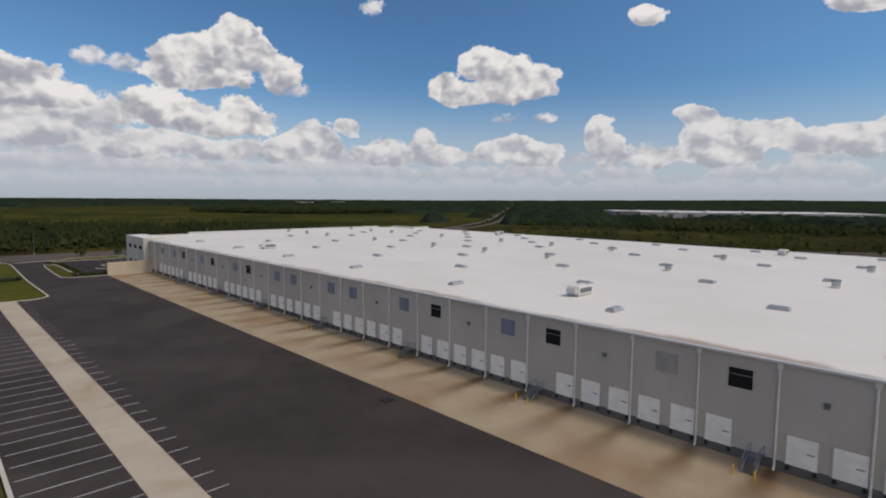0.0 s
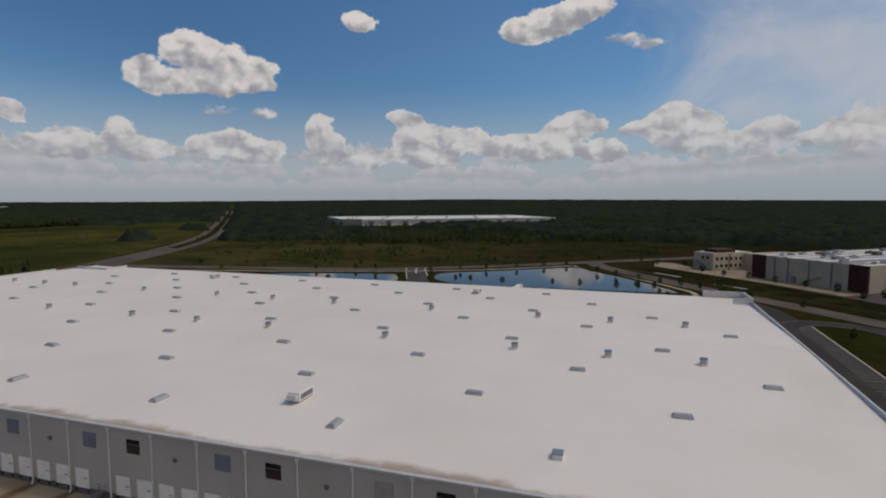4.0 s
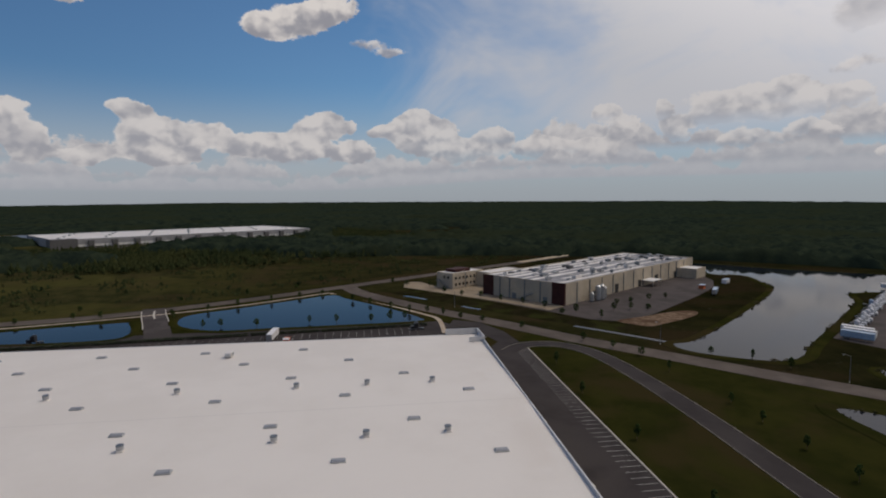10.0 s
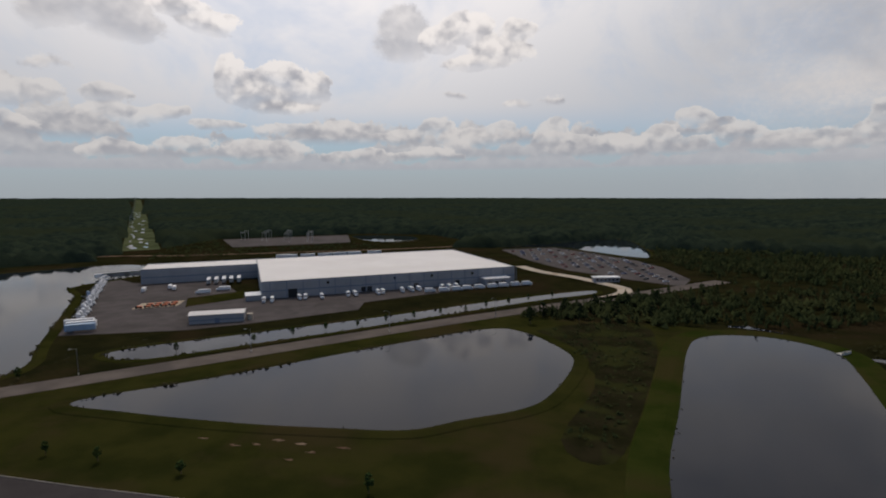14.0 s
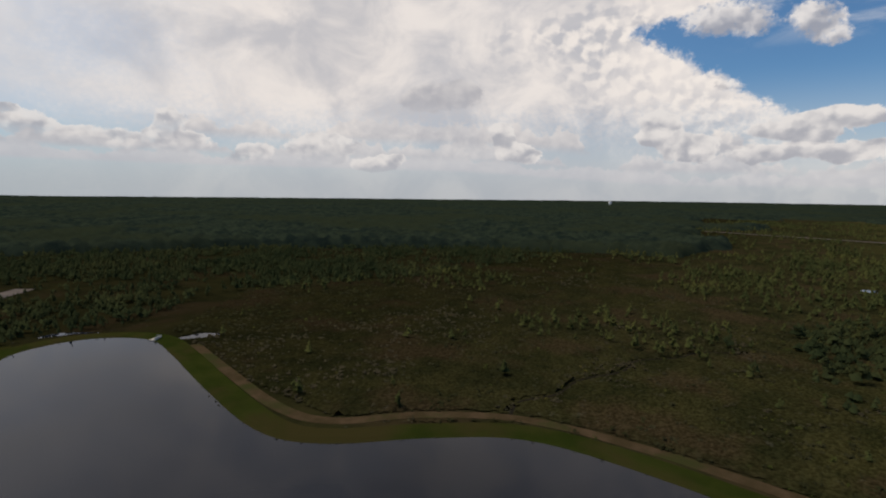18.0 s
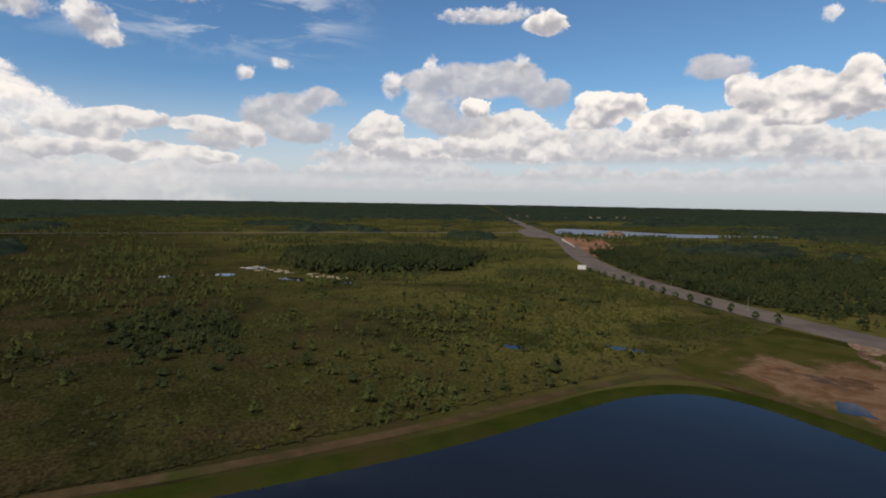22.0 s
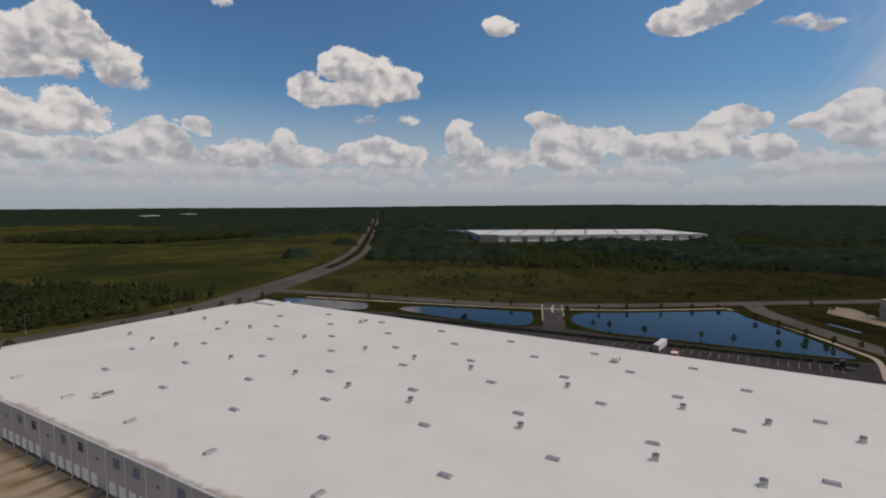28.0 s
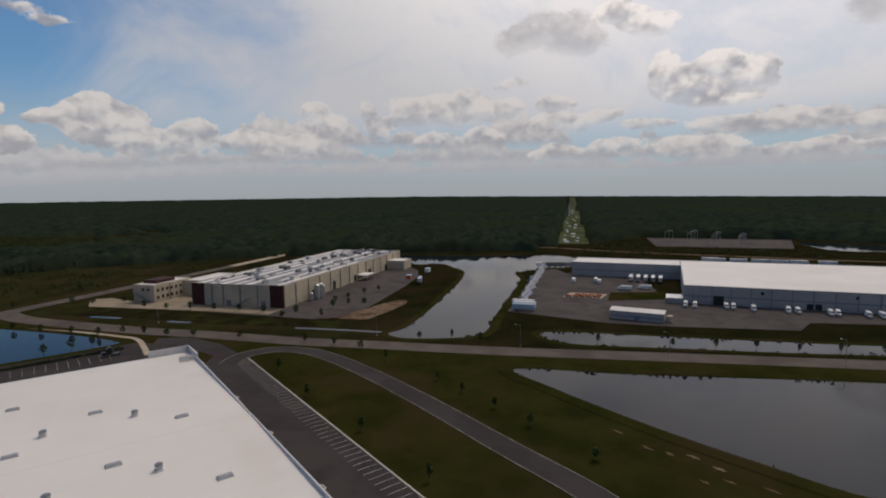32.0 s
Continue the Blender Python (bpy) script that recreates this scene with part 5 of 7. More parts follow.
M_GREYROOF = material("grey_gravel_roof", (0.24, 0.24, 0.25), (0.32, 0.32, 0.33), 0.08, 0.9, 0.0, 1.0, c3=(0.19, 0.19, 0.205), big=0.03, spec=0.05)

# ---- white depot ----
depot = oriented("white_depot", (106, -325), (-0.867, -0.5), 0, "long pale depot with a flat white roof", "depot")


def block(owner, lo, hi, wall, roof, name="wall", curb=0.35):
    """Four walls with a roof deck between their copings."""
    (x0, y0, z0), (x1, y1, z1) = lo, hi
    t = 0.4
    for a, b in (((x0, y0, z0), (x1, y0 + t, z1)), ((x0, y1 - t, z0), (x1, y1, z1)), ((x0, y0 + t, z0), (x0 + t, y1 - t, z1)), ((x1 - t, y0 + t, z0), (x1, y1 - t, z1))):
        part(name, box(a, b), wall, owner)
    part("roof", box((x0 + t, y0 + t, z1 - curb - 0.3), (x1 - t, y1 - t, z1 - curb)), roof, owner)


block(depot, (0, 0, 0), (174, 125, 11), M_PANEL, M_ROOF)
block(depot, (-80, 92, 0), (0, 125, 11), M_PANEL, M_ROOF)
part("band", box((-0.06, -0.06, 4.4), (174.06, 0, 5.1)), M_BAND, depot, "blue-grey stripe along the wall")
part("band", box((-80.06, 91.94, 4.4), (0, 92, 5.1)), M_BAND, depot)
part("band", box((-0.06, 0, 4.4), (0, 92, 5.1)), M_BAND, depot)
for k in range(18):
    part("downpipe", box((5 + 10 * k, -0.25, 0), (5.4 + 10 * k, 0, 10.6)), M_BAND, depot)
for x0 in (16, 62, 66, 98, 128, 160):
    part("dock_door", box((x0, -0.1, 0.3 if x0 != 16 else 0), (x0 + (5.5 if x0 == 16 else 3.2), 0.02, 3.6 if x0 != 16 else 5.4)), M_BLACK, depot)
for x0 in (40, 84, 110, 140):
    part("window", box((x0, -0.1, 7.2), (x0 + 1.5, 0.02, 8.8)), M_DARKGLASS, depot)
part("annex", box((147, -9, 0), (166, -0.02, 4.4)), M_PANEL, depot, "low white office annex")
part("annex_roof", box((146.6, -9.4, 4.4), (166.4, -0.02, 4.75)), M_WHITE, depot)
for x0 in (149, 154, 159):
    part("window", box((x0, -9.08, 1.2), (x0 + 3, -9, 2.6)), M_DARKGLASS, depot)
part("annex", box((-9, -3, 0), (-0.02, 9, 3.2)), M_PANEL, depot, "low white entrance lodge")
part("annex_roof", box((-9.4, -3.4, 3.2), (-0.02, 9.4, 3.5)), M_WHITE, depot)
part("canopy", box((174.02, 78, 4.2), (196, 92, 4.6)), M_WHITE, depot)
for k in range(5):
    part("canopy_post", box((176 + 4.5 * k, 79, 0), (176.3 + 4.5 * k, 79.3, 4.2)), M_GALV, depot)
shed = oriented("shed", (110, -260), (-0.91, -0.41), 0, "low grey shed with a white roof", "shed")
part("wall", box((0, 0, 0), (26, 10, 4.6)), M_PANEL, shed)
bm = bmesh.new()
v = [bm.verts.new(p) for p in ((-0.4, -0.5, 4.6), (26.4, -0.5, 4.6), (26.4, 10.5, 4.6), (-0.4, 10.5, 4.6), (-0.4, 5, 5.7), (26.4, 5, 5.7))]
for f in ((0, 1, 5, 4), (2, 3, 4, 5), (1, 2, 5), (3, 0, 4), (3, 2, 1, 0)):
    bm.faces.new([v[i] for i in f])
part("roof", bm, M_ROOF, shed, "white sheet metal roof")
part("band", box((-0.05, -0.05, 1.6), (26.05, 0, 2.1)), M_BAND, shed)
part("door", box((12, -0.08, 0), (14.4, 0, 2.6)), M_BAND, shed)
part("tank", tube((28.5, 4, 0), (28.5, 4, 3.2), 1.6, 16), M_CREAM, shed, "cream round tank beside the shed")

# ---- cream factory ----
cream = oriented("cream_factory", (251, -138), (0.606, -0.795), 0, "cream walled factory with a cluttered grey roof", "factory")
block(cream, (0, 0, 0), (205, 64, 13.6), M_CREAM, M_GREYROOF, curb=0.6)
for y0, w0, a, b in ((4, 3.0, 1, 120), (13, 2.4, 20, 204), (24, 4.2, 1, 204), (33, 2.2, 1, 90), (41, 4.5, 1, 160), (50, 3.2, 1, 204), (58, 4.6, 1, 204)):
    part("roof_strip", box((a, y0, 13.0), (b, y0 + w0, 13.18)), M_ROOF, cream, "white membrane strip on the roof")
for x0 in (40, 90, 140, 180):
    part("roof_strip", box((x0, 1, 13.0), (x0 + 1.6, 63, 13.16)), M_KERB, cream)
part("corner_panel", box((-0.12, -0.12, 0), (0.0, 9, 13.7)), M_RED, cream, "dark red corner panel")
part("corner_panel", box((-0.12, 55, 0), (0.0, 64.1, 13.7)), M_RED, cream)
part("corner_panel", box((-0.12, -0.14, 0), (1.2, -0.01, 13.7)), M_RED, cream)
for y0 in (17, 29, 41, 49):
    part("downpipe", box((-0.4, y0, 0), (-0.02, y0 + 0.7, 12.8), 0.05), M_STEEL, cream)
for k in range(12):
    part("downpipe", box((14 + 15.5 * k, -0.4, 0), (14.7 + 15.5 * k, -0.02, 12.8), 0.05), M_STEEL, cream)
for x0, w, h in ((34, 4, 5), (64, 5, 6), (100, 4, 5), (128, 6, 6), (165, 4, 5)):
    part("door", box((x0, -0.1, 0), (x0 + w, -0.01, h)), M_BLACK, cream)
for y0 in (12, 36):
    part("door", box((-0.1, y0, 0), (-0.01, y0 + 3.4, 3.8)), M_STEEL, cream)
for k in range(12):
    part("stair_step", box((-2.2, 22 + 0.9 * k, 5.0 - 0.42 * k), (-0.5, 22.9 + 0.9 * k, 5.15 - 0.42 * k)), M_STEEL, cream)
part("stair_rail", tube((-2.2, 22, 6.2), (-2.2, 32.8, 1.2), 0.12, 6), M_STEEL, cream)
block(cream, (-1, 92, 0), (32, 108, 11.4), M_CREAM, M_ROOF, "office_wall")
block(cream, (25, 64.3, 0), (62, 91.9, 10.6), M_CREAM, M_ROOF, "office_wall")
part("roof_screen", box((6, 96, 11.05), (22, 106, 13.2)), M_RED, cream, "dark red plant screen on the office roof")
for z0 in (2.0, 6.6):
    for k in range(6):
        w = part("window", box((1.4 + 4.0 * k, 91.9, z0), (3.2 + 4.0 * k, 91.99, z0 + 1.9)), M_DARKGLASS, cream)
        part("window_sill", box((1.2 + 4.0 * k, 91.8, z0 - 0.2), (3.4 + 4.0 * k, 91.99, z0)), M_KERB, w)
for y0 in (95.5, 99.5):
    part("window", box((-1.1, y0, 7.2), (-1.0, y0 + 1.8, 9.0)), M_DARKGLASS, cream)
for k in range(12):
    part("stair_step", box((-2.8, 95 + 0.8 * k, 0.4 + 0.42 * k), (-1.05, 95.8 + 0.8 * k, 0.55 + 0.42 * k)), M_STEEL, cream)
part("stair_rail", tube((-2.8, 95, 1.6), (-2.8, 104.6, 6.6), 0.14, 6), M_STEEL, cream)
part("stair_landing", box((-2.8, 104.6, 5.4), (-1.05, 107.4, 5.6)), M_STEEL, cream)
part("downpipe", box((12.3, 91.6, 0), (12.9, 91.98, 10.8)), M_STEEL, cream)
block(cream, (170, -16, 0), (190, -0.02, 8), M_CREAM, M_ROOF, "annex_wall")
part("awning", box((105, -9, 4.2), (120, -0.02, 4.6)), M_WHITE, cream, "white loading awning")
for s in (105.4, 119.2):
    part("awning_post", box((s, -8.8, 0), (s + 0.3, -8.5, 4.2)), M_GALV, cream)
for k, (x0, y0, r, h) in enumerate(((30, -6, 1.8, 9), (35, -6, 1.8, 9), (40, -5, 1.4, 7), (24, -5, 1.5, 5))):
    s = thing("silo", tuple(cream.matrix_basis @ Vector((x0, y0, 0.06))), "grey steel silo beside the factory wall", "silo", "silos at the factory")
    part("drum", tube((0, 0, 0.8), (0, 0, h), r, 14), M_GALV, s)
    part("cone", tube((0, 0, h), (0, 0, h + 1.2), r, 14, 0.2), M_GALV, s)
    part("skirt", tube((0, 0, 0), (0, 0, 0.8), r * 0.8, 14), M_STEEL, s)
rr = random.Random(4)
for k in range(64):
    x0, y0 = rr.uniform(6, 198), rr.uniform(5, 58)
    w, d, h = rr.uniform(1.4, 6.5), rr.uniform(1.4, 3.6), rr.uniform(0.7, 2.3)
    p = cream.matrix_basis @ Vector((x0, y0, 13.0))
    s = thing("plant_unit", tuple(p), "small roof plant unit on the factory", "roof plant", "plant units on the factory roof", turn=-52.7)
    part("body", box((-w / 2, -d / 2, 0), (w / 2, d / 2, h), 0.06), rr.choice((M_GALV, M_ROOF, M_STEEL, M_GALV, M_BASE)), s)
    part("fan", tube((0, 0, h), (0, 0, h + 0.35), min(w, d) * 0.36, 10), M_STEEL, s)

# ---- far warehouse ----
far_wh = oriented("far_warehouse", (745, 400), (0.63, -0.777), 0, "very long white roofed warehouse far off", "warehouse")
block(far_wh, (0, 0, 0), (405, 170, 12), M_PANEL, M_ROOF)
part("office", box((-6, -8, 0), (26, 14, 12.6)), M_BASE, far_wh, "dark glazed office corner")
for k in range(12):
    part("wall_pier", box((40 + 30 * k, -5, 0), (47 + 30 * k, -0.02, 9.5)), M_BASE, far_wh)
part("band", box((0, -0.08, 1.2), (405, -0.01, 4.0)), M_WHITE, far_wh, "row of white dock doors")
for k in range(26):
    p = far_wh.matrix_basis @ Vector((12 + 15 * k, 30 + 37 * (k % 4), 11.65))
    s = thing("far_roof_unit", tuple(p), "small grey unit on the far roof", "roof unit", "units on the far roof")
    part("body", box((-2, -1.5, 0), (2, 1.5, 1.8)), M_GALV, s)

tagged(sheet("depot_yard", [(158, -232), (105, -250), (82, -266), (37, -305), (40, -325), (-48, -405), (-30, -420), (120, -330), (170, -385), (232, -370), (275, -395), (262, -368), (196, -283)], 0.06, M_LOT), "grey asphalt yard of the white depot", "yard", kind="structure")
tagged(sheet("depot_car_park", [(-21, -622), (-79, -648), (-112, -600), (-150, -540), (-164, -496), (-170, -433), (-157, -402), (-128, -428), (-86, -470), (-54, -530)], 0.06, M_LOT), "grey car park full of parked cars", "car park", kind="structure")
tagged(sheet("factory_yard", [(330, -60), (285, -92), (213, -139), (207, -152), (219, -177), (271, -239), (300, -270), (330, -290), (376, -305), (372, -297), (251, -138), (304, -102), (340, -95)], 0.06, M_LOT), "grey concrete yard round the cream factory", "yard", kind="structure")
tagged(sheet("far_car_park", [(690, 360), (722, 410), (1000, 66), (935, 60)], 0.06, M_LOT), "grey car park before the far warehouse", "car park", kind="structure")
M_FORECOURT = material("pale_tan_paving", (0.27, 0.215, 0.15), (0.33, 0.27, 0.195), 0.12, 0.9, 0.0, 2.0, c3=(0.22, 0.175, 0.125), big=0.06, spec=0.05)
tagged(sheet("factory_forecourt", [(364, -50), (338, -47), (300, -79), (264, -108), (240, -125), (250.5, -138), (301.6, -99), (316, -118), (338.5, -101.5), (323, -81.5), (336.5, -71.8), (362, -62)], 0.10, M_FORECOURT), "pale tan paving before the factory and its office", "paving", kind="structure")
for b in ([(106, -325), (-45, -412), (20, -525), (240, -430), (232, -370), (170, -385)], [(240, -140), (304, -92), (345, -62), (430, -250), (372, -310)], [(735, 400), (1000, 70), (1140, 180), (880, 510)]):
    CLEAR.append(np.array(b, float))
CLEAR.append(np.array([(0, -66), (146, -66), (146, 226), (-2, 226)], float))
CORRIDOR = np.array([(345, -560), (330, -470), (400, -500), (390, -538), (2855, -3560), (2820, -3590), (356, -568)], float)
SUBST = np.array([(378, -720), (226, -811), (180, -695), (303, -621)], float)
ROADSIDE = np.array([(-1150, 20), (-1085, 316), (-1032, 494), (-985, 720), (-840, 700), (-900, 494), (-960, 300), (-1040, 20)], float)
CLEAR.append(ROADSIDE)
OPENING = np.array([(40, -640), (20, -720), (100, -830), (215, -840), (395, -735), (380, -560), (330, -500), (210, -560)], float)
CLEAR.append(CORRIDOR), CLEAR.append(SUBST)


# ---- plants ----
rng = np.random.default_rng(7)


def joined(pieces):
    vs, fs, n = [], [], 0
    for v, f in pieces:
        vs.append(v), fs.append(np.array(f) + n)
        n += len(v)
    return np.concatenate(vs), np.concatenate(fs)


def stick(r, h):
    v = np.array([(r, 0, 0), (-r / 2, r * 0.87, 0), (-r / 2, -r * 0.87, 0), (0, 0, h)])
    return v, [(0, 1, 3), (1, 2, 3), (2, 0, 3)]


def tuft(c, r, squash=1.0):
    """A ragged clump of leaves: four faces that meet in a tip."""
    a = np.arange(4) * 1.5708 + rng.uniform(0, 1.5)
    reach = r * rng.uniform(0.6, 1.35, 4)
    low = np.stack([np.cos(a) * reach, np.sin(a) * reach, -0.55 * r * squash * rng.uniform(0.4, 1.4, 4)], 1)
    tip = np.array([[rng.normal(0, 0.2) * r, rng.normal(0, 0.2) * r, r * squash * rng.uniform(0.7, 1.2)]])
    return np.concatenate([low, tip]) + np.array(c), [(0, 1, 4), (1, 2, 4), (2, 3, 4), (3, 0, 4)]


def pine_form():
    """A one metre pine: a bare stem and an uneven crown of tufts."""
    bits = [stick(0.020, 0.95)]
    for k in range(7):
        z = 0.36 + 0.088 * k + rng.uniform(-0.03, 0.03)
        a, w = rng.uniform(0, 6.28), 0.125 * (1.2 - 0.13 * k)
        bits.append(tuft((math.cos(a) * w * 0.75, math.sin(a) * w * 0.75, z), w, 1.3))
    return joined(bits)


def bush_form():
    bits = []
    for k in range(7):
        a, w, d = rng.uniform(0, 6.28), rng.uniform(0.12, 0.26), rng.uniform(0.05, 0.45)
        bits.append(tuft((math.cos(a) * d, math.sin(a) * d, rng.uniform(0.15, 0.75) * (1.1 - d)), w, 1.2))
    return joined(bits)


def scatter(name, x, y, size, forms, mat, label, category, wide=1.0):
    """Many plants in one mesh."""
    vs, fs, n = [], [], 0
    kind = rng.integers(0, len(forms), len(x))
    for k, (v, f) in enumerate(forms):
        s = kind == k
        m = int(s.sum())
        if not m:
            continue
        a = rng.uniform(0, 6.28, m)
        c, q = np.cos(a)[:, None], np.sin(a)[:, None]
        h = size[s][:, None]
        w = h * wide * rng.uniform(0.8, 1.25, (m, 1))
        px = (v[None, :, 0] * c - v[None, :, 1] * q) * w + x[s][:, None]
        py = (v[None, :, 0] * q + v[None, :, 1] * c) * w + y[s][:, None]
        pz = v[None, :, 2] * h
        vs.append(np.stack([px, py, pz], -1).reshape(-1, 3))
        fs.append((f[None] + (np.arange(m) * len(v))[:, None, None] + n).reshape(-1, 3))
        n += m * len(v)
    v, f = np.concatenate(vs), np.concatenate(fs)
    me = bpy.data.meshes.new(name)
    me.vertices.add(len(v)), me.loops.add(f.size), me.polygons.add(len(f))
    me.vertices.foreach_set("co", v.astype(np.float32).ravel())
    me.loops.foreach_set("vertex_index", f.astype(np.int32).ravel())
    me.polygons.foreach_set("loop_start", np.arange(0, f.size, 3, dtype=np.int32))
    me.polygons.foreach_set("use_smooth", np.ones(len(f), bool))
    me.update(calc_edges=True)
    me.materials.append(mat)
    return tagged(new(name, me), label, category, kind="stuff")


def free(x, y, grow=0.0):
    ok = np.ones(len(x), bool)
    for poly in CLEAR:
        lo, hi = poly.min(0) - 1, poly.max(0) + 1
        near = ok & (x > lo[0]) & (x < hi[0]) & (y > lo[1]) & (y < hi[1])
        if near.any():
            i = np.nonzero(near)[0]
            ok[i[inside(poly, x[i], y[i])]] = False
    return ok


def value_noise(x, y, cell, seed):
    """Smooth random field between 0 and 1."""
    g = np.random.default_rng(seed).random((256, 256))
    u, v = x / cell, y / cell
    i, j = np.floor(u).astype(int), np.floor(v).astype(int)
    a, b = u - i, v - j
    a, b = a * a * (3 - 2 * a), b * b * (3 - 2 * b)
    i, j = i % 256, j % 256
    k, m = (i + 1) % 256, (j + 1) % 256
    return (g[i, j] * (1 - a) + g[k, j] * a) * (1 - b) + (g[i, m] * (1 - a) + g[k, m] * a) * b


def field(poly, spacing, keep=None, anywhere=False):
    """Uneven points over a plan outline, off all roads, roofs and water."""
    poly = np.array(poly, float)
    lo, hi = poly.min(0), poly.max(0)
    n = int((hi - lo).prod() / spacing**2)
    x, y = rng.uniform(lo[0], hi[0], n), rng.uniform(lo[1], hi[1], n)
    s = inside(poly, x, y)
    x, y = x[s], y[s]
    if keep is not None:
        s = rng.random(len(x)) < keep(x, y)
        x, y = x[s], y[s]
    if anywhere:
        return x, y
    s = free(x, y)
    return x[s], y[s]


PINES = [pine_form() for _ in range(8)]
BUSHES = [bush_form() for _ in range(8)]

x, y = field([(-560, 480), (-420, 395), (-300, 345), (-150, 312), (60, 308), (182, 316), (172, 380), (140, 465), (40, 508), (-90, 530), (-300, 660), (-620, 800)], 3.4, lambda x, y: np.clip(value_noise(x, y, 22, 12) * 1.8 - 0.2, 0.15, 1))
scatter("pine_belt", x, y, 3.5 + 7 * rng.random(len(x)) ** 1.5, PINES, M_PINE, "dark belt of pines north of the road", "woods", 1.3)
x, y = field([(-1100, 900), (-620, 560), (-300, 640), (-100, 520), (60, 500), (-60, 900), (-200, 1500), (-900, 1500)], 9.0, lambda x, y: np.clip(value_noise(x, y, 90, 3) * 2.2 - 0.55, 0.06, 1))
scatter("mixed_woods", x, y, rng.uniform(6, 11, len(x)), PINES, M_WESTPINE, "mixed green woods beyond the road", "woods", 1.5)
x, y = field([(400, 335), (430, 288), (450, 194), (480, 93), (540, 20), (600, -130), (640, -260), (1200, 60), (1010, 40), (925, 60), (690, 352), (640, 480), (480, 410)], 4.2, lambda x, y: np.clip(value_noise(x, y, 60, 4) * 1.6 - 0.1, 0.25, 1))
scatter("east_woods", x, y, 3.5 + 7 * rng.random(len(x)) ** 1.4, PINES, M_PINE, "young pine woods east of the road", "woods", 1.3)
x, y = field([(300, 335), (268, 190), (300, 90), (350, 30), (430, -80), (560, -250), (600, -130), (540, 20), (480, 93), (450, 194), (430, 288), (400, 335)], 4.5, lambda x, y: np.clip(value_noise(x, y, 28, 14) * 2.6 - 1.1, 0.03, 0.8))
scatter("field_shrubs", x, y, 1.0 + 3.5 * rng.random(len(x)) ** 2, BUSHES + PINES, M_PINE, "scattered shrubs in the field east of the road", "shrubs", 1.2)
x, y = field([(-90, -285), (-70, -305), (-120, -365), (-190, -440), (-150, -640), (-500, -800), (-900, -500), (-700, -240), (-420, -260), (-260, -330), (-185, -285), (-150, -292)], 4.1, lambda x, y: np.clip(value_noise(x, y, 34, 21) * 2.2 - 0.35, 0.12, 1))
scatter("south_west_woods", x, y, 2.5 + 5.5 * rng.random(len(x)) ** 1.3, BUSHES[:3] + PINES, M_PINE, "dark woods behind the pond", "woods", 1.1)
pool_rng = random.Random(5)
for k in range(34):
    s = pool_rng.random()
    x0, y0 = (-600 + 118 * s, 84 + 58 * s)
    x0, y0 = x0 + pool_rng.uniform(-10, 30) * (1 - s), y0 + pool_rng.uniform(-8, 5)
    w0, d0 = pool_rng.uniform(0.8, 2.4), pool_rng.uniform(1.5, 4.5)
    line = curve_through([(x0 - w0, y0 - d0 * 0.3), (x0 - w0 * 0.2, y0 + d0), (x0 + w0, y0 + d0 * 0.2), (x0 + w0 * 0.3, y0 - d0)], True, 3)
    CLEAR.append(grown(line, 2.0))
    tagged(sheet("sand_fleck", line, 0.35, M_SAND, 0.4), "small pale sandy rise before the dark copse", "sand", "sandy rises before the copse")
for pts in ([(-186, -246), (-192, -240), (-202, -238), (-198, -246)], [(-171, -281), (-163, -287), (-150, -292), (-160, -294)], [(-552, 8), (-546, 16), (-556, 20), (-562, 10)], [(-580, 80), (-572, 92), (-584, 100), (-592, 88)], [(-545, 50), (-536, 60), (-548, 66), (-556, 54)], [(-505, 92), (-482, 104), (-492, 112), (-510, 102)], [(-470, 122), (-456, 134), (-470, 138)], [(-256, 132), (-250, 130), (-244, 136), (-250, 136)], [(-232, 172), (-226, 171), (-216, 180), (-224, 179)]):
    tagged(sheet("swamp_pool", curve_through(pts, True, 5), 0.06, M_WATER, 0.1), "small shining pool in the swamp", "pool", "pools in the swamp")
tagged(ribbon("swamp_ditch", [(-198, -90), (-212, -94), (-226, -87), (-244, -86), (-262, -77), (-280, -76), (-294, -64), (-308, -58), (-318, -42)], 1.1, 0.04, M_MUD), "narrow dark ditch through the shrubs", "ditch", kind="structure")
W_SWAMP = [(-200, 165), (-202, -60), (-186, -100), (-168, -130), (-172, -180), (-192, -260), (-270, -320), (-720, -240), (-800, 200), (-640, 480), (-420, 345), (-230, 262), (-185, 225)]
near = lambda x, y: np.clip(value_noise(x, y, 26, 5) * 1.7 - 0.15, 0.18, 1) * np.clip(value_noise(x, y, 75, 31) * 3.4 - 0.7 + np.clip((20 - y) / 120, 0, 1), 0.15, 1) * np.clip((620 + x) / 330, 0.12, 1)


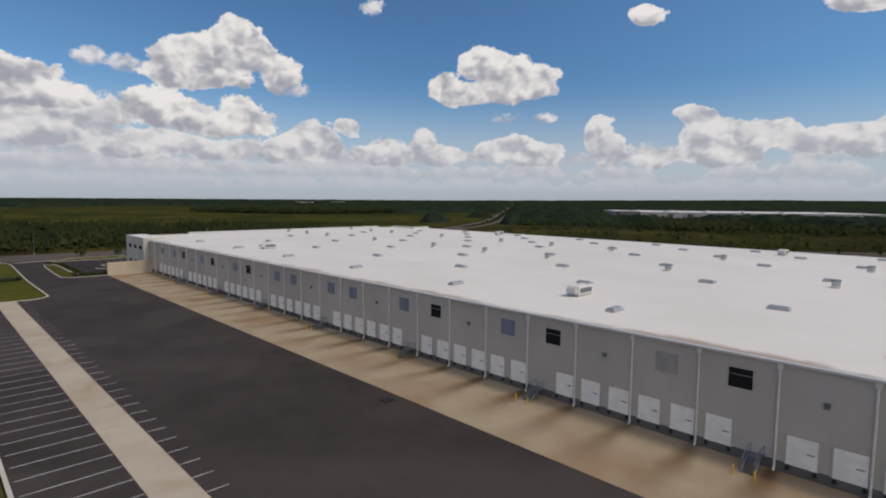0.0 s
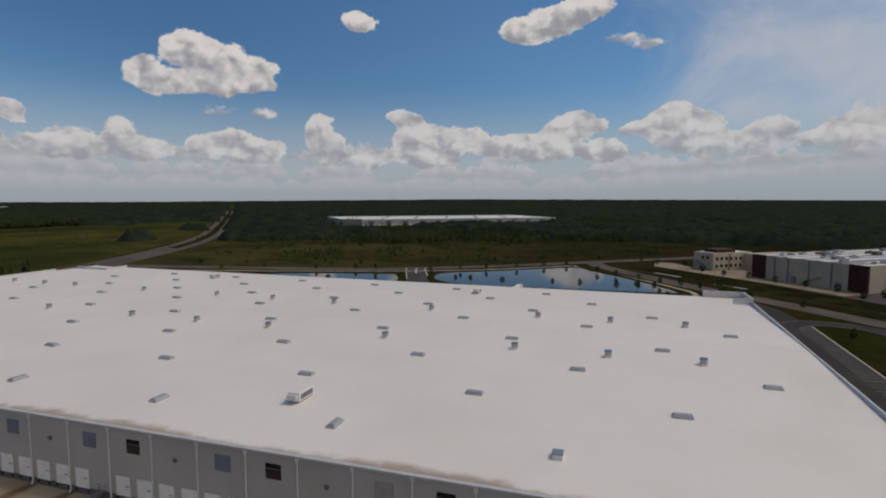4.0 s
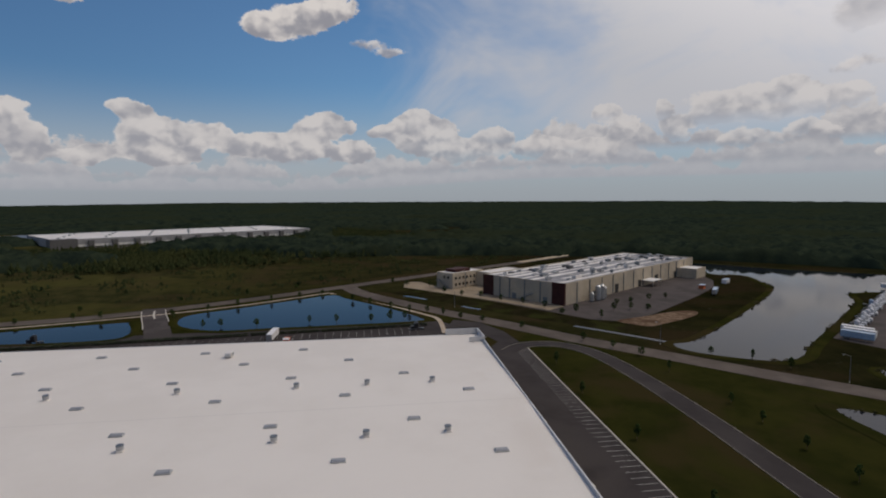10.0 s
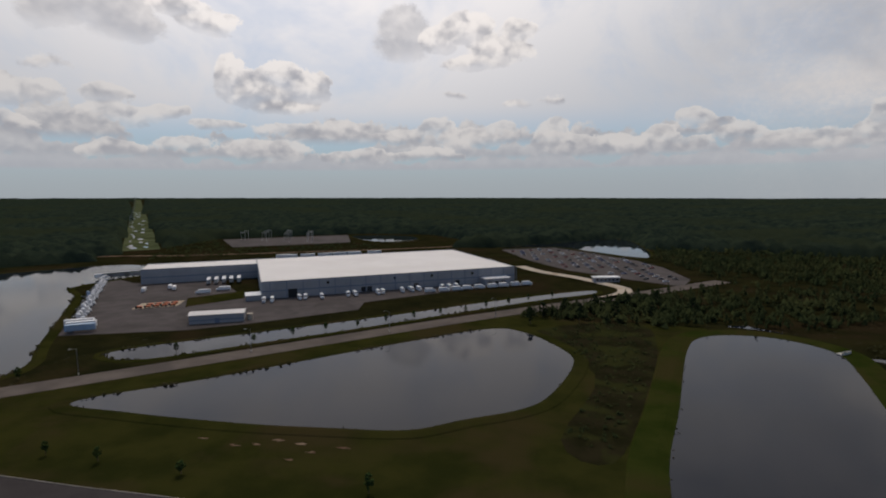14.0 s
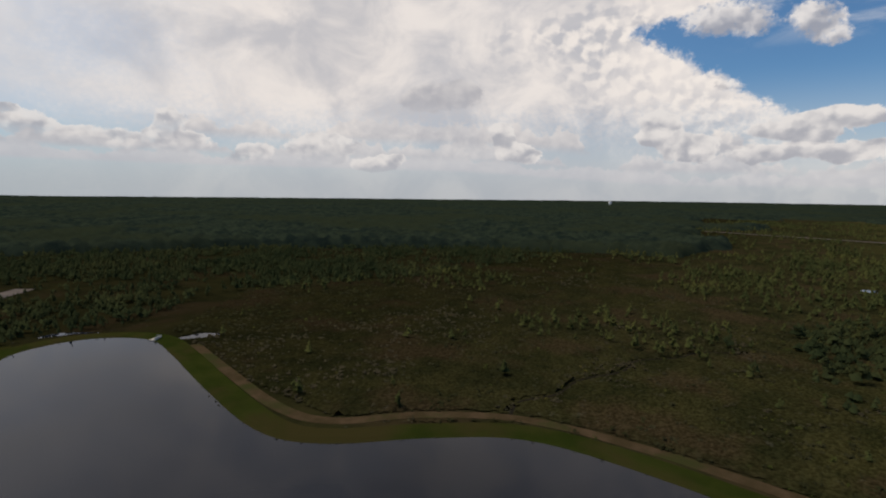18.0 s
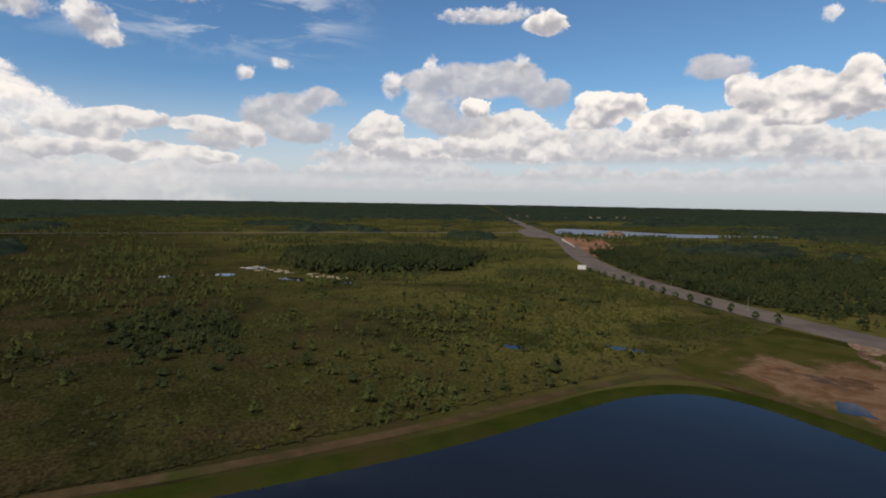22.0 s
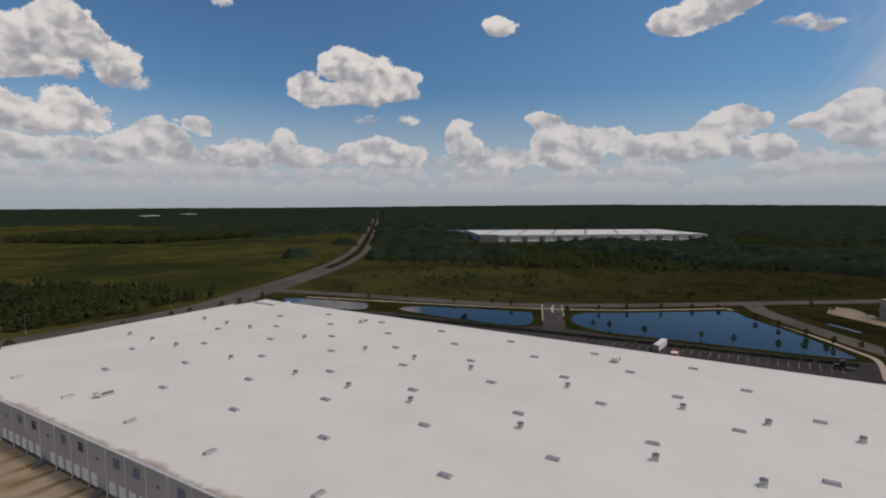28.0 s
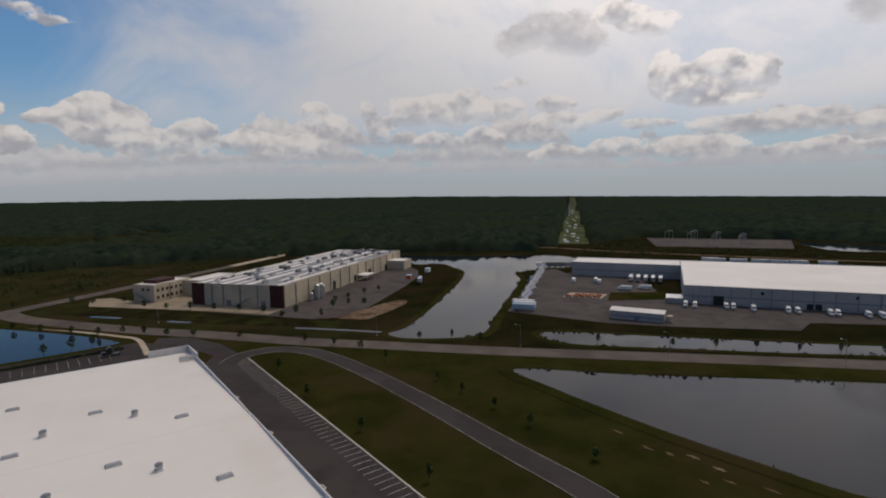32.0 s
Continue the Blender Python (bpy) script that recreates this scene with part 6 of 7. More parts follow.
def thicket():
    """Low closed shrub over the swamp, as one uneven sheet."""
    vs, fs, n = [], [], 0
    outline = np.array(W_SWAMP, float)
    for x0, x1, y0, y1, step in ((-432, -160, -330, 360, 1.5), (-810, -430, -330, 490, 3.2)):
        X, Y = np.meshgrid(np.arange(x0, x1, step), np.arange(y0, y1, step), indexing="ij")
        X, Y = X + rng.uniform(-0.35, 0.35, X.shape) * step, Y + rng.uniform(-0.35, 0.35, X.shape) * step
        on = inside(outline, X, Y)
        on &= free(X.ravel(), Y.ravel()).reshape(X.shape)
        lush = np.clip(value_noise(X, Y, 75, 31) * 2.6 - 0.5 + np.clip((20 - Y) / 120, 0, 1), 0.12, 1)
        Z = 0.10 + lush * (0.25 + 0.9 * value_noise(X, Y, 11, 41) * value_noise(X, Y, 4.5, 42) + 0.75 * rng.random(X.shape) ** 2.5)
        near_edge = on & ~(np.roll(on, 2, 0) & np.roll(on, -2, 0) & np.roll(on, 2, 1) & np.roll(on, -2, 1))
        Z = np.where(near_edge, 0.06 + 0.35 * (Z - 0.1), Z)
        Z[~on] = -0.3
        idx = np.arange(X.size).reshape(X.shape)
        quad = np.stack([idx[:-1, :-1], idx[1:, :-1], idx[1:, 1:], idx[:-1, 1:]], -1).reshape(-1, 4)
        quad = quad[on.ravel()[quad].all(1)]
        vs.append(np.stack([X, Y, Z], -1).reshape(-1, 3)), fs.append(quad + n)
        n += X.size
    v, f = np.concatenate(vs), np.concatenate(fs)
    used, f = np.unique(f, return_inverse=True)
    v, f = v[used], f.reshape(-1, 4)
    me = bpy.data.meshes.new("swamp_thicket")
    me.vertices.add(len(v)), me.loops.add(f.size), me.polygons.add(len(f))
    me.vertices.foreach_set("co", v.astype(np.float32).ravel())
    me.loops.foreach_set("vertex_index", f.astype(np.int32).ravel())
    me.polygons.foreach_set("loop_start", np.arange(0, f.size, 4, dtype=np.int32))
    me.polygons.foreach_set("use_smooth", np.ones(len(f), bool))
    me.update(calc_edges=True)
    me.materials.append(M_THICKET)
    tagged(new("swamp_thicket", me), "low olive and rust thicket over the swamp", "thicket", kind="stuff")


thicket()
x, y = field(W_SWAMP, 2.2, near)
green = rng.random(len(x)) < np.clip((y + 60) / 200, 0.05, 0.75)
size = 0.7 + 1.6 * rng.random(len(x)) ** 2
scatter("swamp_shrubs", x[~green], y[~green], size[~green], BUSHES, M_SHRUB, "olive and brown swamp shrubs", "shrubs", 1.25)
scatter("green_shrubs", x[green], y[green], size[green], BUSHES, M_GREENBUSH, "light green shrubs and saplings", "shrubs", 1.1)
x, y = field([(-200, 165), (-200, 20), (-420, 10), (-560, 120), (-600, 420), (-420, 345), (-230, 262), (-185, 225)], 3.0, lambda x, y: np.clip(value_noise(x, y, 30, 81) * 2.0 - 0.75, 0.02, 1) * np.clip(value_noise(x, y, 8, 82) * 1.8 - 0.2, 0.1, 1))
scatter("sapling_scrub", x, y, 1.2 + 2.6 * rng.random(len(x)) ** 1.8, BUSHES + PINES, M_WESTPINE, "clumps of green saplings in the scrub", "shrubs", 1.25)
x, y = field([(-64, -276), (-87, -289), (-110, -291), (-110, -248), (-91, -185), (-79, -149), (-70, -163), (-84, -214)], 2.6, None, True)
scatter("strip_shrubs", x, y, 0.4 + 1.2 * rng.random(len(x)) ** 2, BUSHES, M_PINE, "low brown shrubs between the two ponds", "shrubs", 1.3)
x, y = field([(-54, -300), (-60, -334), (-94, -342), (-132, -374), (-150, -320), (-124, -284), (-108, -290), (-88, -292)], 3.0, lambda x, y: np.clip(value_noise(x, y, 16, 91) * 2.2 - 0.3, 0.15, 1), True)
road_gap = np.abs((x + 30) * 0.64 - (y + 295) * 0.77) > 9
scatter("pond_end_thicket", x[road_gap], y[road_gap], 2.0 + 5.0 * rng.random(int(road_gap.sum())) ** 1.4, BUSHES + PINES, M_PINE, "dark thicket at the end of the ponds", "shrubs", 1.2)
x, y = field([(-405, -25), (-430, 16), (-375, 38), (-285, 22), (-262, -8), (-312, -24)], 3.2, lambda x, y: np.clip(value_noise(x, y, 20, 95) * 2.4 - 0.5, 0.08, 1))
scatter("dark_scrub", x, y, 2.0 + 4.0 * rng.random(len(x)) ** 1.6, BUSHES + PINES, M_PINE, "dark tall shrubs in the swamp", "shrubs", 1.2)
x, y = field([(330, -490), (390, -560), (400, -735), (300, -600), (180, -680), (90, -640), (210, -575)], 9.0)
scatter("levee_shrubs", x, y, rng.uniform(1.5, 4.0, len(x)), BUSHES, M_PINE, "low green trees before the substation", "shrubs", 1.2)
shore_x, shore_y = [], []
for line in SHORES:
    for p, q in zip(line, np.roll(line, -1, 0)):
        n = int(np.linalg.norm(q - p) * 0.8)
        if n and np.hypot(*(p + 60)) < 700:
            s = rng.random((n, 1))
            at = p + (q - p) * s + rng.normal(0, 0.55, (n, 2))
            at = at[rng.random(n) < np.clip(value_noise(at[:, 0], at[:, 1], 9, 17) * 2.4 - 0.7, 0.04, 1)]
            shore_x.append(at[:, 0]), shore_y.append(at[:, 1])
x, y = np.concatenate(shore_x), np.concatenate(shore_y)
scatter("shore_weeds", x, y, rng.uniform(0.2, 0.6, len(x)) * np.where((y < -165) & (x > -40), 2.8, 1.0), BUSHES, M_SHRUB, "olive weeds along the water's edge", "weeds", 1.2)
x, y = field([(-206, 180), (-200, 235), (-186, 256), (-260, 296), (-420, 350), (-430, 240), (-330, 150), (-240, 130)], 2.7, lambda x, y: np.clip(value_noise(x, y, 18, 51) * 2.6 - 0.6, 0.08, 1))
scatter("roadside_shrubs", x, y, 0.9 + 1.9 * rng.random(len(x)) ** 1.6, BUSHES, M_GREENBUSH, "dense green shrubs between swamp and road", "shrubs", 1.2)
x, y = np.array([-361.0, -304, -338, -313, -338, -389, -291, -265, -239, -214, -323, -285, -350, -328, -320, -372, -300, -345]), np.array([-25.0, -15, -3, 4, 19, 4, 45, 43, 50, 124, -49, -36, -12, -18, 12, -10, -4, 8])
scatter("swamp_pines", x, y, rng.uniform(6.5, 10, len(x)), PINES, M_PINE, "group of dark pines in the swamp", "trees", 1.7)
x, y = field(W_SWAMP, 8.0, lambda x, y: np.clip(value_noise(x, y, 80, 6) * 3.2 - 1.5, 0.03, 1))
scatter("swamp_trees", x, y, rng.uniform(3.5, 7.5, len(x)), PINES, M_WESTPINE, "scattered small trees in the swamp", "trees", 1.35)

x, y = field([(318, 1064), (415, 850), (556, 829), (640, 836), (800, 930), (760, 1120), (480, 1180)], 5.5)
scatter("forest_strip", x, y, rng.uniform(8, 13, len(x)), PINES, M_PINE, "dark dense strip of forest beyond the meadow", "woods", 1.7)
W_FAR = [(-1500, -900), (-700, -260), (-480, -60), (-420, 150), (-560, 420), (-760, 560), (-1400, 1000), (-1900, 300)]
x, y = field(W_FAR, 11.0, lambda x, y: np.clip(value_noise(x, y, 70, 11) * 2.6 - 0.9, 0.05, 1))
scatter("west_woods", x, y, rng.uniform(5, 10, len(x)), PINES, M_WESTPINE, "clumps of trees over the western scrub", "woods", 1.4)
x, y = field([(-512, 125), (-606, 118), (-690, 160), (-670, 310), (-545, 330), (-480, 250)], 4.2)
scatter("dark_copse", x, y, rng.uniform(8, 15, len(x)), PINES, M_PINE, "dark dense copse in the western scrub", "woods", 1.5)


def far_canopy():
    """The closed forest beyond about 700 metres, as one uneven sheet of crowns."""
    n_a, radii = 720, []
    r = 620.0
    while r < 4850:
        radii.append(r)
        r *= 1.0105
    a = np.radians(np.arange(n_a) * 360 / n_a)
    R, A = np.meshgrid(radii, a, indexing="ij")
    X, Y = -60 + R * np.sin(A), -20 + R * np.cos(A)
    deg = np.degrees(A)
    wood = value_noise(X, Y, 170, 8) * 0.6 + value_noise(X, Y, 60, 9) * 0.4
    west = np.clip(np.minimum(deg - 232, 332 - deg) / 10, 0, 1) * np.clip((2300 - R) / 500, 0, 1)
    south = np.clip((np.minimum(deg - 100, 262 - deg)) / 8, 0, 1)
    meadow = np.clip(1 - np.abs((deg + 180) % 360 - 180 - 17) / 26, 0, 1) * np.clip((2100 - R) / 300, 0, 1)
    need = np.interp(R, [600, 1100, 1800, 2600], [0.62, 0.50, 0.34, 0.12]) - 0.6 * south + 0.45 * meadow + 0.22 * west
    on = (wood > need) & free(X.ravel(), Y.ravel()).reshape(X.shape)
    on[:2] = False
    on &= ~inside(OPENING, X, Y)
    rise = land(R, deg)
    Z = rise + 4 + 4 * value_noise(X, Y, 40, 10) + np.interp(R, [600, 2200, 4800], [8.0, 6.0, 2.0]) * rng.random(X.shape) ** 1.3
    soft = on.astype(float)
    for _ in range(2):
        soft = (soft + np.roll(soft, 1, 1) + np.roll(soft, -1, 1)) / 3
        soft[1:-1] = (soft[1:-1] + soft[:-2] + soft[2:]) / 3
    Z = np.where(on, rise + (Z - rise) * np.clip(soft * 1.25, 0.35, 1), -1.0)
    idx = np.arange(X.size).reshape(X.shape)
    quad = np.stack([idx[:-1, :], np.roll(idx, -1, 1)[:-1, :], np.roll(idx, -1, 1)[1:, :], idx[1:, :]], -1).reshape(-1, 4)
    quad = quad[on.ravel()[quad].any(1)][:, ::-1]
    me = bpy.data.meshes.new("far_forest")
    co = np.stack([X, Y, Z], -1).reshape(-1, 3).astype(np.float32)
    me.vertices.add(len(co)), me.loops.add(quad.size), me.polygons.add(len(quad))
    me.vertices.foreach_set("co", co.ravel())
    me.loops.foreach_set("vertex_index", quad.astype(np.int32).ravel())
    me.polygons.foreach_set("loop_start", np.arange(0, quad.size, 4, dtype=np.int32))
    me.update(calc_edges=True)
    me.materials.append(M_CANOPY)
    tagged(new("far_forest", me), "dark closed forest reaching to the horizon", "forest", kind="stuff")


far_canopy()
x, y = field([(180, 345), (330, 390), (560, 540), (900, 800), (620, 820), (410, 840), (300, 1050), (60, 1000), (-60, 620), (50, 515), (145, 470)], 8.0, lambda x, y: np.clip(value_noise(x, y, 45, 71) * 2.4 - 0.9, 0.04, 0.9))
scatter("meadow_shrubs", x, y, 0.8 + 2.2 * rng.random(len(x)) ** 2, BUSHES, M_WESTPINE, "low olive shrubs scattered over the meadow", "shrubs", 1.2)


# ---- vehicles ----
M_TYRE = plain("tyre_rubber", (0.02, 0.02, 0.02), 0.85)
M_BLUEV = plain("pale_blue_paint", (0.30, 0.40, 0.52), 0.4)
M_ORANGE = plain("orange_paint", (0.50, 0.11, 0.03), 0.5)
M_CARS = [plain("car_" + n, c, 0.3) for n, c in (("white", (0.6, 0.6, 0.6)), ("silver", (0.33, 0.34, 0.35)), ("black", (0.02, 0.02, 0.022)), ("red", (0.22, 0.02, 0.02)), ("blue", (0.04, 0.07, 0.18)), ("grey", (0.12, 0.12, 0.13)))]


def wheel(owner, x, y, r=0.5, w=0.28, z=None):
    t = part("wheel", tube((x, y - w / 2, r), (x, y + w / 2, r), r, 12), M_TYRE, owner)
    part("rim", tube((x, y - w / 2 - 0.01, r), (x, y + w / 2 + 0.01, r), r * 0.5, 8), M_GALV, t)


def trailer(at, turn, label, mat=None, n=14.0):
    v = thing("box_trailer", at, label, "trailer", "trailers", turn=turn)
    part("box", box((0, -1.28, 1.2), (n, 1.28, 4.05), 0.04), mat or M_WHITE, v)
    part("chassis", box((0.4, -0.5, 0.85), (n - 0.6, 0.5, 1.2)), M_STEEL, v)
    for k in range(1, 9):
        part("side_post", box((n * k / 9 - 0.05, -1.31, 1.25), (n * k / 9 + 0.05, -1.27, 4.0)), M_GALV, v)
    for x0 in (1.6, 2.9):
        for s in (-0.95, 0.95):
            wheel(v, x0, s)
    for s in (-0.8, 0.8):
        part("landing_leg", box((n - 3.2, s - 0.08, 0), (n - 3.0, s + 0.08, 0.9)), M_STEEL, v)
    part("rear_door", box((-0.04, -1.2, 1.3), (0, 1.2, 3.95)), M_GALV, v)
    return v


def tractor(at, turn, mat, label):
    v = thing("truck_tractor", at, label, "truck", "trucks parked in the depot yard", turn=turn)
    part("chassis", box((0, -0.45, 0.6), (6.6, 0.45, 0.95)), M_STEEL, v)
    bm = box((3.0, -1.2, 0.95), (5.0, 1.2, 3.4), 0.15)
    part("cab", bm, mat, v)
    part("bonnet", box((5.0, -1.0, 0.8), (6.8, 1.0, 1.95), 0.2), mat, v)
    part("windscreen", box((4.98, -1.0, 2.1), (5.03, 1.0, 2.95)), M_DARKGLASS, v)
    part("deflector", box((3.1, -1.1, 3.4), (4.4, 1.1, 3.9), 0.2), mat, v)
    part("bumper", box((6.75, -1.15, 0.45), (6.95, 1.15, 0.85), 0.04), M_GALV, v)
    for x0 in (0.9, 2.2, 5.9):
        for s in (-1.0, 1.0):
            wheel(v, x0, s)
    return v


def van(at, turn, mat, label, n=7.2):
    v = thing("delivery_van", at, label, "van", "vans parked in the depot yard", turn=turn)
    part("body", box((0, -1.05, 0.55), (n - 1.6, 1.05, 2.95), 0.12), mat, v)
    part("cab", box((n - 1.6, -1.0, 0.5), (n, 1.0, 1.9), 0.25), mat, v)
    part("windscreen", box((n - 1.62, -0.9, 1.85), (n - 1.3, 0.9, 2.55), 0.05), M_DARKGLASS, v)
    part("bumper", box((n - 0.06, -0.95, 0.4), (n + 0.08, 0.95, 0.65)), M_STEEL, v)
    for x0 in (1.4, n - 1.3):
        for s in (-0.92, 0.92):
            wheel(v, x0, s, 0.38, 0.24)
    return v


def car(at, turn, mat, label):
    v = thing("parked_car", at, label, "car", "cars in the car park", turn=turn)
    part("body", box((-2.2, -0.9, 0.3), (2.2, 0.9, 0.95), 0.14), mat, v)
    bm = bmesh.new()
    for z, a, b, w in ((0.93, -1.6, 1.1, 0.82), (1.45, -1.1, 0.4, 0.66)):
        for x0, y0 in ((a, -w), (b, -w), (b, w), (a, w)):
            bm.verts.new((x0, y0, z))
    bm.verts.ensure_lookup_table()
    for f in ((0, 1, 5, 4), (1, 2, 6, 5), (2, 3, 7, 6), (3, 0, 4, 7)):
        bm.faces.new([bm.verts[i] for i in f])
    part("windows", bm, M_DARKGLASS, v)
    part("roof", box((-1.1, -0.67, 1.44), (0.4, 0.67, 1.5), 0.02), mat, v)
    for x0 in (-1.35, 1.35):
        for s in (-0.82, 0.82):
            wheel(v, x0, s, 0.32, 0.2)
    return v


rr = random.Random(9)
first = tractor((177, -258, 0.06), -142, M_WHITE, "white tractor unit parked at the yard edge")
for k in range(1, 22):
    s = k / 21
    copy_thing(first, pose(177 + 92 * s + rr.uniform(-1.2, 1.2), -258 - 120 * s, 0.06, 0, 0, -142 + rr.uniform(-5, 5)))
blue = tractor((224.5, -315.5, 0.06), -140, M_BLUEV, "pale blue tractor unit parked at the yard edge")
for k, (x0, y0) in enumerate(((158, -245), (163, -249), (154, -240))):
    trailer((x0 + 4, y0 + 4, 0.06), -148, "white box trailer at the yard edge", M_BLUEV if k == 2 else None, 12.5)
for k in range(6):
    trailer((264 - 3.4 * k, -390 - 3.4 * k, 0.06), 45, "white box trailer behind the depot yard")
for k in range(5):
    trailer((170 - 4.4 * k, -368 - 2.6 * k, 0.06), -60, "white box trailer at the depot dock")
for k, (x0, y0) in enumerate(((150, -340), (143, -352), (196, -335), (186, -348), (180, -344))):
    van((x0, y0, 0.06), 30 if k < 2 else -60, M_WHITE, "white box truck in the depot yard", 9.0)
for x0, y0 in ((101, -320), (97, -322), (84, -331), (81, -333), (72, -336), (58, -345), (54, -347), (41, -354), (38, -356), (27, -363), (22, -366), (18, -369), (3, -377), (-1, -379), (-6, -383)):
    van((x0 + rr.uniform(-0.5, 0.5), y0, 0.06), 118 + rr.uniform(-4, 4), M_WHITE, "white delivery van beside the depot wall")
for k in range(9):
    van((10 - 7.6 * k + rr.uniform(-1, 1), -359 - 4.4 * k, 0.06), 208 + rr.uniform(-3, 3), M_WHITE, "white delivery van at the yard kerb")
for k in range(9):
    x0, y0 = 163 - 3.6 * (k % 5) - 1.0 * (k // 5), -291 - 2.4 * (k % 5) - 8 * (k // 5)
    c = thing("dumper_cart", (x0, y0, 0.06), "dark orange site cart on the depot yard", "cart", "carts on the depot yard", turn=20)
    part("tub", box((-1.4, -0.9, 0.6), (1.2, 0.9, 1.5), 0.15), M_ORANGE, c)
    part("engine", box((1.2, -0.7, 0.5), (2.2, 0.7, 1.3), 0.1), M_BLACK, c)
    for s in (-0.8, 0.8):
        wheel(c, -0.8, s, 0.45, 0.3), wheel(c, 1.5, s, 0.45, 0.3)
tagged(sheet("sand_patch", [(166, -288), (146, -300), (152, -316), (172, -304)], 0.09, M_SAND), "pale sand patch in the depot yard", "sand", kind="structure")
tagged(sheet("depot_lawn", [(155, -323), (132, -351), (119, -327), (139, -298)], 0.10, M_LAWN), "dark grass plot in the depot yard", "grass", kind="structure")
for k in range(280):
    row, col = k // 20, k % 20
    if rr.random() < 0.3:
        continue
    p = Vector((-30 - 10 * row + 1.0 * col, -420 - 11.5 * col, 0.07))
    if inside([(-26, -615), (-78, -640), (-146, -538), (-160, -495), (-164, -436), (-156, -410), (-128, -434), (-90, -474), (-60, -530)], np.array([p.x]), np.array([p.y]))[0]:
        n = rr.randrange(6)
        car(tuple(p), rr.choice((0, 180)) + 20, M_CARS[n], ("white", "silver", "black", "dark red", "dark blue", "grey")[n] + " car parked in the depot car park")
gate = thing("gatehouse", (-109, -418, 0.06), "long white gatehouse by the car park", "gatehouse", turn=10)
part("wall", box((-9, -3, 0), (9, 3, 3.2)), M_PANEL, gate)
part("roof", box((-9.6, -3.6, 3.2), (9.6, 3.6, 3.6)), M_WHITE, gate)
for k in range(6):
    part("window", box((-8.2 + 2.8 * k, 2.98, 1.0), (-6.4 + 2.8 * k, 3.05, 2.4)), M_DARKGLASS, gate)
tagged(ribbon("depot_drive", [(-46, -492), (-63, -462), (-88, -436), (-106, -411), (-117, -390), (-113, -371), (-96, -350)], 9, 0.09, M_CONC), "pale concrete drive to the depot car park", "drive", kind="structure")

for x0 in (26, 43, 60, 75, 90, 111, 20):
    p = depot.matrix_basis @ Vector((x0, 208 + (4 if x0 == 20 else 0), 0.06))
    trailer(tuple(p), 210, "white box trailer on the track behind the depot")

# trailer park behind the main warehouse
trailer((189, 24, 0.06), -4, "lone white trailer in the trailer park")
skip = thing("skip_container", (187, 16.5, 0.06), "orange steel waste container beside the trailer", "container")
part("tub", box((-1.2, -1.6, 0.1), (4.2, 1.0, 2.2), 0.08), M_ORANGE, skip)
part("lid", box((-1.25, -1.65, 2.2), (2.0, 1.05, 2.35)), M_WHITE, skip)
for x0, y0 in ((206, 126), (205, -48)):
    tractor((x0, y0, 0.06), 90, M_CARS[2], "dark yard tractor beside the trailer park")
cab = trailer((268, -248, 0.06), -40, "pale blue trailer beside the factory", M_BLUEV)
for x0, y0, w in ((318, -292, 9), (296, -258, 5)):
    h = thing("site_cabin", (x0, y0, 0.05), "small pale site cabin by the lake", "cabin", turn=-50)
    part("wall", box((-w / 2, -1.6, 0), (w / 2, 1.6, 2.7)), M_WHITE if w > 6 else M_ORANGE, h)
    part("roof", box((-w / 2 - 0.2, -1.8, 2.7), (w / 2 + 0.2, 1.8, 2.95)), M_BLUEV, h)
tagged(sheet("sand_bank", curve_through([(209, -152), (200, -154), (193, -162), (198, -172), (206, -188), (218, -204), (226, -204), (224, -190), (216, -172)], True, 4), 0.09, M_TRACK), "pale sandy ground beside the factory yard", "sand", kind="structure")
tagged(ribbon("sandy_track", [(480, -176), (558, -272), (600, -322), (646, -368), (690, -442)], 10, 0.10, M_SAND), "pale sandy track at the wood's edge", "track", kind="structure")

# ---- young trees, each its own ----
M_HEDGE = material("hedge_leaves", (0.014, 0.022, 0.008), (0.026, 0.036, 0.013), 0.6, 0.9, 0.0, 4.0, island=0.4)


def tree(at, h, label, group, seed, crown_mat, w=0.30, low=0.28):
    """A tapered trunk with limbs and a crown of many small clumps."""
    g = np.random.default_rng(seed)
    t = thing("young_tree", at, label, "tree", group)
    bm = tube((0, 0, 0), (0.02 * h, 0, 0.62 * h), 0.022 * h, 7, 0.008 * h)
    for k in range(4):
        a, z = k * 1.7 + g.uniform(0, 1), (0.32 + 0.09 * k) * h
        add_tube(bm, (0, 0, z), (math.cos(a) * 0.2 * h, math.sin(a) * 0.2 * h, z + 0.16 * h), 0.008 * h, 5, 0.003 * h)
    part("trunk", bm, M_BARK, t)
    bm = bmesh.new()
    for k in range(64):
        z = low + (0.98 - low) * g.random() ** 0.85
        reach = w * math.sin(math.pi * min(0.97, max(0.12, (z - low + 0.08) / (1.08 - low)))) ** 0.7
        a, r = g.uniform(0, 6.28), reach * g.random() ** 0.5
        s = g.uniform(0.040, 0.085) * (1.35 if w >= 0.4 else 1.1)
        m = Matrix.Translation((math.cos(a) * r * h, math.sin(a) * r * h, z * h)) @ Euler(g.uniform(0, 3, 3)).to_matrix().to_4x4() @ Matrix.Diagonal((s * h, s * h * 0.8, s * h * 0.55, 1))
        bmesh.ops.create_icosphere(bm, subdivisions=1, radius=1.0, matrix=m)
    for v in bm.verts:
        v.co += Vector(g.normal(0, 0.012 * h, 3))
    part("crown", bm, crown_mat, t)
    return t


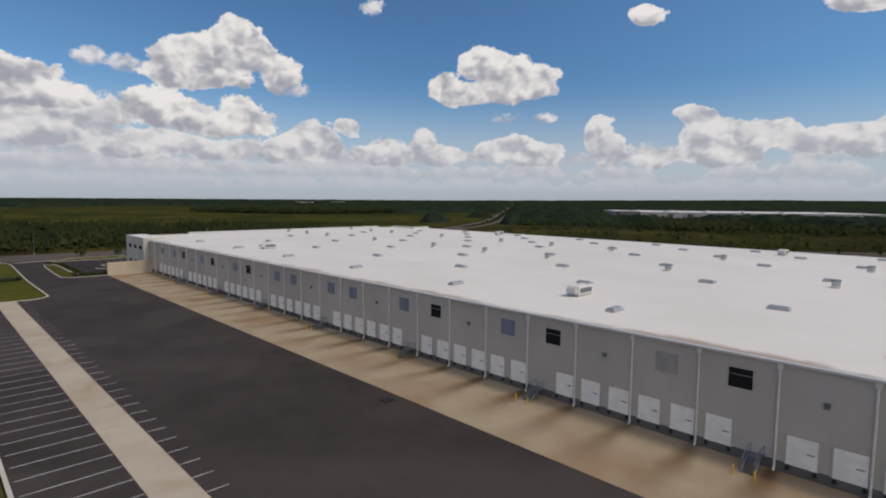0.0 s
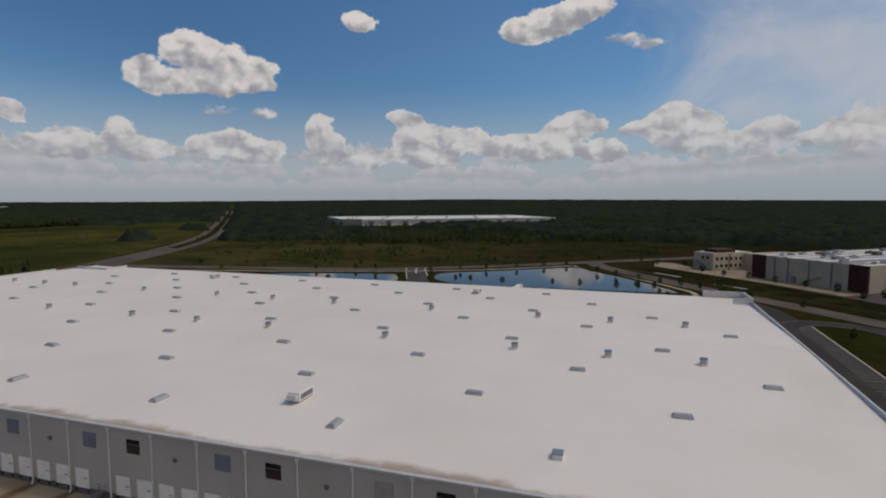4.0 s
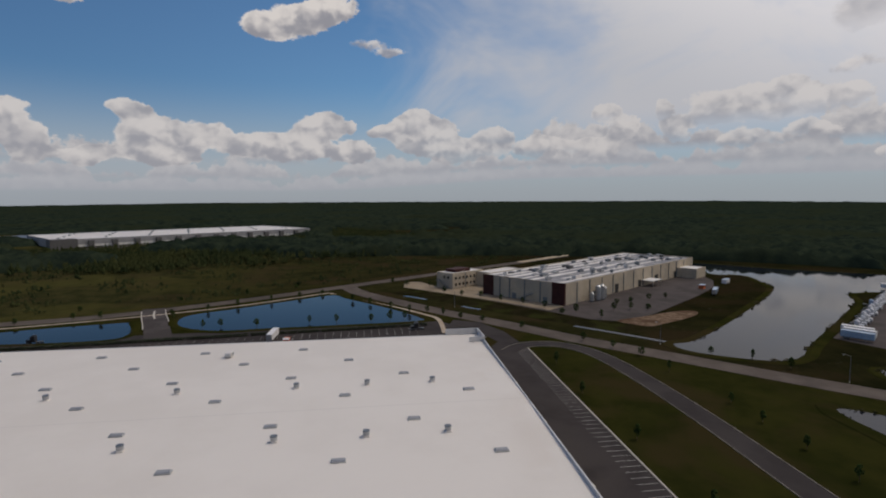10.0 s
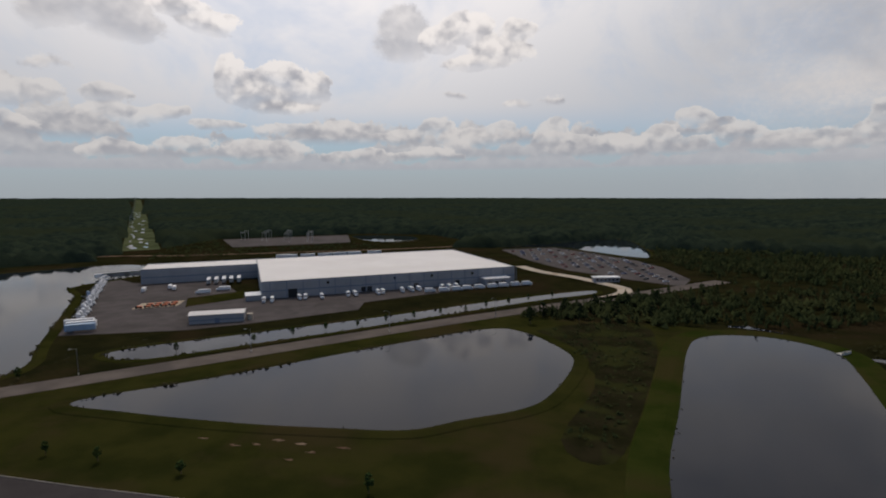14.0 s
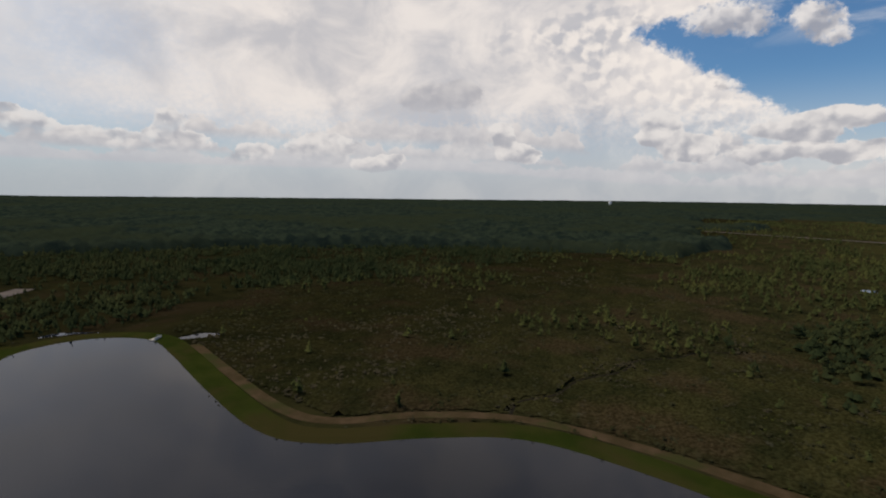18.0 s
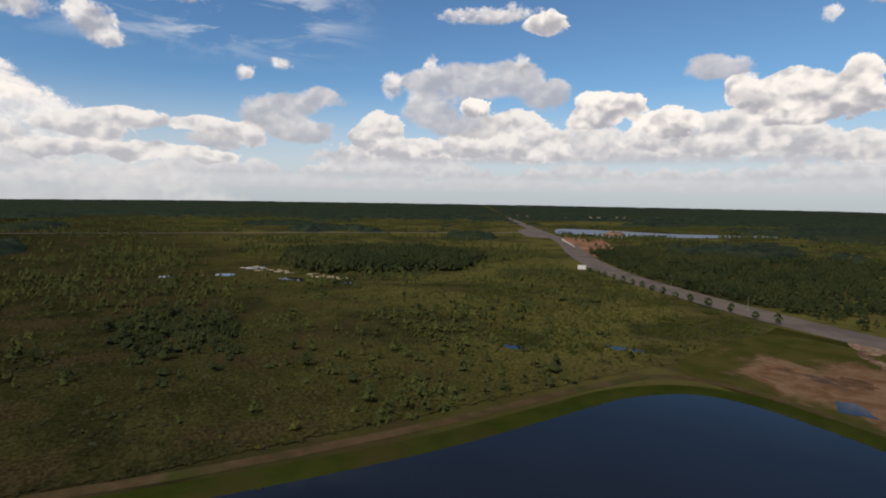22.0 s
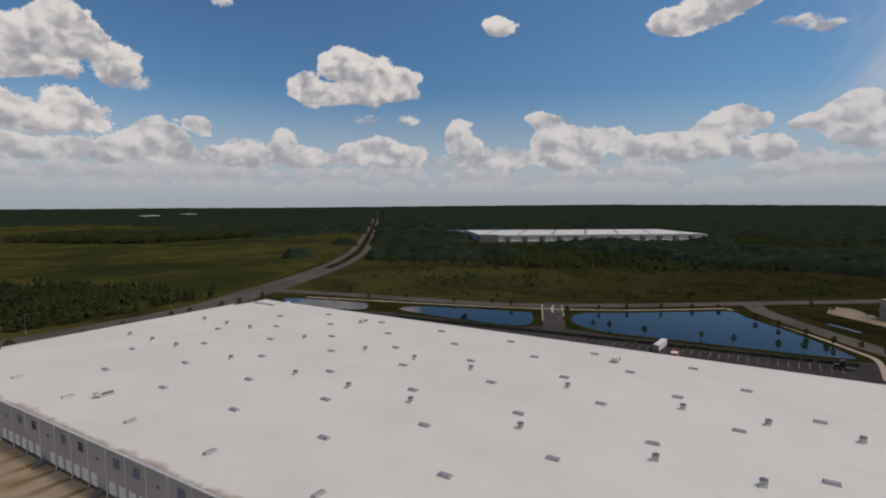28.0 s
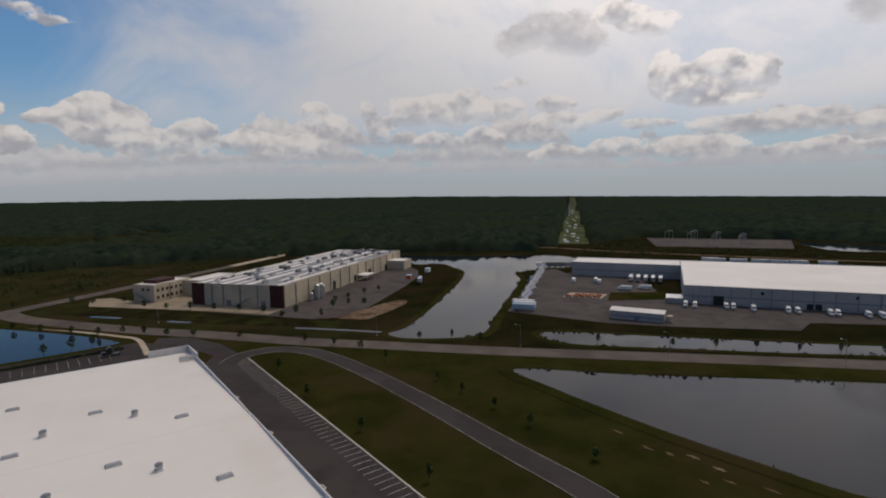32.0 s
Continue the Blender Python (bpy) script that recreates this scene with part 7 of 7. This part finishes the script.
def grove(places, h, label, group, seed, mat=None, w=0.30, low=0.28):
    made = [tree((*places[0], 0.1), h, label, group, seed, mat or M_LEAF, w, low)]
    for k, p in enumerate(places[1:]):
        q = copy_thing(made[0], pose(*p, 0.1, 0, 0, (k * 77) % 360))
        q.scale = (rr.uniform(0.8, 1.2),) * 2 + (rr.uniform(0.8, 1.2),)


grove([(226, 54), (224, 36), (228, 10), (226, -4), (226, -22), (227, -32), (228, -40), (224, 62)], 4.6, "young round tree on the pond bank", "trees round the east pond", 1)
grove([(270, 72), (282, 58), (293, 40), (306, 24), (316, 10), (290, -11), (277, -22), (258, 88), (249, 84), (262, -34), (247, -44)], 4.0, "young tree between pond and footpath", "trees round the east pond", 2)
grove([(226, 217), (242, 197), (246, 161), (256, 138), (254, 123), (240, 245), (256, 221), (276, 144), (300, 96), (320, 60), (340, 30), (360, -10)], 4.4, "young tree beside the east road", "trees along the east road", 3)
grove([(107, -90), (77, -132), (72, -91), (60, -131), (44, -130), (140, -93), (38, -90), (92, -133), (124, -131), (20, -128), (-26, -127)], 4.2, "young slim tree on the south lawn", "trees on the south lawn", 4, w=0.22)
grove([(171, -117), (158, -125), (145, -131), (226, -70), (216, -80), (198, -96), (236, -62), (246, -54)], 4.4, "young tree between access road and lawn", "trees along the south road", 5)
grove([(85, -216), (61, -235), (48, -246), (37, -258), (24, -266), (13, -277), (1, -287), (-11, -297), (-23, -307), (-33, -319), (-45, -329), (-56, -339), (-70, -352), (142, -160), (133, -172), (120, -178)], 4.2, "small tree on the canal bank", "trees along the canal", 6, w=0.24)
grove([(335, -66), (308, -73), (296, -83), (285, -94), (272, -104), (261, -115), (246, -124), (228, -128), (230, -137), (214, -145), (233, -161), (234, -172), (229, -180), (261, -198), (264, -211), (248, -170), (254, -182), (345, -50), (360, -40)], 4.8, "round tree beside the factory yard", "trees round the factory", 7, w=0.34)
grove([(-420, 356), (-405, 352), (-393, 346), (-378, 341), (-364, 336), (-351, 332), (-338, 328), (-325, 323), (-312, 318), (-299, 314), (-284, 309), (-268, 305), (-250, 300), (-233, 296), (-220, 295)], 5.2, "round dark tree along the main road", "trees along the main road", 8, w=0.46, low=0.16)
grove([(-60, 305), (-20, 305), (10, 304), (40, 305), (80, 307), (120, 310), (160, 314), (-9, 271), (6, 271), (70, 268), (118, 272), (130, 273), (153, 275), (168, 277), (190, 281), (90, 270), (40, 269), (-140, 309), (-100, 308)], 5.4, "round dark tree beside the main road", "trees along the main road", 10, w=0.40, low=0.16)
grove([(-115, 288), (-130, 289), (-60, 287), (425, 412), (452, 429), (486, 451), (520, 475), (552, 499), (590, 527), (618, 548), (660, 580), (700, 611), (740, 642), (790, 680), (850, 726), (930, 788)], 4.2, "small tree on the road median", "trees on the median", 11)
grove([(-58, -285), (-82, -292), (-64, -300), (-100, -298), (-76, -312), (-118, -304), (-92, -322), (-110, -326), (-140, -312), (-126, -330)], 8.5, "dark shaggy tree at the pond's end", "trees between the ponds", 12, M_PINE, 0.26, 0.2)
grove([(-74, 184), (-70, 190), (-66, 196), (-73, 202), (-68, 208), (-64, 214), (-72, 220), (-67, 226), (-63, 233), (-73, 236), (-68, 243), (-64, 250), (-74, 250), (-62, 186), (-61, 202), (-77, 212), (-77, 229), (-61, 222), (-70, 214), (-70, 232)], 6.0, "grey-green willow in a dense thicket", "willow thicket", 13, M_SHRUB, 0.44, 0.05)


def hedge(a, b, label):
    a, b = Vector((*a, 0)), Vector((*b, 0))
    h = thing("hedge", (a.x, a.y, 0.1), label, "hedge", turn=math.degrees(math.atan2(b.y - a.y, b.x - a.x)))
    n, g, bm = (b - a).length, np.random.default_rng(int(n_hedges)), bmesh.new()
    for k in range(int(n * 10)):
        m = Matrix.Translation((g.uniform(0, n), g.uniform(-0.8, 0.8), g.uniform(0.15, 1.25))) @ Euler(g.uniform(0, 3, 3)).to_matrix().to_4x4() @ Matrix.Diagonal((0.42, 0.36, 0.3, 1))
        bmesh.ops.create_icosphere(bm, subdivisions=1, radius=1.0, matrix=m)
    part("foliage", bm, M_HEDGE, h)
    bm = bmesh.new()
    for k in range(int(n)):
        add_tube(bm, (k + 0.5, 0, 0), (k + 0.5, 0, 0.6), 0.03, 5)
    part("stems", bm, M_BARK, h)


n_hedges = 21
hedge((-55.6, 203.6), (-38.5, 203.6), "dark clipped hedge across the grass plot")
hedge((-24.5, 203.2), (-14.6, 203.2), "dark clipped hedge before the screen wall")
hedge((213, -50), (205.5, 30), "long dark hedge behind the trailer stalls")
hedge((205.5, 30), (191, 166), "long dark hedge behind the trailer stalls")
hedge((-56.9, 162), (-56.9, 186), "thin dark hedge along the grass plot")

# ---- street furniture ----


def lamp_post(at, turn):
    p = thing("street_lamp", at, "tall thin grey street lamp beside the road", "street lamp", "street lamps", turn=turn)
    part("pole", tube((0, 0, 0), (0, 0, 9.5), 0.11, 8, 0.06), M_STEEL, p)
    part("arm", tube((0, 0, 9.4), (2.0, 0, 9.8), 0.05, 6), M_STEEL, p)
    part("lamp_head", box((1.7, -0.15, 9.74), (2.5, 0.15, 9.88), 0.03), M_GALV, p)
    part("base", tube((0, 0, 0), (0, 0, 0.5), 0.25, 8), M_KERB, p)


for x0, y0, a in ((-158, 305, -90), (-96, 304, -90), (-22, 303, -90), (-250, 318, -110), (60, 305, -90), (140, 309, -90), (103, -186, 45), (55, -222, 45), (7, -262, 45), (-40, -299, 45), (160, -148, 45), (-330, 352, -120), (258, -72, 45)):
    lamp_post((x0, y0, 0.05), a)
board = thing("sign_board", (-437, 363, 0), "large blank white roadside board", "sign board", turn=45)
part("panel", box((-4, -0.1, 1.2), (4, 0.1, 5.4)), M_WHITE, board)
for s in (-3, 0, 3):
    part("post", box((s - 0.12, -0.3, 0), (s + 0.12, -0.1, 5.0)), M_BARK, board)
for x0 in (121, 87, 51, 17):
    y0 = south_y(x0) - 9.5
    tagged(ribbon("kerb_island", [(x0 - 1.4, y0 + 5), (x0 - 1.5, y0 + 1.5), (x0 - 0.9, y0 + 0.2), (x0, y0), (x0 + 0.9, y0 + 0.2), (x0 + 1.5, y0 + 1.5), (x0 + 1.4, y0 + 5)], 0.35, 0.24, M_KERB, 0.2, False), "pale kerbed island in the south car park", "kerb", kind="structure")
for k, (x0, y0) in enumerate(((16, -143.5), (6, -148), (-1, -147), (-6, -143), (-13, -146.5), (10, -145), (26, -146), (-2, -138.5))):
    g = np.random.default_rng(60 + k)
    a = np.linspace(0, 6.28, 14)[:-1]
    tagged(sheet("sand_patch", curve_through(np.stack([x0 + np.cos(a) * g.uniform(0.3, 2.2, 13), y0 + np.sin(a) * g.uniform(0.15, 0.9, 13)], 1), True, 3), 0.06, M_TRACK), "small patch of bare pale sand in the lawn", "sand", "bare patches on the lawn", kind="structure")
cover = thing("drain_grate", (-17.3, 38.2, 0.105), "dark drain grate in the yard", "drain")
part("frame", box((-0.9, -0.9, 0), (0.9, 0.9, 0.02)), M_BLACK, cover)
for k in range(7):
    part("bar", box((-0.8, -0.75 + 0.24 * k, 0.02), (0.8, -0.65 + 0.24 * k, 0.04)), M_BLACK, cover)
culvert = thing("outfall", (-180, -252, 0.1), "pale concrete outfall at the pond's end", "outfall", turn=30)
part("slab", box((-2.5, -1.2, 0), (2.5, 1.2, 0.35), 0.05), M_KERB, culvert)
part("headwall", box((-2.5, 1.0, 0), (2.5, 1.4, 1.3), 0.05), M_KERB, culvert)
part("rail", tube((-2.4, 1.2, 1.7), (2.4, 1.2, 1.7), 0.05, 6), M_GALV, culvert)
# ---- far off ----
tagged(ribbon("levee_track", [(430, -505), (371, -524), (311, -535), (218, -570), (79, -630), (-65, -722), (-173, -832), (-247, -1052), (-342, -1169)], 7, 0.12, M_TRACK), "pale sandy track on the levee", "track", kind="structure")
tagged(sheet("substation_ground", SUBST, 0.06, M_LOT), "grey gravel ground of the substation", "gravel", kind="structure")
for k in range(12):
    x0, y0 = 235 + 36 * (k % 4) + 12 * (k // 4), -690 - 30 * (k // 4) - 8 * (k % 4)
    g = thing("steel_gantry", (x0, y0, 0.06), "grey lattice gantry in the substation", "gantry", "gantries in the substation", turn=-35)
    for s in (-6, 6):
        part("leg", tube((s, 0, 0), (s, 0, 11), 0.25, 5, 0.15), M_GALV, g)
    part("beam", tube((-6, 0, 10.5), (6, 0, 10.5), 0.25, 5), M_GALV, g)
    part("insulator", tube((0, 0, 8.6), (0, 0, 10.4), 0.2, 6), M_STEEL, g)
for k in range(9):
    d = 520 + 420 * k
    x0, y0 = 385 + 0.632 * d, -545 - 0.775 * d
    p = thing("power_pylon", (x0, y0, float(land(math.hypot(x0 + 60, y0 + 20), 141.0))), "tall grey lattice power pylon", "pylon", "pylons along the clearing", turn=-40)
    for a, b in ((-2.5, -2.5), (2.5, -2.5), (2.5, 2.5), (-2.5, 2.5)):
        part("leg", tube((a, b, 0), (a * 0.15, b * 0.15, 24), 0.16, 4), M_STEEL, p)
    for z0, w0 in ((17, 6), (20, 5), (23.5, 3.5)):
        part("cross_arm", tube((-w0, 0, z0), (w0, 0, z0), 0.14, 4), M_STEEL, p)
M_CLEARING = material("pale_clearing_grass", (0.052, 0.064, 0.030), (0.088, 0.098, 0.050), 0.03, 0.95, 0.0, 0.5, c3=(0.040, 0.052, 0.022), big=0.012, spec=0)
bm, rows = bmesh.new(), []
for k in range(40):
    d = 30 + 3850 * (k / 39) ** 1.6
    x0, y0 = 373 + 0.632 * d, -553 - 0.775 * d
    z0 = float(land(math.hypot(x0 + 60, y0 + 20), 141.0)) + 0.4
    rows.append([bm.verts.new((x0 + w0 * 0.775, y0 + w0 * 0.632, z0 - (0.5 if abs(w0) > 20.1 else 0.0))) for w0 in (20.2, 20, -20, -20.2)])
for r, q in zip(rows, rows[1:]):
    for k in range(3):
        bm.faces.new((r[k], q[k], q[k + 1], r[k + 1]))
bmesh.ops.recalc_face_normals(bm, faces=bm.faces)
clearing = part("clearing", bm, M_CLEARING)
if clearing.data.polygons[1].normal.z < 0:
    clearing.data.flip_normals()
tagged(clearing, "pale green clearing under the power line", "clearing", kind="structure")
for k in range(34):
    d = 60 + 1900 * ((k + 0.5) / 34) ** 1.7
    off, w0, l0 = rr.uniform(-12, 14) if k % 3 else rr.uniform(6, 14), rr.uniform(2.0, 5.0), rr.uniform(5, 14) + d * 0.012
    x0, y0 = 373 + 0.632 * d + 0.775 * off, -553 - 0.775 * d + 0.632 * off
    tagged(sheet("clearing_pool", curve_through([(x0 - w0, y0), (x0 - 0.632 * l0, y0 + 0.775 * l0), (x0 + w0, y0 + w0 * 0.5), (x0 + 0.632 * l0, y0 - 0.775 * l0)], True, 4), 0.55, M_WATER, 0.1), "bright pool in the clearing", "pool", "pools in the clearing")
mound = thing("sand_mound", (-800, 815, 0), "tan heap of sand on a building site", "mound")
bm = bmesh.new()
bmesh.ops.create_icosphere(bm, subdivisions=4, radius=1.0)
for v in bm.verts:
    v.co = Vector((v.co.x * 24, v.co.y * 18, max(-0.02, v.co.z) * 11 * (0.8 + 0.4 * noise.noise(v.co * 2.2))))
part("cone", bm, M_TRACK, mound)
tagged(sheet("junction", curve_through([(-1060, 800), (-1000, 735), (-880, 655), (-835, 632), (-800, 650), (-870, 700), (-960, 770), (-1040, 830)], True, 4), 0.11, M_ASPH_OLD), "pale new concrete junction of the main road", "junction", kind="structure")
barrier = thing("road_barrier", (-760, 640, 0), "long low white road barrier beside the works", "barrier", turn=-36)
for k in range(24):
    part("panel", box((6.0 * k, -0.3, 0.1), (6.0 * k + 5.8, 0.3, 1.5), 0.05), M_WHITE, barrier)
tagged(sheet("building_site", curve_through([(-760, 640), (-640, 560), (-520, 470), (-500, 490), (-610, 600), (-720, 700), (-840, 800), (-860, 760)], True, 4), 0.10, M_REDEARTH), "bare red-brown building site beside the road", "bare earth", kind="structure")
tagged(ribbon("side_road", [(-1230, -300), (-1135, 60), (-1075, 316), (-1022, 494), (-975, 640), (-950, 735)], 14, 0.09, M_ASPH_OLD), "pale side road meeting the main road", "road", kind="structure")
M_TILE = [plain("roof_" + n, c, 0.8) for n, c in (("tan", (0.30, 0.22, 0.16)), ("grey", (0.22, 0.21, 0.21)), ("brown", (0.18, 0.12, 0.09)))]
for k in range(26):
    s = k / 25
    x0, y0 = -1680 + 300 * s + rr.uniform(-30, 30), 1290 + 420 * s + rr.uniform(-50, 50)
    h = thing("far_house", (x0, y0, 0), "small pale house with a pitched roof far off", "house", "houses in the far estate", turn=rr.uniform(0, 180))
    part("wall", box((-7, -6, 0), (7, 6, 4 + 2.5 * (k % 3 == 0))), M_CREAM if k % 2 else M_WHITE, h)
    z0 = 4 + 2.5 * (k % 3 == 0)
    bm = bmesh.new()
    v = [bm.verts.new(p) for p in ((-7.6, -6.6, z0), (7.6, -6.6, z0), (7.6, 6.6, z0), (-7.6, 6.6, z0), (-4, 0, z0 + 3.4), (4, 0, z0 + 3.4))]
    for f in ((0, 1, 5, 4), (2, 3, 4, 5), (1, 2, 5), (3, 0, 4), (3, 2, 1, 0)):
        bm.faces.new([v[i] for i in f])
    part("roof", bm, M_TILE[k % 3], h)
for x0, y0, w0, a in ((-250, 2480, 220, 25), (1190, 2146, 70, 5), (-300, 2650, 120, 10), (2400, 2300, 160, -35), (1500, 2350, 60, 10)):
    f = thing("distant_building", (x0, y0, 2), "pale flat building on the horizon", "building", "buildings on the horizon", turn=a)
    part("wall", box((-w0 / 2, -20, -4), (w0 / 2, 20, 9)), M_CREAM, f)
    part("roof", box((-w0 / 2 - 1, -21, 9), (w0 / 2 + 1, 21, 10)), M_ROOF, f)
tower = thing("water_tower", (-3030, -970, 0), "white water tower on the horizon", "water tower")
part("column", tube((0, 0, -2), (0, 0, 16), 4, 10, 3), M_WHITE, tower)
part("tank", tube((0, 0, 16), (0, 0, 31), 9, 16, 8), M_WHITE, tower)
